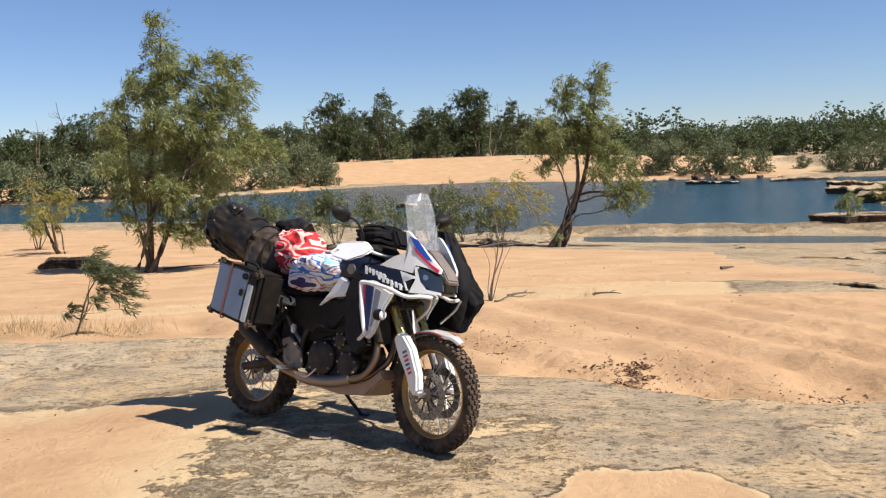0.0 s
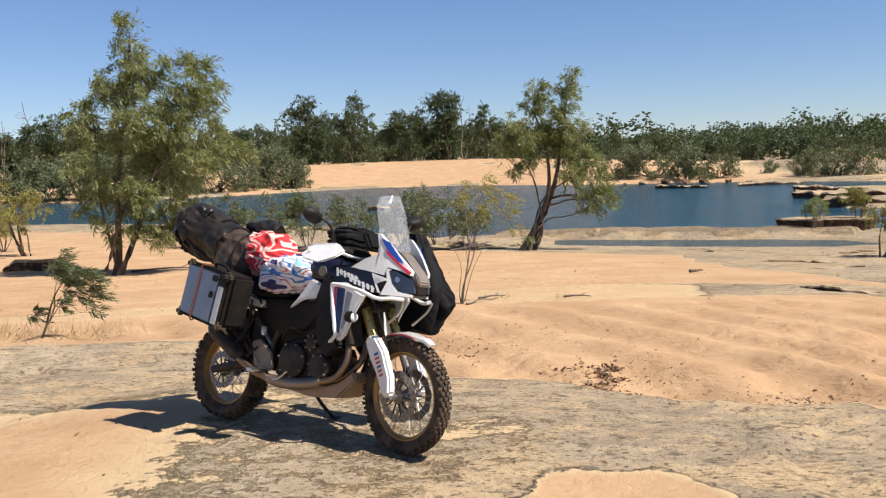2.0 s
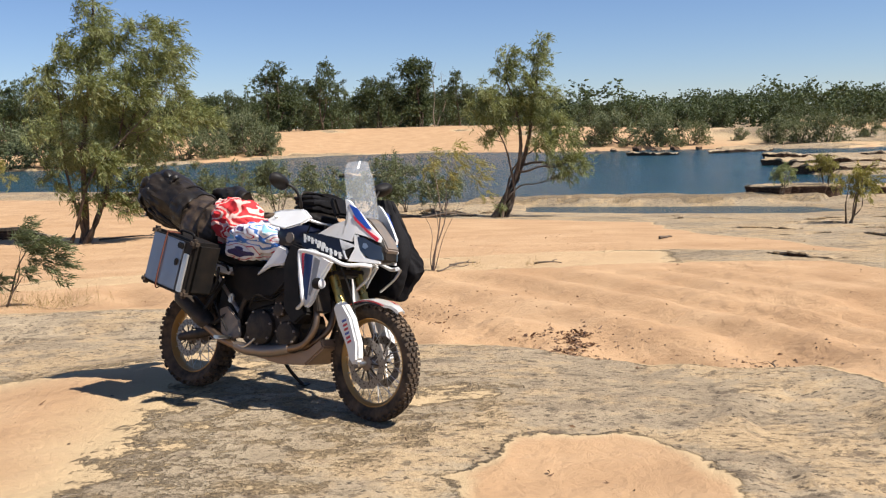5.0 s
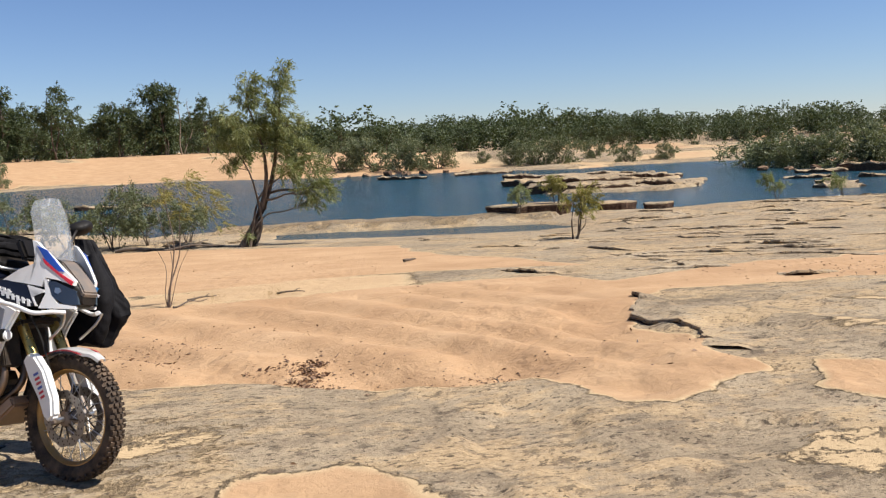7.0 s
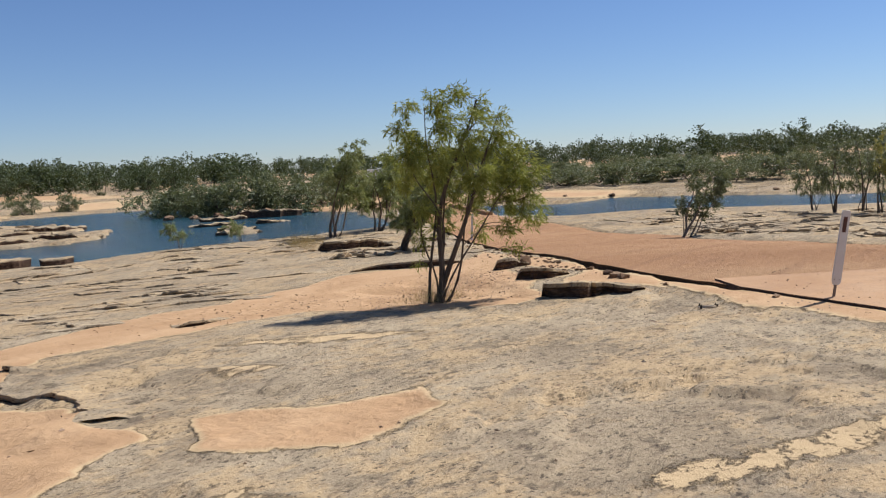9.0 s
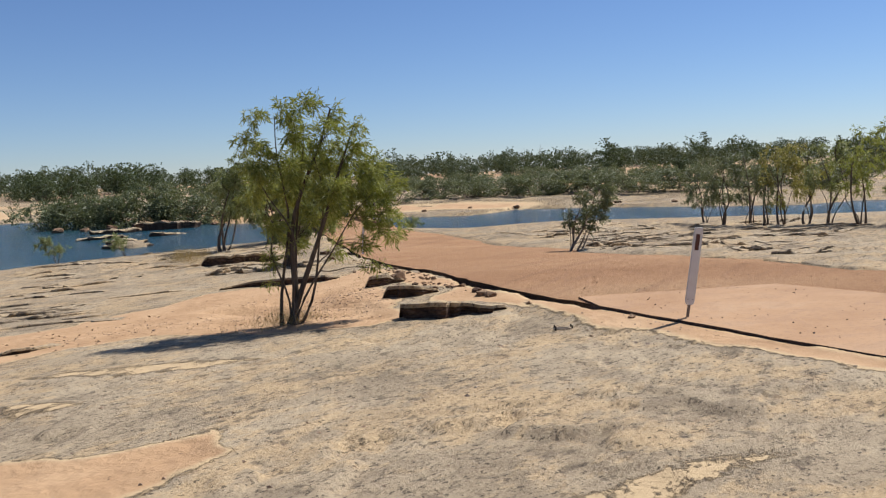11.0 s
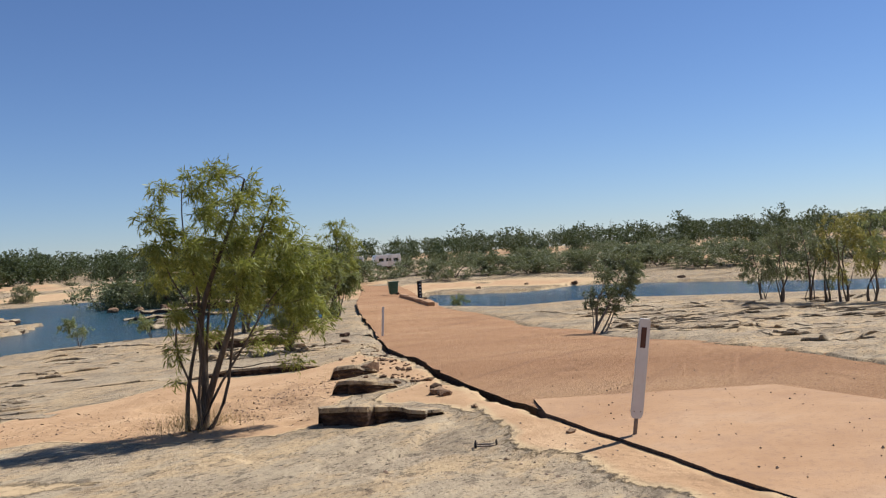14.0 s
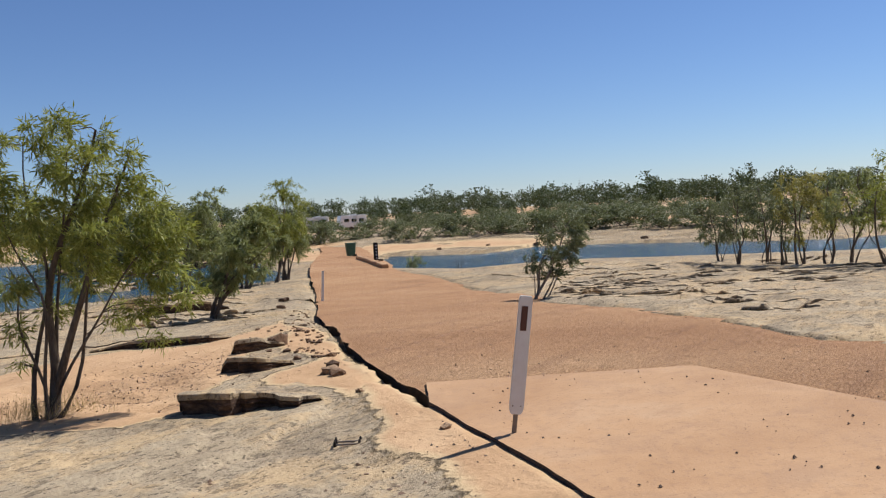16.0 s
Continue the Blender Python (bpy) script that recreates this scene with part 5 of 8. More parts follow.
# broken layers of the bedrock
LAYERS = [(19, 25, 1.5, 5.5, 22, 0.6, 0.07), (23, 29, 6.5, 12, 30, 0.8, 0.11), (24, 36, 2, 11, 95, 0.8, 0.05), (36, 44, 5, 17, 30, 1.1, 0.07), (8.5, 17, 15.0, 29, 52, 0.9, 0.042), (16, 31, 18, 31, 60, 1.2, 0.06), (-30, -9, 34, 47, 12, 1.6, 0.15), (9, 15, 12.8, 16.5, 16, 0.8, 0.06),
          (20.5, 26, 14.5, 19, 14, 0.8, 0.1), (-0.5, 4.0, 29, 33.5, 10, 0.9, 0.1)]
for x0, x1, y0, y1, many, big, high in LAYERS:
    xs, ys = rng.uniform(x0, x1, many), rng.uniform(y0, y1, many)
    keep_off = np.max([inside(q, xs, ys) for q in (ROAD, RIVER, POOL, BACKWATER)], axis=0)
    sandy = ground_at(xs, ys)[1]
    for k, (x, y) in enumerate(zip(xs.tolist(), ys.tolist())):
        if keep_off[k] > -1.2 or sandy[k] > 0.5:
            continue
        a = big * rng.uniform(0.35, 1.25)
        # the way walked keeps the face towards the open flat in the south-west
        turn = math.atan2(y, x - 2.0) - math.pi / 2 + rng.normal(0, 0.5)
        bend = rng.normal(0, 0.25)
        pts = [(x + math.cos(turn) * u * a - math.sin(turn) * (bend * (1 - u * u) + 0.12 * rng.normal()) * a, y + math.sin(turn) * u * a + math.cos(turn) * (bend * (1 - u * u) + 0.12 * rng.normal()) * a) for u in (-1, -0.55, -0.1, 0.4, 0.75, 1)]
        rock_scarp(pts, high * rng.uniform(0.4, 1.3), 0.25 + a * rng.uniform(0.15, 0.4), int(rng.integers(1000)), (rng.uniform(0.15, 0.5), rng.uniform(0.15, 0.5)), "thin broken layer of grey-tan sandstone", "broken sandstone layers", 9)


def boulder_mesh(seed):
    bm = bmesh.new()
    bmesh.ops.create_icosphere(bm, subdivisions=2, radius=1)
    for v in bm.verts:
        v.co = Vector([math.copysign(abs(c) ** 0.7, c) for c in v.co]) * 0.9
        q = v.co * 1.1 + Vector((seed * 3.1, 0, seed))
        v.co *= 1 + 0.5 * noise.noise(q) + 0.28 * noise.noise(q * 2.7) + 0.12 * noise.noise(q * 6.5)
        v.co.z *= 0.65
        v.co += Vector((noise.noise(q * 9), noise.noise(q * 9 + Vector((5, 0, 0))), noise.noise(q * 9 + Vector((0, 5, 0))))) * 0.10
    me = bpy.data.meshes.new("boulder")
    bm.to_mesh(me)
    bm.free()
    me.materials.append(M["rubble"])
    me.polygons.foreach_set("use_smooth", [False] * len(me.polygons))
    return me


BOULDERS = [boulder_mesh(k) for k in range(5)]


def boulder(x, y, size, label="small dark boulder on the sand", group="boulders", z=None):
    ob = new("boulder", BOULDERS[rng.integers(5)])
    ob.matrix_basis = pose(x, y, (ground_z(x, y) if z is None else z) + size * 0.25, rng.uniform(-15, 15), rng.uniform(-15, 15), rng.uniform(0, 360))
    ob.scale = (size, size * rng.uniform(0.7, 1.0), size * rng.uniform(0.7, 1.0))
    return tagged(ob, label, "rock", group)


for x, y, s in [(14.62, 5.95, 0.10), (15.2, 6.5, 0.09), (14.75, 6.15, 0.13), (13.7, 4.9, 0.05), (17.2, 9.3, 0.2), (26.3, 17.6, 0.16), (28.5, 19.5, 0.18)]:
    boulder(x, y, s, "dark boulder along the crumbling road bank", "boulders along the road")
# rubble fallen from the road bank
for _ in range(130):
    t = rng.uniform(0, 1) ** 1.6
    px = np.interp(t, [0, 0.3, 1], [16.2, 19.6, 25.0])
    py = np.interp(t, [0, 0.3, 1], [7.05, 10.35, 15.2])
    off = 0.12 + abs(rng.normal(0, 0.45))
    boulder(px - 0.68 * off, py + 0.73 * off, 0.018 + 0.075 * rng.beta(1.0, 4.2), "brown broken rubble on the road bank", "rubble on the road bank")


for b, far in [(11.5, 100), (12.6, 99), (14, 98.5), (15.2, 97.5), (16.4, 98), (17.8, 99), (19, 96), (37.5, 74), (39, 73.5), (40.5, 74), (42, 73), (43.6, 73), (45, 72), (46.6, 73), (48, 76), (60, 72), (63, 74), (66, 74), (69, 71), (72.5, 74), (76, 72)]:
    x, y = from_camera(b, far)
    boulder(x, y, rng.uniform(0.25, 0.65) * (0.5 if b > 55 else 1.0), "dark boulder on the far bank", "boulders on the far bank", max(ground_z(x, y), WATER))


def build_litter():
    """Dry leaves, bark and twigs caught in the sand."""
    r = np.random.default_rng(8)
    spots = []
    for (x, y, sx, sy, many) in [(1.78, 8.15, 0.05, 0.12, 110), (1.66, 7.75, 0.08, 0.05, 70), (1.86, 8.6, 0.10, 0.05, 80), (1.72, 8.4, 0.05, 0.07, 60), (1.60, 8.0, 0.05, 0.05, 40), (1.45, 8.5, 0.15, 0.10, 30), (0.5, 9.6, 0.4, 0.5, 50), (0.2, 10.2, 0.25, 0.25, 50), (0.9, 10.8, 0.7, 0.8, 40), (2.6, 7.2, 0.5, 0.2, 50), (3.2, 7.0, 0.3, 0.2, 40), (1.0, 8.3, 0.6, 0.25, 30), (-0.3, 9.4, 0.5, 0.5, 40),
                                 (10.5, 11.8, 1.6, 0.5, 90), (12.6, 9.2, 0.8, 0.8, 90), (13.6, 8.4, 0.5, 0.7, 80), (14.2, 10.0, 0.9, 0.8, 80), (2.0, 12, 2.5, 1.2, 60), (-3, 18, 4, 3, 160), (4, 19, 2.5, 2, 120), (-6, 12.2, 1.2, 0.5, 120), (4.9, 7.4, 0.5, 0.5, 18), (6.6, 4.6, 0.5, 0.4, 8),
                                 (1.0, 4.5, 0.4, 0.3, 10), (15.8, 8.8, 0.5, 0.4, 60), (17.2, 7.4, 0.8, 0.7, 50), (-3.2, 6.2, 1.0, 1.0, 18)]:
        spots.append(np.stack([r.normal(x, sx, many), r.normal(y, sy, many)], -1))
    p = np.concatenate(spots)
    z = ground_at(p[:, 0], p[:, 1])[0]
    heap = np.where(np.hypot(p[:, 0] - 1.75, p[:, 1] - 8.3) < 0.75, r.uniform(0, 0.022, len(p)), 0.0)
    at = np.concatenate([p, (z + 0.006 + heap)[:, None]], -1)
    way = np.concatenate([r.normal(size=(len(p), 2)), r.normal(0.1, 0.25, (len(p), 1))], -1)
    way = np.where(heap[:, None] > 0, r.normal(size=(len(p), 3)) * (1, 1, 0.35), way)
    v, f = leaf_quads(r, at, way, 0.05, 0.011)
    v = v.reshape(-1, 4, 3)
    v = (at[:, None] + (v - at[:, None]) * (r.uniform(0.35, 1.15, len(p)) * np.where(heap > 0, 1.25, 1.0))[:, None, None]).reshape(-1, 3)
    v[:, 2] = np.maximum(v[:, 2], np.repeat(z, 4) + 0.003)
    return tagged(new("leaf_litter", mesh_from("leaf_litter", v, f, [M["litter"]], False)), "dry brown leaves and bark scattered on sand", "litter", kind="stuff")


build_litter()


def build_pebbles():
    r = np.random.default_rng(9)
    t = r.uniform(0, 1, 1500) ** 1.6
    a, b = strip(ROAD_EDGE, ROAD_FAR)
    k = (t * 330).astype(int) + 60
    u = r.uniform(0.01, 0.97, len(t))[:, None]
    p = a[k] * (1 - u) + b[k] * u + r.normal(0, 0.15, (len(t), 2))
    near = np.stack([r.uniform(10.2, 14.8, 240), r.uniform(-1.8, 4.2, 240)], -1)
    near = near[inside(ROAD, near[:, 0], near[:, 1]) > 0.15]
    p = np.concatenate([p[inside(ROAD, p[:, 0], p[:, 1]) > 0.1], near])
    z = np.maximum(base_height(p[:, 0], p[:, 1]), WATER + 0.42) - 0.02 + 0.03 * fbm(p[:, 0] * 0.4, p[:, 1] * 0.4, 77)
    size = 0.004 + 0.016 * r.beta(1.1, 3.0, len(p))
    on_apron = np.arange(len(p)) >= len(p) - len(near)
    z = z + np.where(on_apron, 0.018, 0.0)
    size = size * np.where(on_apron, 0.95, 1.0)
    oct_v = np.array([(1, 0, 0), (0, 1, 0), (-1, 0, 0), (0, -1, 0), (0, 0, 0.8), (0, 0, -0.5)])
    oct_f = np.array([(0, 1, 4), (1, 2, 4), (2, 3, 4), (3, 0, 4), (1, 0, 5), (2, 1, 5), (3, 2, 5), (0, 3, 5)])
    v = (oct_v[None] * size[:, None, None] * r.uniform(0.6, 1.3, (len(p), 6, 1)) + np.concatenate([p, z[:, None] + 0.012], -1)[:, None]).reshape(-1, 3)
    f = (oct_f[None] + 6 * np.arange(len(p))[:, None, None]).reshape(-1, 3)
    return tagged(new("road_gravel", mesh_from("road_gravel", v, f, [M["pebble"]], False)), "loose dark pebbles on the road", "gravel", kind="stuff")


build_pebbles()


def build_crumbs():
    """Crusts of sand and small stones in the gully and on the bare rock; in the gully their dark colour stands for
    shaded dimples.
    """
    r = np.random.default_rng(29)
    spots = [np.stack([r.normal(x, sx, many), r.normal(y, sy, many)], -1) for x, y, sx, sy, many in [(13.4, 8.9, 0.9, 0.8, 460), (15.2, 9.8, 0.8, 0.7, 380), (14.4, 8.9, 1.0, 0.7, 260), (11.6, 10.9, 1.0, 0.5, 200), (2.9, 7.3, 0.6, 0.3, 120), (1.9, 8.2, 0.35, 0.5, 160), (16.0, 7.6, 0.9, 0.9, 260), (11.5, 2.6, 0.7, 0.8, 120), (8, 4, 2.0, 2.0, 90), (0.2, 10.0, 0.5, 0.5, 120), (19.5, 11.3, 1.5, 1.4, 260)]]
    p = np.concatenate(spots)
    p = p[inside(ROAD, p[:, 0], p[:, 1]) < -0.1]
    z = ground_at(p[:, 0], p[:, 1])[0]
    size = 0.006 + 0.034 * r.beta(1.0, 4.5, len(p))
    oct_v = np.array([(1, 0, 0), (0, 1, 0), (-1, 0, 0), (0, -1, 0), (0, 0, 0.55), (0, 0, -0.5)])
    oct_f = np.array([(0, 1, 4), (1, 2, 4), (2, 3, 4), (3, 0, 4), (1, 0, 5), (2, 1, 5), (3, 2, 5), (0, 3, 5)])
    v = (oct_v[None] * size[:, None, None] * r.uniform(0.5, 1.4, (len(p), 6, 1)) + np.concatenate([p, z[:, None] + 0.004], -1)[:, None]).reshape(-1, 3)
    f = (oct_f[None] + 6 * np.arange(len(p))[:, None, None]).reshape(-1, 3)
    return tagged(new("sand_crumbs", mesh_from("sand_crumbs", v, f, [M["crumb"]], False)), "small brown stones and sand crusts scattered about", "stones", kind="stuff")


build_crumbs()


def build_grass():
    r = np.random.default_rng(10)
    at, way = [], []
    for x, y, s, many, h in [(-5.9, 11.7, 0.35, 260, 0.36), (-4.7, 11.6, 0.4, 300, 0.30), (-5.2, 11.5, 0.9, 240, 0.14), (-6.9, 11.8, 0.3, 260, 0.3), (-7.2, 12.0, 0.5, 160, 0.2), (26.0, 24.0, 0.5, 700, 0.5), (25.2, 22.9, 0.35, 260, 0.3), (12.15, 8.0, 0.30, 420, 0.30), (12.0, 8.15, 0.5, 200, 0.16), (26.6, 20.4, 0.7, 300, 0.25), (21.0, 13.4, 0.5, 160, 0.2), (0.9, 13.8, 0.7, 110, 0.10), (2.17, 14.0, 0.08, 60, 0.2), (1.2, 14.2, 0.1, 50, 0.2), (6.9, 12.6, 0.5, 90, 0.12), (16.9, 9.6, 0.5, 160, 0.2)]:
        p = np.stack([r.normal(x, s, many), r.normal(y, s * 0.6, many)], -1)
        at.append(np.concatenate([p, ground_at(p[:, 0], p[:, 1])[0][:, None]], -1))
        w = r.normal(0, 0.45, (many, 3)) + (0.15, 0, 1.0)
        way.append(w / np.linalg.norm(w, axis=1, keepdims=True) * h)
    at, way = np.concatenate(at), np.concatenate(way)
    size = np.linalg.norm(way, axis=1, keepdims=True)
    v, f = leaf_quads(r, at, way, 1.0, 0.006)
    v = v.reshape(-1, 4, 3)
    v = at[:, None] + (v - at[:, None]) * np.stack([size] * 4, 1) ** np.array([1, 1, 1, 1]).reshape(1, 4, 1)
    return tagged(new("dry_grass", mesh_from("dry_grass", v.reshape(-1, 3), f, [M["straw"]], False)), "tufts of dry straw-coloured grass", "grass", kind="stuff")


build_grass()
for n, (x, y, length, turn, r0) in enumerate([(1.1, 14.6, 0.5, 20, 0.022), (0.9, 14.0, 0.7, 40, 0.016), (2.5, 14.3, 0.45, -10, 0.02), (5.85, 18.8, 0.3, 10, 0.04), (3.2, 7.0, 0.28, 70, 0.012), (-3.4, 28.6, 2.6, 4, 0.06), (0.4, 30.0, 2.4, -12, 0.07), (-7.0, 23.6, 2.0, 5, 0.03), (1.6, 29.2, 1.8, 10, 0.05)]):
    rr = np.random.default_rng(400 + n)
    line = bent(rr, (-length / 2, 0, r0), (length / 2, 0.0, r0 * 1.3), 9, 0.05)
    extra = bent(rr, line[5], line[5] + np.array([0.2 * length, 0.18 * length, 0.06 * length]), 5, 0.1)
    me = mesh_from("driftwood", *tubes([(line, r0 * np.linspace(1, 0.35, 9)), (extra, r0 * np.linspace(0.5, 0.2, 5))], 7), [M["wood"]])
    ob = new("driftwood", me)
    ob.matrix_basis = pose(x, y, ground_z(x, y), 0, 0, turn)
    tagged(ob, "dry grey driftwood stick lying on the sand", "driftwood", "driftwood sticks")

# ---- the loaded motorcycle ----
M.update({
    "white": plain("white_fairing_paint", (0.78, 0.77, 0.74), 0.3, dust=0.18, coat=0.4), "blue": plain("blue_paint", (0.02, 0.07, 0.36), 0.3, coat=0.4),
    "stripe_blue": plain("dark_blue_stripe", (0.012, 0.026, 0.10), 0.35, coat=0.3), "grey_stripe": plain("grey_decal", (0.22, 0.22, 0.23), 0.4), "red": plain("red_paint", (0.52, 0.02, 0.035), 0.35, coat=0.3), "black": plain("black_plastic", (0.008, 0.0075, 0.007), 0.55, spec=0.22, dust=0.04, grain=0.1),
    "navy": plain("dark_navy_paint", (0.007, 0.009, 0.022), 0.35, spec=0.3, coat=0.2), "engine": plain("black_engine_casting", (0.016, 0.014, 0.012), 0.55, 0.2, spec=0.3, dust=0.14, grain=0.25),
    "gold": plain("gold_fork_tube", (0.55, 0.40, 0.12), 0.28, 0.9), "rim": plain("dusty_gold_rim", (0.42, 0.24, 0.07), 0.42, 0.55, dust=0.45),
    "steel": plain("bare_steel", (0.55, 0.54, 0.52), 0.3, 1.0, dust=0.12), "pipe": plain("heat_stained_exhaust", (0.22, 0.15, 0.10), 0.38, 0.9, dust=0.3),
    "collector": plain("scuffed_collector", (0.24, 0.20, 0.165), 0.42, 0.7, dust=0.35), "disc": plain("worn_brake_disc", (0.20, 0.19, 0.18), 0.4, 0.9, dust=0.2), "alloy": plain("grey_aluminium", (0.24, 0.25, 0.28), 0.34, 0.75, dust=0.1), "bright_alloy": plain("bright_aluminium", (0.62, 0.60, 0.55), 0.35, 0.6, dust=0.15),
    "dusty_metal": plain("dusty_grey_metal", (0.16, 0.145, 0.13), 0.6, 0.4, dust=0.5), "skid": plain("dusty_bash_plate", (0.30, 0.20, 0.13), 0.55, 0.4, dust=0.7),
    "rubber": plain("tyre_rubber", (0.018, 0.016, 0.014), 0.85, spec=0.25, dust=0.34, grain=0.3), "seat": plain("black_seat_vinyl", (0.010, 0.0095, 0.009), 0.65, spec=0.25, grain=0.3),
    "glass_dark": plain("smoked_lamp_glass", (0.02, 0.022, 0.025), 0.06, spec=0.8, coat=1.0), "lamp": plain("clear_lamp_glass", (0.7, 0.7, 0.68), 0.12, coat=0.8),
    "bag": plain("black_dry_bag_cloth", (0.011, 0.0095, 0.008), 0.42, spec=0.28, grain=0.2, dust=0.05), "bag_brown": plain("dusty_dark_cloth", (0.03, 0.022, 0.016), 0.45, spec=0.3, grain=0.2, dust=0.20),
    "jacket": plain("black_jacket_cloth", (0.008, 0.007, 0.0075), 0.8, spec=0.2, grain=0.3), "cloth_red": plain("red_jersey_cloth", (0.62, 0.035, 0.03), 0.8, grain=0.15), "cloth_pink": plain("pale_red_print", (0.80, 0.42, 0.33), 0.8),
    "cloth_white": plain("white_jersey_cloth", (0.74, 0.71, 0.72), 0.8, grain=0.15), "cloth_blue": plain("blue_jersey_print", (0.05, 0.25, 0.55), 0.8), "cloth_cyan": plain("pale_blue_print", (0.30, 0.58, 0.70), 0.8),
    "strap": plain("orange_brown_strap", (0.17, 0.05, 0.025), 0.7), "post_white": plain("weathered_white_post", (0.66, 0.64, 0.60), 0.6, dust=0.25), "reflector": plain("dark_red_reflector", (0.06, 0.012, 0.012), 0.3),
    "bin_green": plain("green_plastic", (0.015, 0.09, 0.045), 0.5, dust=0.15), "cloth_purple": plain("purple_print", (0.10, 0.04, 0.12), 0.8),
})


def print_cloth(name, stops, scale, stretch, warp):
    """Jersey cloth with broad printed flashes."""
    n = Nodes(name)
    bands = n.noise(scale, 1, 0.4, n.local(stretch), warp)
    r = n.tree.nodes.new("ShaderNodeValToRGB")
    r.color_ramp.interpolation = "CONSTANT"
    while len(r.color_ramp.elements) < len(stops):
        r.color_ramp.elements.new(0.5)
    for one, (at, col) in zip(r.color_ramp.elements, stops):
        one.position, one.color = at, (*col, 1)
    n.put(r.inputs[0], bands)
    return n.set(Base_Color=r.outputs[0], Roughness=0.8, Normal=n.bump(n.noise(60, 4, 0.6, n.local()), 0.2, 0.01))


M["jersey_red"] = print_cloth("red_printed_cloth", [(0.0, (0.55, 0.022, 0.025)), (0.46, (0.74, 0.44, 0.36)), (0.52, (0.55, 0.022, 0.025)), (0.60, (0.78, 0.55, 0.47)), (0.66, (0.50, 0.02, 0.025))], 6.0, (0.8, 1.0, 1.6), 0.1)
M["jersey_white"] = print_cloth("white_printed_cloth", [(0.0, (0.04, 0.03, 0.10)), (0.36, (0.70, 0.68, 0.69)), (0.45, (0.45, 0.03, 0.06)), (0.475, (0.70, 0.68, 0.69)), (0.555, (0.05, 0.16, 0.45)), (0.60, (0.70, 0.68, 0.69)), (0.65, (0.25, 0.52, 0.66))], 6.5, (0.6, 1.0, 2.2), 0.1)
screen = Nodes("clear_windscreen")
screen.set(Base_Color=(0.55, 0.56, 0.57), Roughness=0.06, Transmission_Weight=0.0, Alpha=0.30, Specular_IOR_Level=0.6)
M["screen"] = screen.mat

BIKE = pose(-1.446, 6.272, -0.045, -12.3, 0, -36.4) @ Matrix.Scale(1.042, 4)
STEER = Matrix.Translation((1.19, 0, 1.03)) @ Matrix.Rotation(radians(-9.3), 4, Vector((-0.462, 0, 0.887))) @ Matrix.Translation((-1.19, 0, -1.03))


def on_bike(name, label, category, at, group=""):
    ob = new(name)
    ob.matrix_basis = BIKE @ Matrix.Translation(at)
    ob["at"] = list(at)
    return tagged(ob, label, category, group)


def part(name, bm, material, parent, label="", turn=None, flat=False):
    """Links a bmesh, drawn in the motorcycle's own axes, as one mesh under a thing or a part."""
    if turn is not None:
        bmesh.ops.transform(bm, matrix=turn, verts=bm.verts)
    root = parent
    shift = Vector((0, 0, 0))
    while root is not None:
        if "at" in root:
            shift = Vector(root["at"])
            break
        root = root.parent
    me = bpy.data.meshes.new(name)
    bmesh.ops.translate(bm, vec=-shift, verts=bm.verts)
    bmesh.ops.recalc_face_normals(bm, faces=bm.faces)
    bm.to_mesh(me)
    bm.free()
    me.materials.append(M[material])
    if not flat:
        me.polygons.foreach_set("use_smooth", [True] * len(me.polygons))
        me.set_sharp_from_angle(angle=radians(38))
    ob = new(name, me)
    ob.parent = parent
    return tagged(ob, label)


def prism(outline, y0, y1, bevel=0.008, bow=None):
    """An outline in x and z, extruded from y0 to y1, edges rounded; bow(x, z) pushes it sideways."""
    bm = bmesh.new()
    a = [bm.verts.new((x, y0 + (bow(x, z) if bow else 0), z)) for x, z in outline]
    b = [bm.verts.new((x, y1 + (bow(x, z) if bow else 0), z)) for x, z in outline]
    bm.faces.new(a)
    bm.faces.new(b[::-1])
    for k in range(len(a)):
        bm.faces.new((a[k], b[k], b[(k + 1) % len(a)], a[(k + 1) % len(a)]))
    bmesh.ops.recalc_face_normals(bm, faces=bm.faces)
    if bevel:
        bmesh.ops.bevel(bm, geom=bm.edges[:], offset=bevel, segments=2, affect="EDGES", clamp_overlap=True)
    return bm


def box(centre, size, bevel=0.01, turn=None, segments=2):
    bm = bmesh.new()
    bmesh.ops.create_cube(bm, size=1)
    bmesh.ops.scale(bm, vec=size, verts=bm.verts)
    if bevel:
        bmesh.ops.bevel(bm, geom=bm.edges[:], offset=bevel, segments=segments, affect="EDGES", clamp_overlap=True)
    m = Matrix.Translation(centre)
    if turn is not None:
        m = m @ turn.to_matrix().to_4x4() if isinstance(turn, Euler) else m @ turn
    bmesh.ops.transform(bm, matrix=m, verts=bm.verts)
    return bm


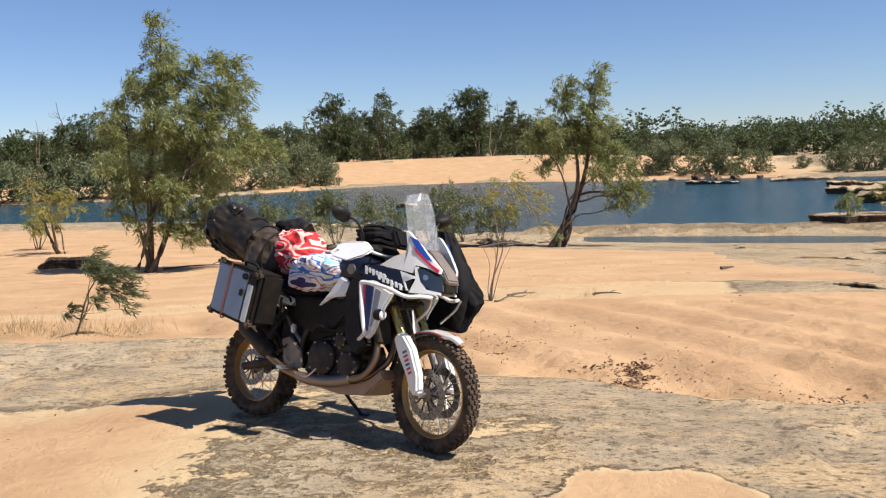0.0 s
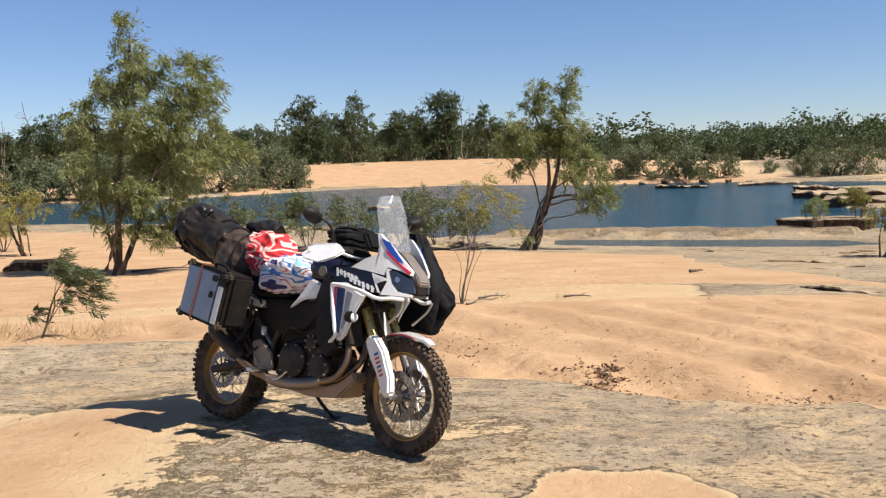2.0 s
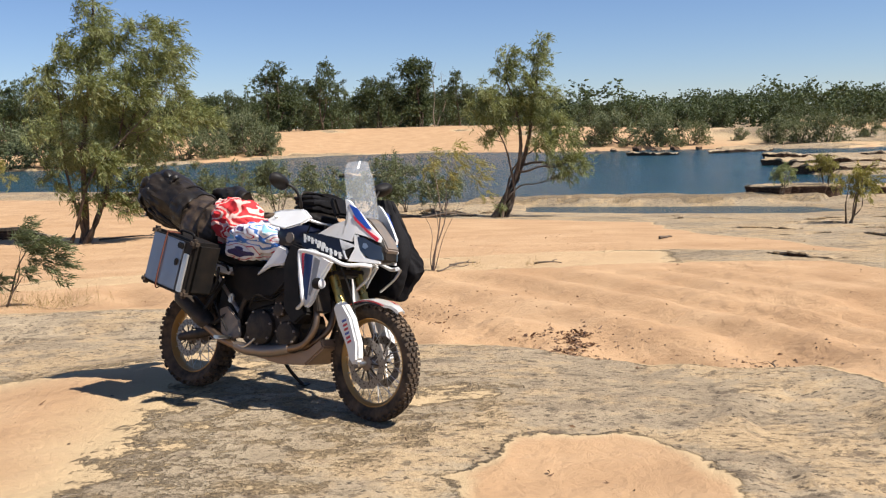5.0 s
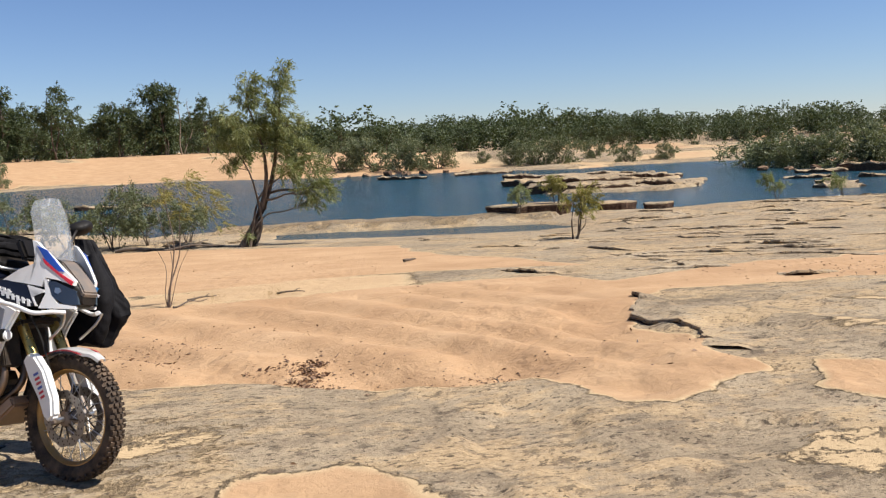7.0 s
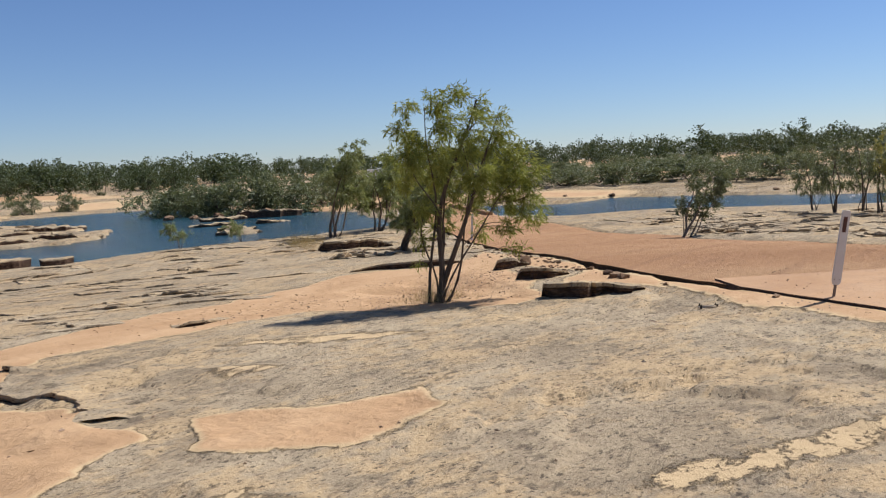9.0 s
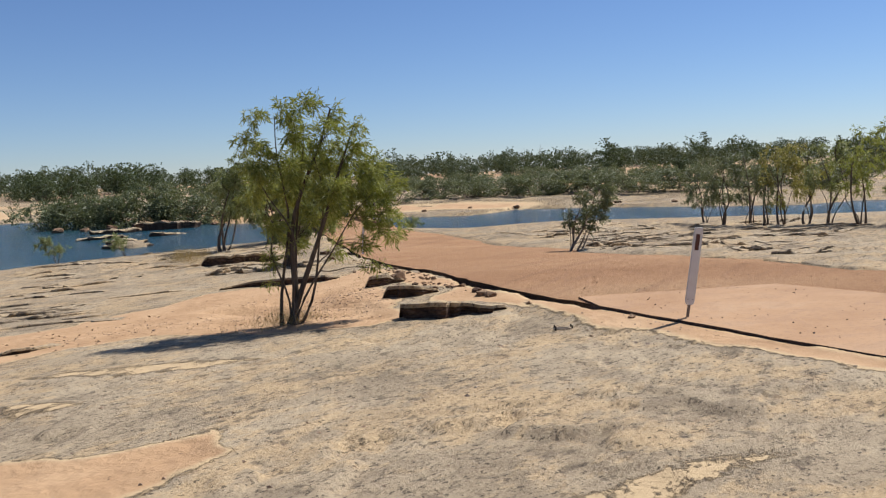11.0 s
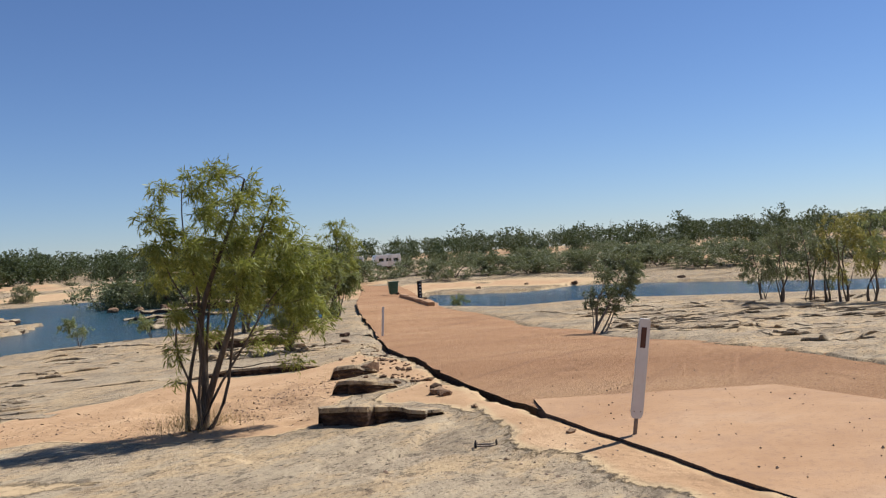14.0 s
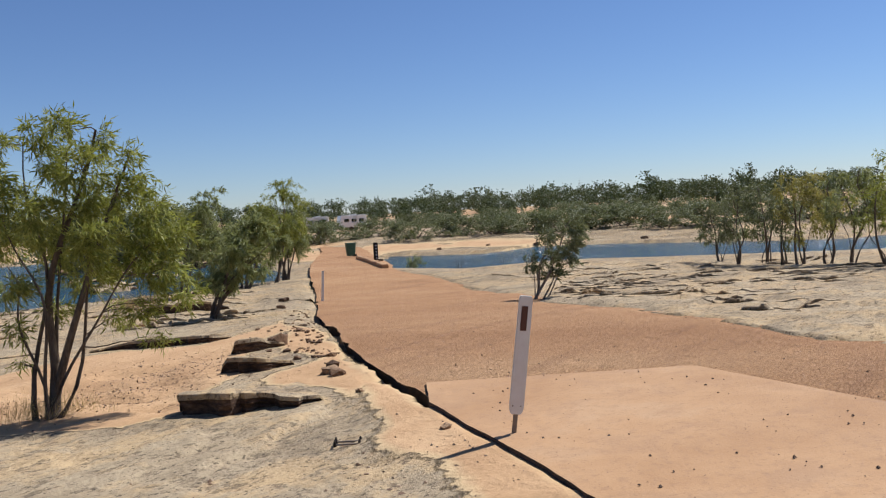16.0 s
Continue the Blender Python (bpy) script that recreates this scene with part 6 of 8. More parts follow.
def pipe(points, radius, sides=10, caps=True, round_corners=True):
    """A round tube along points; radius may be one number or one for each point."""
    pts = [Vector(p) for p in points]
    rad = list(radius) if isinstance(radius, (list, tuple)) else [radius] * len(pts)
    if round_corners and len(pts) > 2:
        fine, fr = [], []
        for k in range(len(pts) - 1):
            p0, p1, p2, p3 = pts[max(k - 1, 0)], pts[k], pts[k + 1], pts[min(k + 2, len(pts) - 1)]
            for s in range(5):
                t = s / 5
                fine.append(0.5 * ((2 * p1) + (p2 - p0) * t + (2 * p0 - 5 * p1 + 4 * p2 - p3) * t * t + (3 * p1 - p0 - 3 * p2 + p3) * t ** 3))
                fr.append(rad[k] + (rad[k + 1] - rad[k]) * t)
        pts, rad = fine + [pts[-1]], fr + [rad[-1]]
    bm = bmesh.new()
    rings, last = [], None
    for k, p in enumerate(pts):
        way = (pts[min(k + 1, len(pts) - 1)] - pts[max(k - 1, 0)]).normalized()
        u = last - way * last.dot(way) if last else way.orthogonal()
        u.normalize()
        last = u
        v = way.cross(u)
        rings.append([bm.verts.new(p + rad[k] * (math.cos(a) * u + math.sin(a) * v)) for a in (2 * math.pi * s / sides for s in range(sides))])
    for a, b in zip(rings, rings[1:]):
        for s in range(sides):
            bm.faces.new((a[s], a[(s + 1) % sides], b[(s + 1) % sides], b[s]))
    if caps:
        bm.faces.new(rings[0])
        bm.faces.new(rings[-1][::-1])
    return bm


def lathe(profile, centre, sides=48, axis="y"):
    """(offset along the axis, radius) pairs turned round the y axis (or another) through centre; a closed profile."""
    bm = bmesh.new()
    rings = []
    for off, r in profile:
        ring = []
        for s in range(sides):
            a = 2 * math.pi * s / sides
            c = (r * math.cos(a), off, r * math.sin(a)) if axis == "y" else ((off, r * math.cos(a), r * math.sin(a)) if axis == "x" else (r * math.cos(a), r * math.sin(a), off))
            ring.append(bm.verts.new(Vector(centre) + Vector(c)))
        rings.append(ring)
    for a, b in zip(rings, rings[1:] + rings[:1]):
        for s in range(sides):
            bm.faces.new((a[s], a[(s + 1) % sides], b[(s + 1) % sides], b[s]))
    bmesh.ops.remove_doubles(bm, verts=bm.verts, dist=1e-5)
    return bm


def loft(sections, sides=20, power=2.6):
    """Rounded sections (x, y centre, z centre, half width, half height) joined along x."""
    bm = bmesh.new()
    rings = []
    for x, yc, zc, w, h in sections:
        ring = []
        for s in range(sides):
            a = 2 * math.pi * s / sides
            c, d = math.cos(a), math.sin(a)
            ring.append(bm.verts.new((x, yc + w * math.copysign(abs(c) ** (2 / power), c), zc + h * math.copysign(abs(d) ** (2 / power), d))))
        rings.append(ring)
    for a, b in zip(rings, rings[1:]):
        for s in range(sides):
            bm.faces.new((a[s], a[(s + 1) % sides], b[(s + 1) % sides], b[s]))
    bm.faces.new(rings[0])
    bm.faces.new(rings[-1][::-1])
    return bm


def crumple(bm, amount, scale, seed=0.0, cuts=1):
    """Soft folds in cloth."""
    if cuts:
        bmesh.ops.subdivide_edges(bm, edges=bm.edges[:], cuts=cuts, use_grid_fill=True)
    bm.normal_update()
    for v in bm.verts:
        p = v.co * scale + Vector((seed, seed * 1.7, -seed))
        v.co += v.normal * amount * (noise.noise(p) + 0.6 * abs(noise.noise(p * 2.3)) - 0.2)
    return bm


def folds(bm, amount):
    """Creases that run along the length of a bag."""
    bmesh.ops.subdivide_edges(bm, edges=bm.edges[:], cuts=1, use_grid_fill=True)
    bm.normal_update()
    for v in bm.verts:
        p = Vector((v.co.x * 5 + v.co.z * 3, v.co.y * 20, v.co.z * 20 + v.co.x * 8))
        v.co += v.normal * amount * (1 - 2.2 * abs(noise.noise(p)))
    return bm


bike = on_bike("motorcycle", "dusty loaded white, blue and red adventure motorcycle leaning on its stand", "motorcycle", (0, 0, 0))


def wheel(name, centre, outer, width, rim_r, discs, knobs, turn):
    hub_at = Vector(centre)
    w = new(name)
    w.parent = bike
    half = width / 2
    deep = outer - rim_r
    prof = [(-half * 0.55, rim_r - 0.004), (-half * 0.95, rim_r + deep * 0.35), (-half, rim_r + deep * 0.62), (-half * 0.82, outer - deep * 0.16), (-half * 0.4, outer - deep * 0.04), (0, outer - deep * 0.01),
            (half * 0.4, outer - deep * 0.04), (half * 0.82, outer - deep * 0.16), (half, rim_r + deep * 0.62), (half * 0.95, rim_r + deep * 0.35), (half * 0.55, rim_r - 0.004)]
    tyre = lathe(prof, centre, 64)
    # tread blocks
    for k in range(knobs):
        a = 2 * math.pi * k / knobs
        rows = [(-0.28, 0.22), (0.28, 0.22), (-0.86, 0.2), (0.86, 0.2)] if k % 2 else [(0.0, 0.24), (-0.60, 0.22), (0.60, 0.22)]
        for off, wide in rows:
            r = outer - deep * (0.02 + 0.22 * abs(off) ** 2.2)
            m = Matrix.Translation(hub_at) @ Matrix.Rotation(-a, 4, "Y") @ Matrix.Translation((r, off * half, 0)) @ Matrix.Rotation(off * 0.75, 4, "Z")
            made = bmesh.ops.create_cube(tyre, size=1, matrix=m @ Matrix.Diagonal((0.026, wide * width, 2 * math.pi * outer / knobs * 0.62, 1)))
    part("tyre", tyre, "rubber", w, "dusty knobbly black tyre", turn)
    lip = rim_r * 0.055
    part("rim", lathe([(-half * 0.50, rim_r + 0.004), (-half * 0.56, rim_r - 0.010), (-half * 0.42, rim_r - 0.014), (-half * 0.2, rim_r - lip - 0.012), (half * 0.2, rim_r - lip - 0.012), (half * 0.42, rim_r - 0.014), (half * 0.56, rim_r - 0.010), (half * 0.50, rim_r + 0.004)], centre, 64), "rim", w, "dusty gold rim", turn)
    part("hub", lathe([(-0.075, 0.0), (-0.075, 0.03), (-0.06, 0.05), (-0.03, 0.036), (0.03, 0.036), (0.06, 0.05), (0.075, 0.03), (0.075, 0.0)], centre, 24), "dusty_metal", w, "", turn)
    for k in range(32):
        a = 2 * math.pi * k / 32
        lean = 0.42 if (k // 2) % 2 else -0.42
        side = 1 if k % 2 else -1
        p = hub_at + Vector((0.045 * math.cos(a + lean * 2.2), side * 0.055, 0.045 * math.sin(a + lean * 2.2)))
        q = hub_at + Vector(((rim_r - lip) * math.cos(a), side * half * 0.10, (rim_r - lip) * math.sin(a)))
        part("spoke", pipe([p, q], 0.0024, 5, False), "steel", w, "", turn)
    for y, r in discs:
        disc = bmesh.new()
        steps, inner = 120, r * 0.70
        rings = []
        for k in range(steps):
            a = 2 * math.pi * k / steps
            wave = r * (1 + 0.028 * math.sin(a * 10))
            rings.append([disc.verts.new(hub_at + Vector((q * math.cos(a), y + d, q * math.sin(a)))) for q, d in ((inner, -0.0025), (wave, -0.0025), (wave, 0.0025), (inner, 0.0025))])
        for k in range(steps):
            a, b = rings[k], rings[(k + 1) % steps]
            for s in range(4):
                disc.faces.new((a[s], a[(s + 1) % 4], b[(s + 1) % 4], b[s]))
        plate = part("brake_disc", disc, "disc", w, "wavy steel brake disc", turn)
        for k in range(10):
            a = 2 * math.pi * k / 10
            arm = bmesh.new()
            bmesh.ops.create_cube(arm, size=1, matrix=Matrix.Translation(hub_at + Vector((0, y, 0))) @ Matrix.Rotation(-a, 4, "Y") @ Matrix.Translation((r * 0.52, 0, 0)) @ Matrix.Diagonal((r * 0.5, 0.005, 0.008, 1)))
            part("disc_arm", arm, "engine", w, "", turn)
        for k in range(40):
            a = 2 * math.pi * (k + 0.5 * (k % 2)) / 40
            q = r * (0.80 if k % 2 else 0.91)
            hole = bmesh.new()
            bmesh.ops.create_cone(hole, cap_ends=True, segments=7, radius1=0.0055, radius2=0.0055, depth=0.0062, matrix=Matrix.Translation(hub_at + Vector((q * math.cos(a), y, q * math.sin(a)))) @ Matrix.Rotation(radians(90), 4, "X"))
            part("vent_hole", hole, "engine", w, "", turn, True)
    return w


wheel("front_wheel", (1.575, 0, 0.345), 0.345, 0.092, 0.272, [(-0.065, 0.155), (0.065, 0.155)], 72, STEER)
wheel("rear_wheel", (0, 0, 0.33), 0.33, 0.148, 0.245, [(-0.08, 0.128)], 56, None)

# front end, turned with the steering
UP = Vector((-0.462, 0, 0.887))
AXLE = Vector((1.575, 0, 0.345))
for s in (-1, 1):
    foot = AXLE + Vector((-0.012, s * 0.102, -0.02))
    part("fork_lower", pipe([foot, foot + UP * 0.12, foot + UP * 0.34], [0.032, 0.028, 0.026], 14, True, False), "dusty_metal", bike, "", STEER)
    part("fork_tube", pipe([foot + UP * 0.30, foot + UP * 0.80], 0.030, 16, True, False), "gold", bike, "gold upper fork tube", STEER)
    guard = prism([(1.36, 0.665), (1.40, 0.705), (1.455, 0.70), (1.53, 0.62), (1.595, 0.47), (1.60, 0.37), (1.565, 0.335), (1.525, 0.36), (1.48, 0.46), (1.41, 0.56)], s * 0.105, s * 0.165, 0.014)
    guard_ob = part("fork_guard", guard, "white", bike, "white fork guard with a red and blue mark", STEER)
    for k in range(6):
        bar = prism([(1.455 + 0.011 * k, 0.594 - 0.024 * k), (1.490 + 0.010 * k, 0.610 - 0.024 * k), (1.495 + 0.010 * k, 0.597 - 0.024 * k), (1.460 + 0.011 * k, 0.581 - 0.024 * k)], s * 0.163, s * 0.1675, 0)
        part("mark", bar, "red" if k % 3 else "blue", guard_ob, "", STEER, True)
    caliper = box((1.50, s * 0.075, 0.455), (0.06, 0.05, 0.11), 0.012, Euler((0, 0.35, 0)))
    part("brake_caliper", caliper, "engine", bike, "", STEER)
part("axle", pipe([(1.575, -0.13, 0.345), (1.575, 0.13, 0.345)], 0.016, 12), "steel", bike, "", STEER)
for z in (0.58, 0.74):
    mid = AXLE + UP * z
    part("fork_clamp", box(mid + Vector((-0.02, 0, 0)), (0.07, 0.27, 0.045), 0.012, Euler((0, -0.48, 0))), "engine", bike, "", STEER)


def fender():
    bm = bmesh.new()
    rows = []
    for k in range(17):
        a = radians(56 + 80 * k / 16)
        r = 0.385 + (0.012 if k < 3 else 0)
        wide = 0.058 * (0.45 + 0.55 * min(1, k / 5)) * (1 if k < 13 else 1 - 0.08 * (k - 12))
        drop = 0.022
        ring = []
        for s, d in ((-1.0, drop), (-0.9, 0.006), (-0.45, 0), (0.45, 0), (0.9, 0.006), (1.0, drop)):
            ring.append((r - d, s * wide, a))
        rows.append([bm.verts.new((1.575 + q * math.cos(t), y, 0.345 + q * math.sin(t))) for q, y, t in ring])
    for a, b in zip(rows, rows[1:]):
        for s in range(5):
            bm.faces.new((a[s], a[s + 1], b[s + 1], b[s]))
    bmesh.ops.solidify(bm, geom=bm.faces[:], thickness=0.006)
    return bm


fender_ob = part("front_fender", fender(), "white", bike, "white front mudguard with dark and red stripes", STEER)
for s in (-1, 1):
    for a0, a1, r0, r1, mat in ((74, 126, 0.358, 0.370, "navy"), (70, 122, 0.371, 0.378, "red")):
        pts = [(1.575 + r1 * math.cos(radians(a)), 0.345 + r1 * math.sin(radians(a))) for a in range(a0, a1, 7)]
        pts += [(1.575 + r0 * math.cos(radians(a)), 0.345 + r0 * math.sin(radians(a))) for a in range(a1 - 7, a0, -7)]
        part("stripe", prism(pts, s * 0.0585, s * 0.066, 0), mat, fender_ob, "", STEER, True)

# handlebar and what it carries
part("handlebar", pipe([(1.03, -0.43, 1.205), (1.10, -0.26, 1.215), (1.175, -0.10, 1.165), (1.175, 0.10, 1.165), (1.10, 0.26, 1.215), (1.03, 0.43, 1.205)], 0.012, 10), "steel", bike, "", STEER)
for s in (-1, 1):
    part("grip", pipe([(1.025, s * 0.44, 1.205), (1.075, s * 0.32, 1.212)], 0.018, 12), "rubber", bike, "", STEER)
    shell = prism([(0.985, 1.218), (1.10, 1.246), (1.285, 1.252), (1.375, 1.20), (1.345, 1.165), (1.245, 1.128), (1.09, 1.150), (1.01, 1.185)], s * 0.425, s * 0.455, 0.013, lambda x, z: -s * 0.9 * (x - 1.15) ** 2 * (1.0 if x > 1.15 else 0.3) - s * 0.8 * (z - 1.15))
    part("handguard", shell, "white", bike, "white hand guard", STEER)
    part("lever", pipe([(1.10, s * 0.22, 1.20), (1.12, s * 0.32, 1.205), (1.10, s * 0.42, 1.20)], 0.006, 8), "steel", bike, "", STEER)
    part("mirror_stalk", pipe([(1.13, s * 0.25, 1.21), (1.19, s * 0.29, 1.28), (1.185, s * 0.34, 1.37), (1.155, s * 0.39, 1.405)], 0.008, 8), "black", bike, "", STEER)
    head = loft([(-0.014, 0, 0, 0.076, 0.040), (0.0, 0, 0, 0.084, 0.046), (0.025, 0, 0.003, 0.074, 0.038), (0.045, 0, 0.006, 0.045, 0.02), (0.055, 0, 0.006, 0.02, 0.009)], 18, 2.4)
    bmesh.ops.transform(head, matrix=Matrix.Translation((1.135, s * 0.43, 1.415)) @ Euler((s * 0.30, 0.05, s * -0.25)).to_matrix().to_4x4(), verts=head.verts)
    mirror_ob = part("mirror", head, "black", bike, "black rear-view mirror", STEER)
part("instrument_panel", box((1.22, 0, 1.27), (0.05, 0.19, 0.13), 0.015, Euler((0, -0.5, 0))), "black", bike)


# fairing
SKIN = [(0.95, 0.17), (1.05, 0.19), (1.20, 0.187), (1.35, 0.172), (1.45, 0.155), (1.53, 0.127), (1.60, 0.092), (1.65, 0.05)]


def cowl_side(x):
    """Half width of the fairing at a place along it."""
    return float(np.interp(x, [q[0] for q in SKIN], [q[1] for q in SKIN]))


def ribbed(sections):
    return [(x, 0, (a + b) / 2, cowl_side(x) - 0.014, (b - a) / 2) for x, a, b in sections]


cowl = part("fairing", loft(ribbed([(1.02, 0.97, 1.085), (1.10, 0.955, 1.10), (1.20, 0.95, 1.125), (1.32, 0.95, 1.165), (1.40, 0.95, 1.235), (1.47, 0.95, 1.205), (1.53, 0.95, 1.145), (1.59, 0.952, 1.085), (1.63, 0.965, 1.04)]), 28, 5), "black", bike, "black inner fairing with white painted panels")


def skin(outline, proud=0.006, thick=0.006, side=-1, cuts=2):
    """A thin piece laid on the fairing's side."""
    bm = bmesh.new()
    face = bm.faces.new([bm.verts.new((x, 0, z)) for x, z in outline])
    bmesh.ops.triangulate(bm, faces=[face])
    if cuts:
        bmesh.ops.subdivide_edges(bm, edges=bm.edges[:], cuts=cuts)
    for v in bm.verts:
        v.co.y = side * (cowl_side(v.co.x) + proud)
    bmesh.ops.recalc_face_normals(bm, faces=bm.faces)
    made = bmesh.ops.extrude_face_region(bm, geom=bm.faces[:])
    for v in made["geom"]:
        if isinstance(v, bmesh.types.BMVert):
            v.co.y -= side * thick
    return bm


for s in (-1, 1):
    part("cheek_panel", skin([(1.19, 1.09), (1.30, 1.155), (1.40, 1.19), (1.372, 1.315), (1.40, 1.305), (1.475, 1.235), (1.605, 1.095), (1.60, 1.068), (1.53, 1.096), (1.458, 1.11), (1.44, 1.06), (1.37, 1.072), (1.28, 1.085)], 0.002, 0.022, s), "white", cowl, "white painted cheek panel")
    part("lamp_frame", skin([(1.455, 1.10), (1.475, 1.10), (1.492, 1.02), (1.53, 0.968), (1.61, 0.955), (1.61, 0.94), (1.50, 0.94), (1.43, 0.94), (1.465, 1.02)], 0.004, 0.02, s), "white", cowl)
    part("blue_flash", skin([(1.403, 1.285), (1.46, 1.262), (1.555, 1.142), (1.525, 1.146), (1.458, 1.205)], 0.006, 0.006, s), "blue", cowl, "blue flash")
    part("red_flash", skin([(1.44, 1.218), (1.452, 1.190), (1.592, 1.070), (1.60, 1.090), (1.53, 1.138)], 0.0075, 0.006, s), "red", cowl, "red flash")
    light = part("headlight", skin([(1.468, 1.092), (1.515, 1.088), (1.612, 1.04), (1.625, 0.965), (1.566, 0.960), (1.50, 1.01)], 0.004, 0.012, s), "glass_dark", cowl, "dark glass headlight")
    part("bulb", skin([(1.515, 1.055), (1.535, 1.055), (1.545, 1.035), (1.53, 1.02), (1.512, 1.03)], 0.0065, 0.006, s, 1), "steel", light)
    part("side_vent", skin([(1.365, 1.058), (1.452, 1.035), (1.452, 1.02), (1.42, 0.957), (1.396, 1.0)], 0.003, 0.006, s), "black", cowl)
    part("vent_frame", skin([(1.36, 1.068), (1.458, 1.042), (1.462, 1.028), (1.452, 1.026), (1.37, 1.050), (1.40, 1.0), (1.425, 0.952), (1.412, 0.952), (1.388, 1.0)], 0.006, 0.006, s), "white", cowl)
    part("dark_panel", skin([(1.055, 1.06), (1.12, 1.095), (1.225, 1.094), (1.365, 1.064), (1.39, 1.0), (1.41, 0.952), (1.30, 0.952), (1.092, 0.985)], 0.003, 0.008, s), "navy", cowl, "dark panel with white lettering bars")
    for k in range(12):
        row = k // 6
        q = k % 6
        x, z = (1.085 + 0.030 * q, 1.088 - 0.0085 * q) if not row else (1.195 + 0.033 * q, 1.038 - 0.009 * q)
        up = (0.052, 0.034, 0.040, 0.030, 0.036, 0.034)[(q + 3 * row) % 6]
        part("lettering", skin([(x, z), (x + 0.017, z - 0.004), (x + 0.024, z - 0.006 - up * 0.9), (x + 0.007, z - up)], 0.0065, 0.005, s, 0), "white", cowl, "", None, True)
        part("lettering", skin([(x + 0.012, z - up * 0.35), (x + 0.027, z - up * 0.42), (x + 0.028, z - up * 0.62), (x + 0.012, z - up * 0.6)], 0.0062, 0.005, s, 0), "white", cowl, "", None, True)


def windscreen():
    bm = bmesh.new()
    rows = []
    for i in range(9):
        t = i / 8
        x, z = 1.475 - 0.105 * t, 1.215 + 0.355 * t
        wide = 0.155 - 0.015 * t - 0.05 * max(0, t - 0.75) / 0.25
        rows.append([bm.verts.new((x - 0.075 * (abs(j) / 4) ** 2, wide * j / 4, z - (0.02 * (abs(j) / 4) ** 3 if i == 8 else 0))) for j in range(-4, 5)])
    for a, b in zip(rows, rows[1:]):
        for s in range(8):
            bm.faces.new((a[s], a[s + 1], b[s + 1], b[s]))
    bmesh.ops.solidify(bm, geom=bm.faces[:], thickness=0.004)
    return bm


shield = part("windscreen", windscreen(), "screen", bike, "clear tinted windscreen")
for s in (-1, 1):
    part("screen_bracket", pipe([(1.40, s * 0.09, 1.20), (1.39, s * 0.10, 1.28), (1.375, s * 0.11, 1.33)], 0.008, 8), "black", bike)
part("nose_panel", prism([(1.41, 1.235), (1.49, 1.20), (1.61, 1.085), (1.645, 1.03), (1.63, 1.0), (1.57, 1.06), (1.48, 1.15), (1.40, 1.19)], -0.06, 0.06, 0.008), "dusty_metal", bike, "grey nose panel between the headlights")

# lower side fairings and crash bars
for s in (-1, 1):
    lower = part("side_fairing", prism([(1.105, 0.985), (1.20, 1.0), (1.37, 0.93), (1.30, 0.82), (1.235, 0.66), (1.19, 0.63), (1.14, 0.70), (1.10, 0.84)], s * 0.205, s * 0.245, 0.012), "white", bike, "white side fairing with blue and red stripes")
    part("stripe", prism([(1.130, 0.965), (1.150, 0.968), (1.168, 0.70), (1.156, 0.705)], s * 0.243, s * 0.2495, 0), "red", lower, "red stripe", None, True)
    part("stripe", prism([(1.156, 0.968), (1.222, 0.958), (1.205, 0.685), (1.172, 0.69)], s * 0.243, s * 0.2495, 0), "stripe_blue", lower, "dark blue stripe", None, True)
    part("stripe", prism([(1.238, 0.948), (1.285, 0.932), (1.262, 0.80), (1.228, 0.71), (1.218, 0.72)], s * 0.243, s * 0.2492, 0), "grey_stripe", lower, "grey stripe", None, True)
    part("shroud", prism([(1.0, 1.03), (1.12, 1.0), (1.11, 0.72), (1.18, 0.60), (1.08, 0.52), (0.98, 0.62), (0.95, 0.9)], s * 0.13, s * 0.215, 0.012), "black", bike)
    tuck = 1.0 if s < 0 else 0.72
    part("crash_bar", pipe([(1.03, s * tuck * 0.16, 0.60), (1.19, s * tuck * 0.265, 0.665), (1.195, s * tuck * 0.285, 0.73), (1.15, s * tuck * 0.285, 0.945), (1.175, s * tuck * 0.285, 0.98), (1.36, s * tuck * 0.28, 0.955), (1.49, s * tuck * 0.265, 0.915), (1.57, s * tuck * 0.215, 0.922), (1.60, s * tuck * 0.15, 0.92)], 0.0125, 10), "white", bike, "white tubular crash bar")
    part("crash_bar_stay", pipe([(1.60, s * 0.15, 0.92), (1.57, s * 0.13, 0.85), (1.48, s * 0.12, 0.77)], 0.008, 8), "steel", bike)
    if s < 0:
        lamp = part("fog_lamp", lathe([(0.0, 0.0), (0.0, 0.032), (0.02, 0.036), (0.05, 0.028), (0.055, 0.0)], (1.275, s * 0.262, 0.79), 20, "x"), "black", bike, "small round fog lamp")
        part("lens", lathe([(0.052, 0.0), (0.052, 0.031), (0.062, 0.024), (0.066, 0.0)], (1.275, s * 0.262, 0.79), 20, "x"), "lamp", lamp)
    part("radiator", box((1.19, s * 0.105, 0.74), (0.035, 0.13, 0.26), 0.006, Euler((0, -0.25, 0))), "engine", bike)

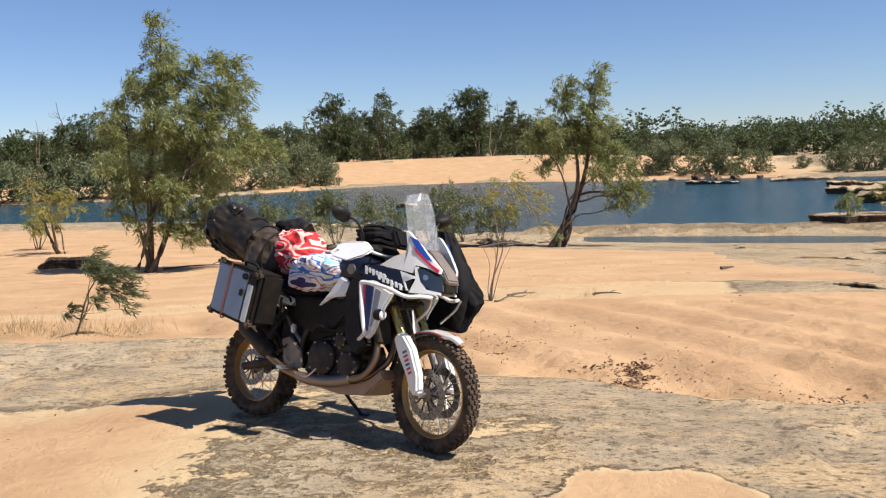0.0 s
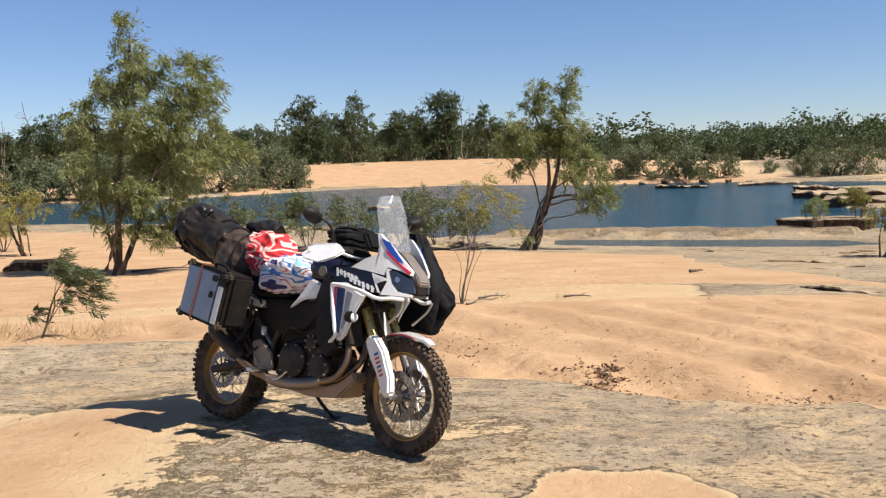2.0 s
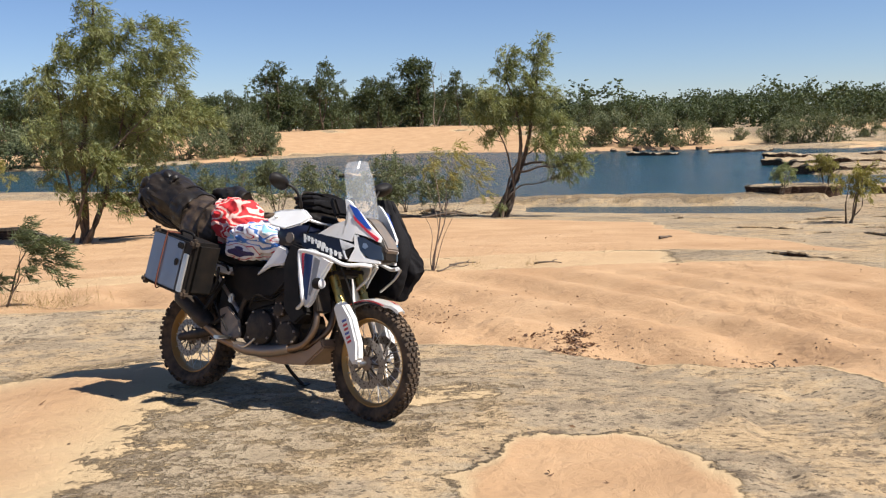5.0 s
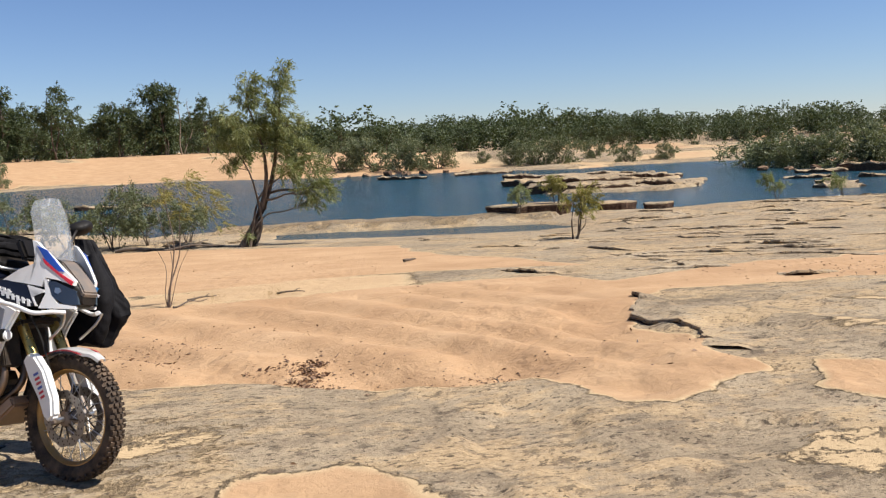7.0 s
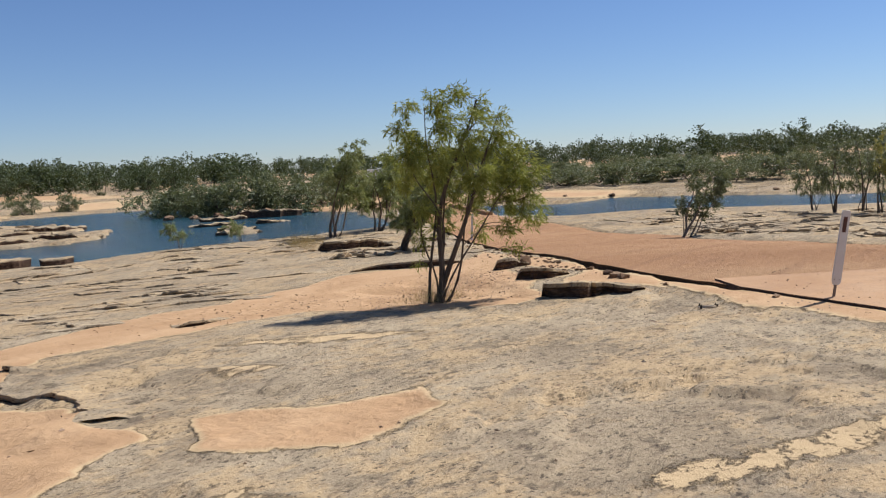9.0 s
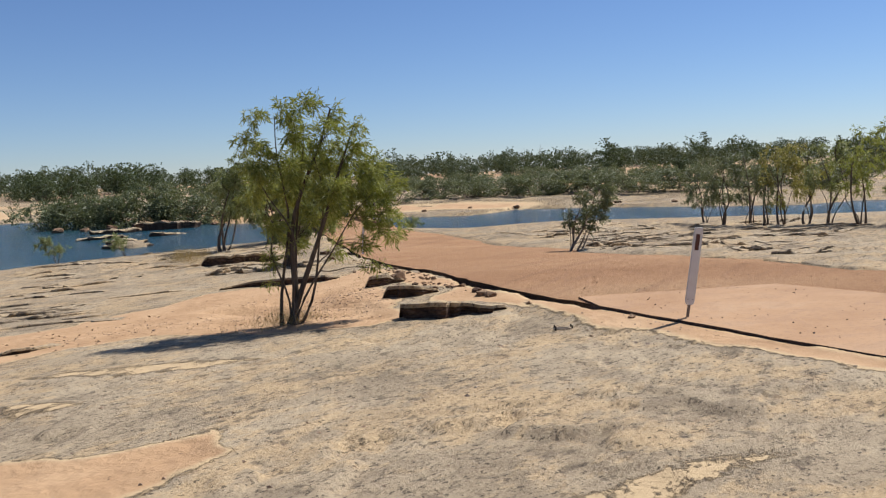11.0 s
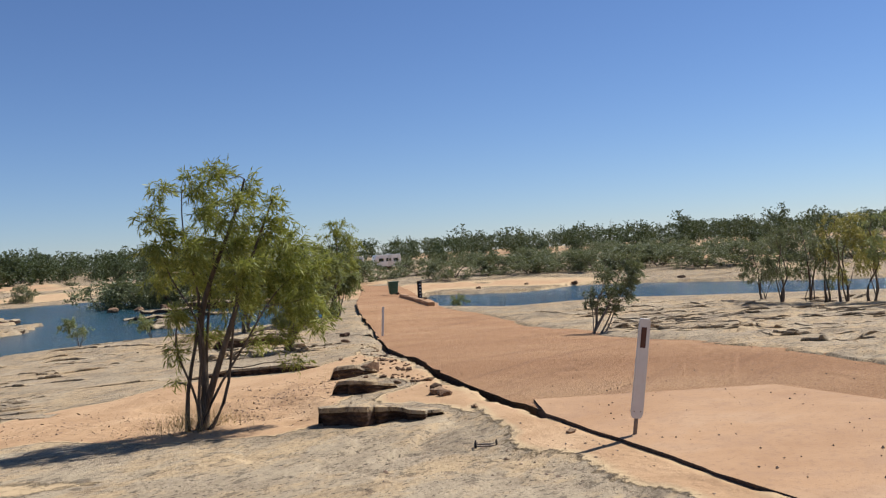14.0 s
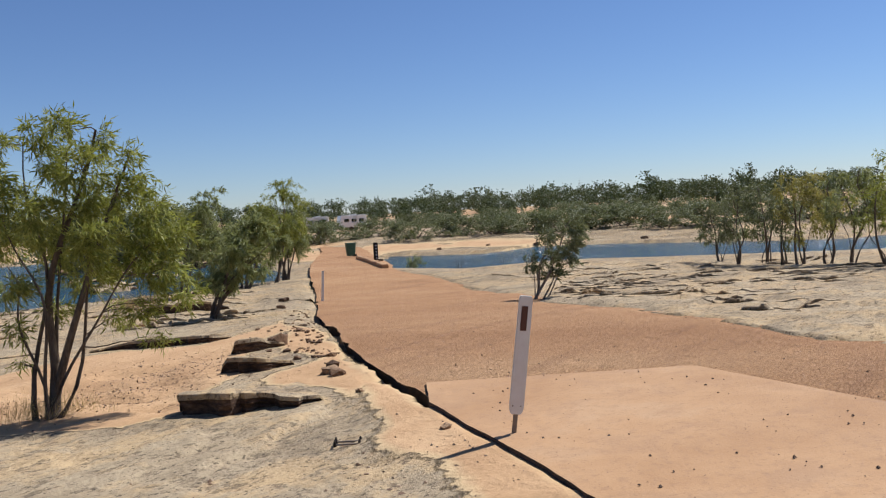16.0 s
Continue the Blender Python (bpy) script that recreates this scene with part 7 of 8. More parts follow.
# tank, seat, tail
part("fuel_tank", loft([(0.60, 0, 0.985, 0.11, 0.05), (0.66, 0, 1.02, 0.15, 0.10), (0.78, 0, 1.065, 0.175, 0.125), (0.92, 0, 1.075, 0.19, 0.13), (1.05, 0, 1.06, 0.175, 0.11), (1.14, 0, 1.04, 0.12, 0.08)], 24), "navy", bike, "dark blue-black fuel tank")
badge = part("badge", lathe([(-0.188, 0.0), (-0.188, 0.034), (-0.178, 0.034), (-0.178, 0.0)], (0.96, 0, 1.06), 24), "dusty_metal", bike, "round tank badge")
part("seat", loft([(-0.05, 0, 0.945, 0.10, 0.03), (0.05, 0, 0.95, 0.145, 0.055), (0.25, 0, 0.935, 0.155, 0.065), (0.40, 0, 0.90, 0.15, 0.06), (0.55, 0, 0.895, 0.13, 0.06), (0.68, 0, 0.935, 0.105, 0.055), (0.72, 0, 0.95, 0.08, 0.03)], 20), "seat", bike, "black seat")
for s in (-1, 1):
    part("side_panel", prism([(0.70, 0.805), (0.79, 0.90), (0.875, 1.01), (0.945, 0.99), (0.99, 0.92), (0.93, 0.885), (0.82, 0.87)], s * 0.16, s * 0.195, 0.010), "white", bike, "white frame cover")
    part("frame_cover", prism([(0.42, 0.86), (0.62, 0.86), (0.80, 0.86), (0.92, 0.87), (0.97, 0.74), (0.78, 0.66), (0.60, 0.62), (0.48, 0.70)], s * 0.10, s * 0.155, 0.014), "black", bike)
    part("tail_panel", prism([(-0.18, 0.92), (0.10, 0.90), (0.42, 0.84), (0.40, 0.79), (0.10, 0.83), (-0.18, 0.88)], s * 0.11, s * 0.145, 0.010), "white", bike)
    part("subframe_rail", pipe([(0.70, s * 0.12, 0.84), (0.30, s * 0.12, 0.80), (-0.15, s * 0.11, 0.87)], 0.013, 8), "dusty_metal", bike)
    part("subframe_strut", pipe([(0.52, s * 0.13, 0.55), (0.25, s * 0.125, 0.80)], 0.012, 8), "steel", bike)
    part("frame_rail", pipe([(1.15, s * 0.05, 1.0), (1.02, s * 0.12, 0.88), (0.72, s * 0.13, 0.78), (0.55, s * 0.13, 0.60), (0.52, s * 0.12, 0.40)], 0.020, 10), "engine", bike)
    part("downtube", pipe([(1.17, s * 0.05, 0.92), (1.17, s * 0.10, 0.62), (1.10, s * 0.12, 0.40), (0.95, s * 0.12, 0.335)], 0.016, 10), "engine", bike)
    part("swingarm", pipe([(0.54, s * 0.10, 0.43), (0.36, s * 0.115, 0.425), (0.16, s * 0.12, 0.375), (-0.04, s * 0.12, 0.33)], [0.035, 0.036, 0.033, 0.028], 10), "engine", bike, "dusty dark swingarm")
    part("footpeg_plate", prism([(0.36, 0.56), (0.44, 0.585), (0.56, 0.50), (0.585, 0.40), (0.50, 0.36), (0.40, 0.40)], s * 0.145, s * 0.165, 0.008), "dusty_metal", bike, "dusty heel plate")
    part("footpeg", box((0.50, s * 0.235, 0.385), (0.055, 0.12, 0.022), 0.005), "steel", bike)
    part("passenger_bracket", pipe([(0.36, s * 0.14, 0.76), (0.28, s * 0.17, 0.60), (0.22, s * 0.19, 0.50), (0.32, s * 0.17, 0.46), (0.44, s * 0.15, 0.54)], 0.014, 8), "black", bike)
    part("pannier_rack", pipe([(0.40, s * 0.15, 0.82), (0.42, s * 0.235, 0.86), (0.0, s * 0.235, 0.93), (-0.06, s * 0.235, 0.72), (0.34, s * 0.235, 0.655), (0.40, s * 0.235, 0.84)], 0.009, 8), "black", bike)
    part("brake_pedal" if s < 0 else "gear_lever", pipe([(0.52, s * 0.18, 0.36), (0.66, s * 0.20, 0.34), (0.76, s * 0.21, 0.40)], 0.007, 8), "steel", bike)
part("airbox", prism([(0.26, 0.52), (0.30, 0.82), (0.62, 0.86), (0.80, 0.84), (0.82, 0.62), (0.58, 0.55), (0.50, 0.44), (0.40, 0.44)], -0.10, 0.10, 0.02), "black", bike)
part("splash_guard", prism([(0.26, 0.48), (0.22, 0.70), (0.10, 0.78), (0.08, 0.72), (0.20, 0.60), (0.24, 0.46)], -0.07, 0.07, 0.008), "black", bike)
part("rear_mudguard", loft([(-0.40, 0, 0.80, 0.05, 0.012), (-0.28, 0, 0.84, 0.09, 0.02), (0.0, 0, 0.85, 0.11, 0.03), (0.35, 0, 0.80, 0.10, 0.05)], 16), "black", bike)
part("rear_rack", box((-0.14, 0, 0.985), (0.34, 0.24, 0.022), 0.006), "black", bike)
part("shock_absorber", pipe([(0.42, 0.0, 0.38), (0.52, 0.0, 0.72)], 0.038, 14), "engine", bike)
part("chain_guard", prism([(0.05, 0.42), (0.42, 0.50), (0.44, 0.46), (0.06, 0.38)], 0.075, 0.095, 0.004), "black", bike)

# engine, exhaust, bash plate
part("crankcase", prism([(0.56, 0.36), (0.62, 0.56), (0.78, 0.62), (1.02, 0.60), (1.08, 0.50), (1.06, 0.38), (0.98, 0.32), (0.66, 0.31)], -0.145, 0.145, 0.03), "engine", bike, "dusty black engine")
part("cylinder_block", prism([(0.80, 0.60), (1.0, 0.56), (1.10, 0.74), (1.06, 0.90), (0.86, 0.92), (0.80, 0.80)], -0.115, 0.115, 0.02), "engine", bike)
for x, z, r, y in ((0.755, 0.475, 0.115, 0.185), (0.985, 0.455, 0.082, 0.178), (0.90, 0.60, 0.05, 0.165)):
    cover = part("engine_cover", lathe([(-y + 0.05, 0.0), (-y + 0.05, r), (-y + 0.012, r), (-y, r * 0.86), (-y - 0.004, r * 0.5), (-y - 0.006, 0.0)], (x, 0, z), 32), "engine", bike, "round engine cover")
    for k in range(7):
        a = 2 * math.pi * k / 7 + 0.3
        part("bolt", lathe([(-y + 0.008, 0.0), (-y + 0.008, 0.008), (-y - 0.004, 0.008), (-y - 0.004, 0.0)], (x + r * 0.93 * math.cos(a), 0, z + r * 0.93 * math.sin(a)), 6), "dusty_metal", cover)
for k in range(5):
    part("cooling_fin", box((0.985 + 0.012 * k, 0, 0.63 + 0.05 * k), (0.20, 0.25, 0.008), 0.003, Euler((0, 0.3, 0))), "engine", bike)
for s, dx in ((-1, 0.0), (1, 0.03)):
    part("exhaust_header", pipe([(1.08 + dx, s * 0.05, 0.68), (1.17 + dx, -0.06 + s * 0.06, 0.66), (1.20 + dx, -0.09 + s * 0.05, 0.52), (1.12, -0.12 + s * 0.03, 0.40), (0.98, -0.15 + s * 0.02, 0.36)], 0.021, 12), "pipe", bike, "heat-stained exhaust header")
part("exhaust_pipe", pipe([(1.02, -0.155, 0.37), (0.86, -0.165, 0.335), (0.68, -0.165, 0.325), (0.56, -0.17, 0.335)], [0.034, 0.040, 0.040, 0.030], 14), "collector", bike, "scuffed brown-grey collector pipe")
part("exhaust_pipe", pipe([(0.56, -0.17, 0.335), (0.42, -0.18, 0.37), (0.26, -0.19, 0.45)], 0.026, 12), "pipe", bike)
part("muffler", pipe([(0.30, -0.175, 0.44), (0.24, -0.175, 0.48), (0.02, -0.165, 0.60), (-0.04, -0.165, 0.63)], [0.035, 0.062, 0.066, 0.045], 16), "engine", bike, "dark silencer")
part("bash_plate", prism([(0.62, 0.285), (0.90, 0.255), (1.13, 0.275), (1.27, 0.40), (1.24, 0.455), (1.12, 0.365), (0.95, 0.335), (0.64, 0.325)], -0.125, 0.125, 0.012), "skid", bike, "dusty tan bash plate")
part("side_stand", pipe([(0.62, 0.13, 0.33), (0.68, 0.24, 0.17), (0.72, 0.335, 0.078)], 0.012, 10), "black", bike, "black side stand")
part("stand_foot", box((0.72, 0.345, 0.082), (0.075, 0.05, 0.010), 0.003, Euler((0.215, 0, 0))), "black", bike)
for pts in ([(1.15, -0.10, 1.17), (1.30, -0.16, 1.0), (1.42, -0.13, 0.80), (1.50, -0.10, 0.55)], [(1.10, -0.16, 1.15), (1.05, -0.17, 1.0), (0.95, -0.17, 0.80), (0.80, -0.16, 0.66)], [(0.64, -0.16, 0.60), (0.72, -0.19, 0.68), (0.86, -0.18, 0.66), (0.96, -0.16, 0.74)], [(0.46, -0.17, 0.42), (0.40, -0.19, 0.52), (0.30, -0.17, 0.60), (0.20, -0.13, 0.42), (0.06, -0.11, 0.40)]):
    part("hose", pipe(pts, 0.006, 7), "black", bike)
part("fluid_reservoir", box((0.47, -0.165, 0.64), (0.04, 0.03, 0.06), 0.008), "bright_alloy", bike)

# ---- luggage ----
def pannier(s):
    c = Vector((0.205, s * 0.365, 0.845))
    lean = Matrix.Rotation(radians(11.5), 4, "Y")
    m = Matrix.Translation(c) @ lean
    ob = on_bike("pannier_case", "grey aluminium pannier case with black corners and a strap", "pannier", tuple(c), "pannier cases")

    def put(name, bm, mat, label=""):
        bmesh.ops.transform(bm, matrix=m, verts=bm.verts)
        return part(name, bm, mat, ob, label)
    put("body", box((0, s * -0.02, 0), (0.40, 0.20, 0.35), 0.022), "black")
    put("lid", box((0, s * 0.10, 0), (0.415, 0.05, 0.365), 0.018), "black")
    put("panel", box((-0.035, s * 0.126, 0), (0.315, 0.012, 0.32), 0.006), "alloy", "grey brushed aluminium panel")
    put("edge_strip", box((0.157, s * 0.127, -0.035), (0.052, 0.012, 0.25), 0.005), "bright_alloy", "bright riveted strip")
    for k in range(2):
        for q in range(2):
            put("corner_cap", box(((-0.192, 0.192)[k], s * 0.112, (-0.165, 0.165)[q]), (0.058, 0.062, 0.058), 0.018), "rubber", "black corner cap")
    put("latch", box((0.085, s * 0.136, 0.02), (0.03, 0.016, 0.045), 0.006), "black")
    put("latch", box((0.095, s * 0.136, 0.13), (0.06, 0.016, 0.04), 0.008), "black")
    put("strap", pipe([(-0.06, s * 0.02, 0.182), (-0.055, s * 0.12, 0.185), (-0.06, s * 0.136, 0.16), (-0.062, s * 0.136, -0.16), (-0.06, s * 0.10, -0.185)], 0.0048, 6), "strap", "orange-brown strap")
    put("handle", pipe([(-0.06, s * 0.02, 0.175), (-0.05, s * 0.03, 0.205), (0.06, s * 0.03, 0.205), (0.07, s * 0.02, 0.175)], 0.009, 8), "black")
    for k in range(3):
        put("rivet", box((0.157, s * 0.1335, -0.13 + 0.095 * k), (0.01, 0.006, 0.01), 0.003), "steel")
    return ob


pannier(-1)
pannier(1)


def lofted(points, radii, sides=22, squash=0.85):
    """A soft bag round a line of points."""
    return pipe([Vector(p) for p in points], radii, sides)


def duffel():
    ob = on_bike("duffel_bag", "black waterproof roll bag with a bunched end, strapped over the seat", "bag", (-0.20, 0, 1.02))
    main = lofted([(-0.48, -0.05, 1.318), (-0.41, -0.05, 1.305), (-0.31, -0.04, 1.272), (-0.20, -0.03, 1.235), (-0.06, -0.03, 1.19)], [0.165, 0.185, 0.178, 0.15, 0.145])
    part("body", folds(crumple(main, 0.045, 4.0, 1.0), 0.010), "bag", ob)
    end = lofted([(-0.565, -0.05, 1.345), (-0.54, -0.05, 1.338), (-0.46, -0.05, 1.312)], [0.085, 0.142, 0.172])
    part("bunched_end", folds(crumple(end, 0.04, 9.0, 4.0), 0.014), "bag", ob, "bunched black end")
    flap = lofted([(-0.50, -0.10, 1.46), (-0.40, -0.12, 1.455), (-0.28, -0.10, 1.40)], [0.03, 0.05, 0.03], 12)
    part("flap", folds(crumple(flap, 0.05, 9, 2.0), 0.012), "bag", ob)
    knot = lofted([(-0.52, -0.14, 1.40), (-0.48, -0.19, 1.40), (-0.42, -0.20, 1.375)], [0.02, 0.036, 0.02], 12)
    part("knot", folds(crumple(knot, 0.03, 14, 6.0), 0.010), "bag", ob, "knotted bag closure")
    for k in range(5):
        a = -1.0 + 0.42 * k
        ridge = [(-0.43 + 0.09 * t, -0.045 - (0.183 - 0.06 * t) * math.cos(a - 0.25 * t), 1.308 - 0.038 * t * 2.2 + (0.183 - 0.06 * t) * math.sin(a - 0.25 * t)) for t in (0, 0.5, 1.0, 1.6, 2.4)]
        part("crease", crumple(lofted(ridge, [0.012, 0.02, 0.018, 0.016, 0.008], 10), 0.012, 16, k * 2.0), "bag", ob)
    back = lofted([(-0.10, -0.03, 1.17), (0.04, -0.02, 1.13), (0.16, -0.02, 1.11), (0.24, -0.02, 1.10)], [0.16, 0.178, 0.168, 0.12])
    part("rear_section", folds(crumple(back, 0.035, 6.0, 7.0), 0.009), "bag_brown", ob, "dusty brown-black cloth section")
    for x, z, r in ((-0.17, 1.235, 0.163), (0.12, 1.12, 0.178)):
        ring = [(x + 0.05 * math.sin(a) * 0.5, -0.03 + r * math.cos(a), z + r * math.sin(a)) for a in (2 * math.pi * k / 14 for k in range(15))]
        part("strap", pipe(ring, 0.008, 6), "bag", ob)
    second = lofted([(-0.16, 0.20, 1.32), (0.0, 0.22, 1.34), (0.14, 0.22, 1.31)], [0.07, 0.095, 0.06], 16)
    part("side_roll", crumple(second, 0.05, 8, 3.0), "bag", ob)
    return ob


def jersey():
    ob = on_bike("jersey", "rolled red and white motocross jersey strapped on the seat", "clothing", (0.35, 0, 0.98))
    red = lofted([(0.12, -0.02, 1.15), (0.22, -0.03, 1.16), (0.36, -0.04, 1.15), (0.50, -0.05, 1.11), (0.58, -0.05, 1.07)], [0.12, 0.148, 0.148, 0.13, 0.09])
    part("red_back", folds(crumple(red, 0.05, 8, 2.0), 0.014), "jersey_red", ob, "red cloth with pale print")
    white = lofted([(0.44, -0.10, 1.01), (0.54, -0.12, 1.03), (0.68, -0.12, 1.04), (0.80, -0.10, 1.04), (0.87, -0.08, 1.03)], [0.08, 0.122, 0.128, 0.112, 0.07])
    part("white_front", folds(crumple(white, 0.045, 8, 5.0), 0.012), "jersey_white", ob, "white cloth with blue and red print")
    for k in range(2):
        part("lettering", box((0.745 + 0.05 * k, -0.247 + 0.014 * k, 1.045), (0.014, 0.006, 0.04), 0), "cloth_white", ob, "", None, True)
        part("lettering", box((0.76 + 0.05 * k, -0.245 + 0.014 * k, 1.062 - 0.017 * k), (0.022, 0.006, 0.009), 0), "cloth_white", ob, "", None, True)
    return ob


def tank_bag():
    ob = on_bike("tank_bag", "black soft roll bag behind the handlebar", "bag", (0.98, 0.05, 1.2))
    for k, (x, y, z, a, b, h) in enumerate([(1.0, 0.02, 1.262, 0.085, 0.165, 0.021), (1.005, 0.025, 1.292, 0.09, 0.172, 0.020), (0.998, 0.015, 1.320, 0.086, 0.165, 0.018), (0.995, 0.02, 1.342, 0.08, 0.15, 0.013)]):
        fold = loft([(x + a * u, y, z + 0.012 * k * 0.3 * u, b * w, h * w ** 0.5) for u, w in ((-1.05, 0.55), (-0.95, 0.9), (-0.4, 1.0), (0.3, 1.0), (0.9, 0.92), (1.05, 0.6))], 20, 3.0)
        part("layer", folds(crumple(fold, 0.008, 11, 1.0 + 3 * k), 0.003), "jacket", ob)
    part("strap", pipe([(1.0, -0.145, 1.235), (0.995, -0.16, 1.29), (0.99, -0.13, 1.352), (0.99, 0.02, 1.362), (0.99, 0.17, 1.352), (0.995, 0.205, 1.29), (1.0, 0.19, 1.235)], 0.007, 6), "bag", ob)
    low = loft([(0.80, 0, 1.19, 0.14, 0.03), (0.90, 0, 1.205, 0.16, 0.05), (1.05, 0, 1.20, 0.15, 0.05), (1.12, 0, 1.18, 0.10, 0.03)], 18)
    part("base", crumple(low, 0.012, 9, 2.0, 0), "black", ob)
    return ob


def jacket():
    ob = on_bike("jacket", "black riding jacket hung over the far handlebar", "jacket", (1.40, 0.36, 0.64))
    bm = bmesh.new()
    rings = []
    for k in range(15):
        t = k / 14
        z = 1.37 - 0.64 * t
        cx = 1.26 + 0.12 * t - 0.08 * max(0, t - 0.7)
        wide = 0.06 + 0.17 * min(1, t * 1.5) - 0.38 * max(0, t - 0.72)
        deep = 0.04 + 0.045 * min(1, t * 2)
        ring = []
        for s in range(28):
            a = 2 * math.pi * s / 28
            fold = 1 + (0.05 + 0.13 * t) * math.sin(5 * a + 1.3 * t) + 0.07 * math.sin(9 * a - 2 * t)
            ring.append(bm.verts.new((cx + wide * math.cos(a) * fold, 0.36 + deep * math.sin(a) * fold + 0.03 * t, z + 0.02 * math.sin(3 * a) * t)))
        rings.append(ring)
    for a, b in zip(rings, rings[1:]):
        for s in range(28):
            bm.faces.new((a[s], a[(s + 1) % 28], b[(s + 1) % 28], b[s]))
    bm.faces.new(rings[0])
    bm.faces.new(rings[-1][::-1])
    part("body", folds(crumple(bm, 0.018, 4, 1.5), 0.006), "jacket", ob)
    sleeve = lofted([(1.38, 0.31, 1.26), (1.45, 0.29, 1.12), (1.51, 0.28, 0.98), (1.49, 0.29, 0.85), (1.45, 0.30, 0.76)], [0.04, 0.055, 0.058, 0.05, 0.035], 16)
    part("sleeve", crumple(sleeve, 0.02, 6, 9.0), "jacket", ob)
    part("logo_patch", box((1.505, 0.195, 1.06), (0.035, 0.006, 0.03), 0.002, Euler((0, 0.4, 0.25))), "cloth_blue", ob, "small blue and white patch")
    part("logo_patch", box((1.52, 0.192, 1.025), (0.035, 0.006, 0.018), 0.002, Euler((0, 0.4, 0.25))), "cloth_white", ob)
    return ob


duffel()
jersey()
tank_bag()
jacket()

# ---- roadside things ----
def upright(name, x, y, z, label, category, tilt=(0, 0), turn=0.0, group=""):
    ob = new(name)
    ob.matrix_basis = pose(x, y, z, tilt[0], tilt[1], turn)
    ob["at"] = [0.0, 0.0, 0.0]
    return tagged(ob, label, category, group)


def guide_post():
    """A flat white post on a steel stub, facing along the road."""
    ob = upright("guide_post", 12.17, 2.29, float(base_height(np.array(12.17), np.array(2.29))) - 0.04, "leaning white roadside guide post with a dark red reflector", "guide post", (3, 7.5), -52)
    ob.scale = (1, 1, 1.07)
    post = prism([(-0.05, 0.20), (-0.055, 0.235), (-0.05, 0.97), (-0.043, 1.0), (0.043, 1.0), (0.05, 0.97), (0.055, 0.235), (0.05, 0.20), (0.035, 0.175), (-0.035, 0.175)], -0.012, 0.012, 0.003)
    part("post", post, "post_white", ob, "weathered white face")
    part("reflector", box((-0.004, -0.0135, 0.845), (0.048, 0.005, 0.17), 0.002), "reflector", ob, "dark red reflector strip")
    part("stub", box((0, 0.004, 0.09), (0.035, 0.012, 0.22), 0.003), "dusty_metal", ob, "rusty steel stub")
    for x in (-0.03, 0.03):
        part("bolt", box((x, -0.013, 0.235), (0.010, 0.005, 0.010), 0.002), "dusty_metal", ob)
    return ob


guide_post()
for x, y in ((28.4, 17.75),):
    far_post = upright("marker_post", x, y, float(base_height(np.array(x), np.array(y))) - 0.1, "slim pale marker post beside the gravel road", "marker post", (0, 4), -50, "marker posts")
    part("post", prism([(-0.04, 0.0), (-0.04, 1.05), (0.04, 1.05), (0.04, 0.0)], -0.01, 0.01, 0.003), "post_white", far_post)


def wheelie_bin(x, y):
    ob = upright("wheelie_bin", x, y, -1.16, "green plastic wheelie bin beside the causeway", "bin", (0, 0), -40)
    body = loft([(0.08, 0, 0, 0.23, 0.27), (0.5, 0, 0, 0.27, 0.32), (0.92, 0, 0, 0.29, 0.35)], 20, 6)
    bmesh.ops.transform(body, matrix=Matrix.Rotation(radians(-90), 4, "Y"), verts=body.verts)
    part("body", body, "bin_green", ob)
    part("lid", box((0, 0, 0.955), (0.74, 0.62, 0.06), 0.025), "bin_green", ob)
    part("handle", pipe([(0.36, -0.25, 0.93), (0.42, -0.25, 0.95), (0.42, 0.25, 0.95), (0.36, 0.25, 0.93)], 0.014, 8), "bin_green", ob)
    for s in (-1, 1):
        part("wheel", lathe([(s * 0.24, 0.0), (s * 0.24, 0.10), (s * 0.29, 0.10), (s * 0.29, 0.0)], (0.27, 0, 0.10), 18), "rubber", ob)
    return ob


wheelie_bin(54.9, 37.3)


def depth_marker(x, y):
    """A dark flood-depth board on a block."""
    ob = upright("depth_board", x, y, -1.2, "dark flood depth board with pale marks on a concrete foot", "sign", (0, 0), -32)
    part("board", box((0, 0, 0.62), (0.30, 0.03, 1.10), 0.006), "black", ob, "black board with pale bars")
    for k in range(5):
        part("mark", box((0.03, -0.0175, 0.22 + 0.19 * k), (0.10, 0.006, 0.06), 0), "post_white", ob, "", None, True)
    part("foot", box((0.12, 0.05, 0.06), (0.62, 0.35, 0.14), 0.02), "kerb", ob)
    part("post", box((0, 0.03, 0.55), (0.06, 0.05, 1.1), 0.005), "dusty_metal", ob)
    return ob


depth_marker(50.0, 31.5)


def road_kerb():
    """A low kerb of rough concrete lengths along the causeway."""
    line = np.array([(52.0, 34.4), (49.6, 32.0), (46.5, 29.0), (43.6, 26.2)])
    ob = upright("road_kerb", 47.8, 30.2, 0.0, "low rough concrete kerb along the causeway", "kerb")
    for k in range(9):
        t = k / 9
        a = np.array([np.interp(t, [0, 1 / 3, 2 / 3, 1], line[:, q]) for q in (0, 1)])
        b = np.array([np.interp(t + 1 / 9.3, [0, 1 / 3, 2 / 3, 1], line[:, q]) for q in (0, 1)])
        mid, way = (a + b) / 2 - (47.8, 30.2), b - a
        block = box((mid[0], mid[1], -1.08 + 0.02 * math.sin(k * 2.3)), (float(np.hypot(*way)), 0.38, 0.30), 0.04, Euler((0, 0, math.atan2(way[1], way[0]))))
        part("kerb_block", block, "concrete", ob)
    return ob


road_kerb()


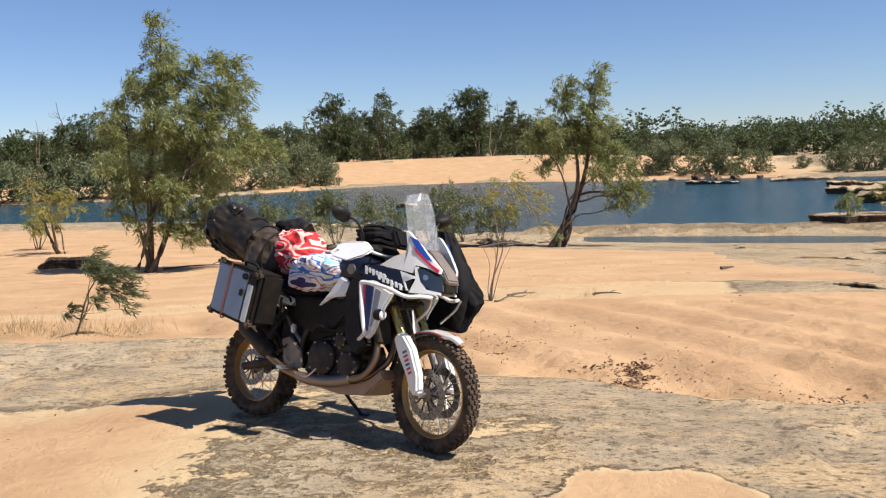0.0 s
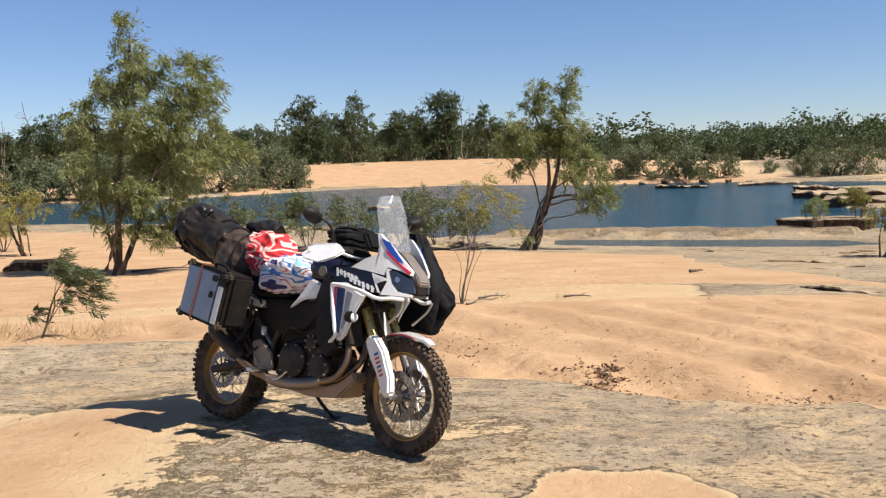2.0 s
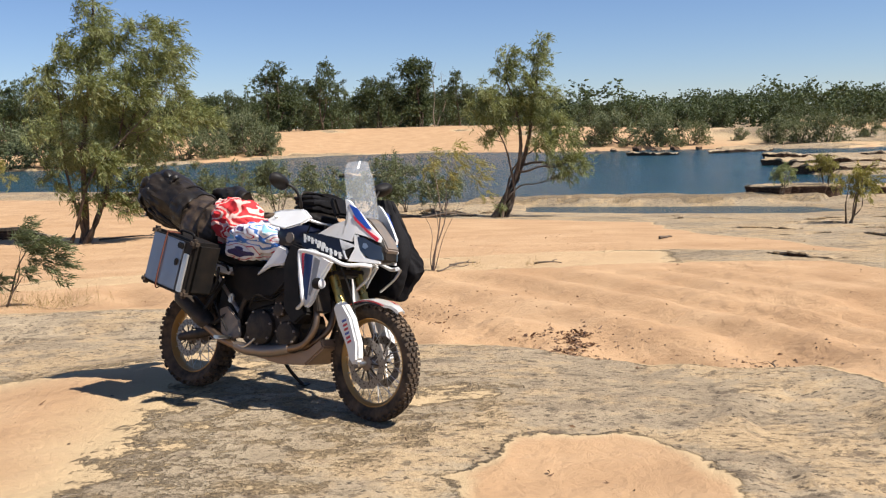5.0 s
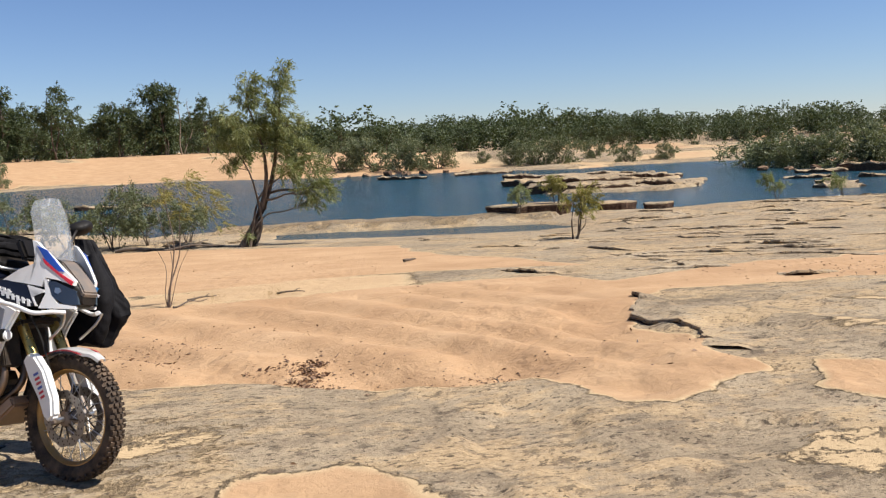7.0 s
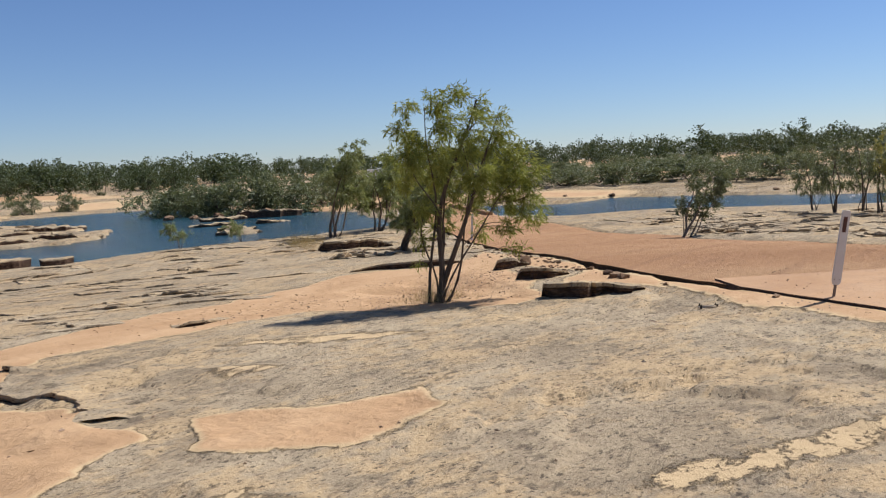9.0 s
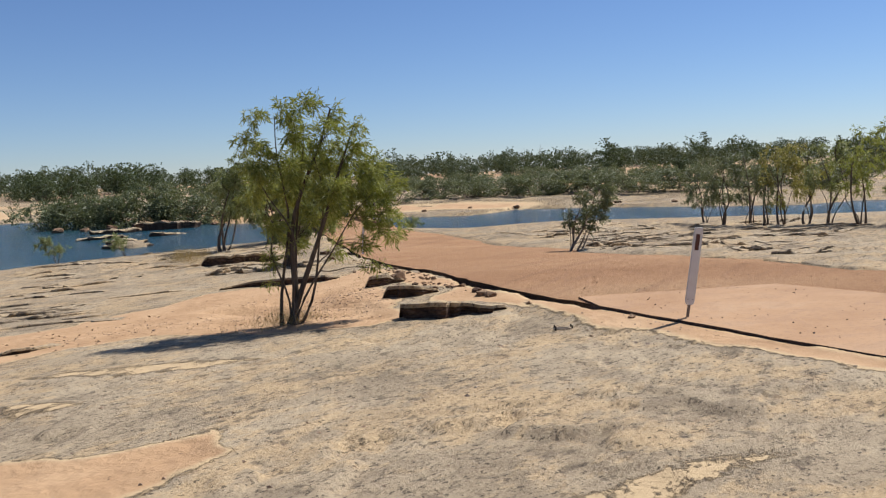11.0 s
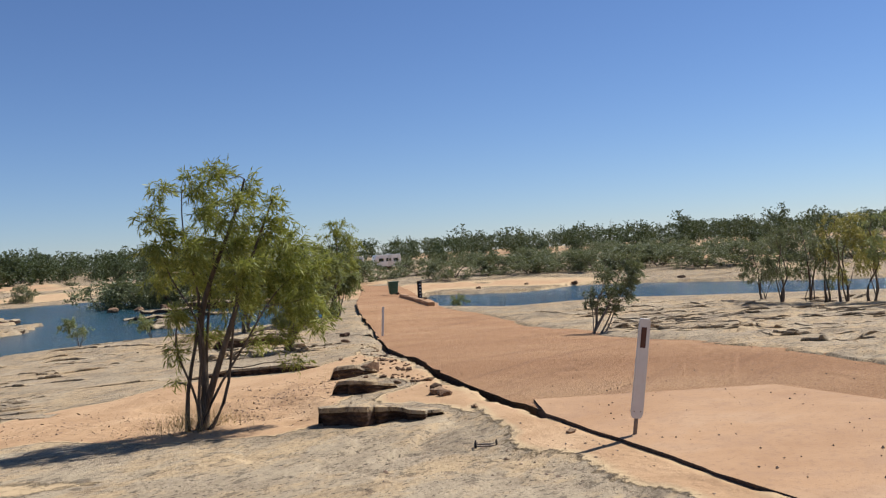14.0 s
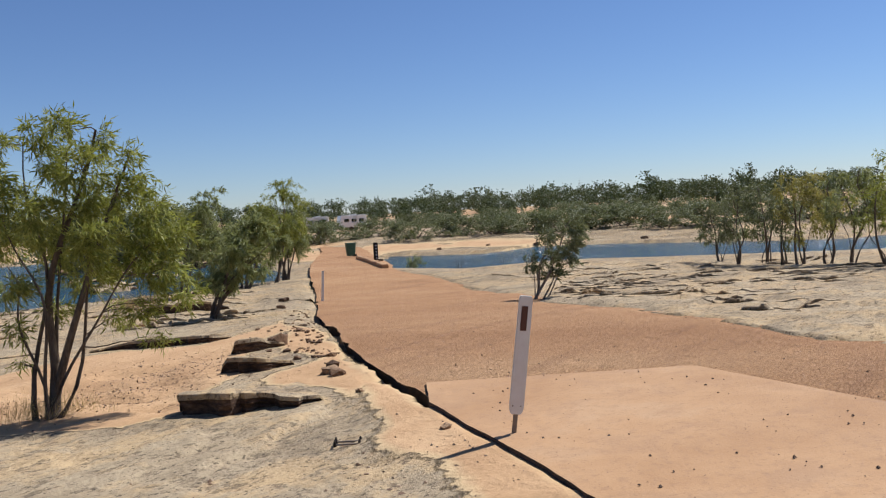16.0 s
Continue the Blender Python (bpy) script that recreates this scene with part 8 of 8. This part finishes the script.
def caravan(x, y, z, turn, length):
    ob = upright("caravan", x, y, z, "white caravan with dark windows parked beyond the river", "caravan", (0, 0), turn, "caravans")
    half = length / 2
    part("body", prism([(-half, 0.55), (-half - 0.05, 1.4), (-half + 0.25, 2.45), (half - 0.1, 2.5), (half, 1.6), (half - 0.15, 0.55)], -1.15, 1.15, 0.08), "white", ob)
    for k in range(3):
        part("window", box((-half + 1.1 + k * (length - 2.0) / 2, -1.16, 1.65), (0.8, 0.04, 0.5), 0.05), "glass_dark", ob)
    part("door", box((half - 1.9, -1.165, 1.45), (0.65, 0.03, 1.75), 0.04), "bright_alloy", ob)
    part("roof_hatch", box((0.3, 0, 2.52), (0.8, 0.8, 0.12), 0.03), "white", ob)
    for s in (-1, 1):
        for dx in (-0.4, 0.4):
            part("wheel", lathe([(s * 1.0, 0.0), (s * 1.0, 0.34), (s * 1.16, 0.34), (s * 1.16, 0.0)], (dx, 0, 0.34), 20), "rubber", ob)
    part("drawbar", pipe([(half - 0.2, 0, 0.55), (half + 1.1, 0, 0.5)], 0.05, 8), "dusty_metal", ob)
    return ob


caravan(116.8, 85.4, ground_z(116.8, 85.4), -38, 4.4)
caravan(113.0, 89.5, ground_z(113.0, 89.5), -52, 4.0)


def scrap_bracket():
    ob = upright("scrap_bracket", 12.0, 3.72, ground_z(12.0, 3.72), "small rusty metal bracket lying on the rock", "scrap metal", (0, 0), -58)
    for pts in ([(-0.11, -0.04, 0.015), (0.11, -0.04, 0.015)], [(-0.11, 0.05, 0.015), (0.11, 0.05, 0.015)], [(-0.11, -0.04, 0.015), (-0.11, 0.05, 0.015)], [(0.11, -0.04, 0.015), (0.11, 0.05, 0.015)]):
        part("rail", pipe(pts, 0.008, 8), "dusty_metal", ob)
    for x in (-0.10, 0.10):
        for y in (-0.04, 0.05):
            part("stud", pipe([(x, y, 0.0), (x, y, 0.03), (x, y, 0.055)], [0.014, 0.012, 0.005], 8), "engine", ob)
    return ob


scrap_bracket()
chunk = boulder(12.33, 2.98, 0.055, "small rust-brown lump of bark on the sand", "")

# bare dead trees over the far woods
for n, (b, far, h) in enumerate([(-25.3, 126, 11.5), (-26.4, 130, 9), (-8.8, 160, 13), (66.5, 200, 6), (67.6, 205, 6.5), (69.0, 202, 6), (1.6, 160, 12)]):
    x, y = from_camera(b, far)
    wood, _ = plant_meshes(seed=500 + n, stems=[(0.03, 0, 0.95), (0.1, 0.05, 0.8)], clumps=ball_of_clumps(510 + n, 6, (0, 0, 0.75), (0.18, 0.18, 0.18), 0.12), leaves=30, leaf=(0.01, 0.002), twigs=5, girth=0.012)
    ob = thing("dead_tree", x, y, ground_z(x, y), "bare grey dead tree beyond the river", "tree", "dead trees")
    ob.scale = (h, h, h)
    child("trunk", mesh_from("trunk", *wood, [M["bark_pale"]]), ob)
# dead sticks standing in the shallows
for n, (x, y, h) in enumerate([(50.6, 21.5, 0.7), (51.2, 20.6, 0.8), (51.8, 19.8, 0.6), (48.4, 24.6, 0.9), (52.4, 24.0, 0.5)]):
    wood, _ = plant_meshes(seed=540 + n, stems=[(0.2, 0, h), (-0.25, 0.1, 0.8 * h), (0.05, 0.2, 0.9 * h)], clumps=[(0.2, 0, h, 0.15)], leaves=6, leaf=(0.02, 0.004), twigs=3, girth=0.03)
    ob = thing("dead_shrub", x, y, WATER - 0.15, "dead stems standing in shallow water", "shrub", "dead shrubs")
    child("stem", mesh_from("stem", *wood, [M["wood"]]), ob)
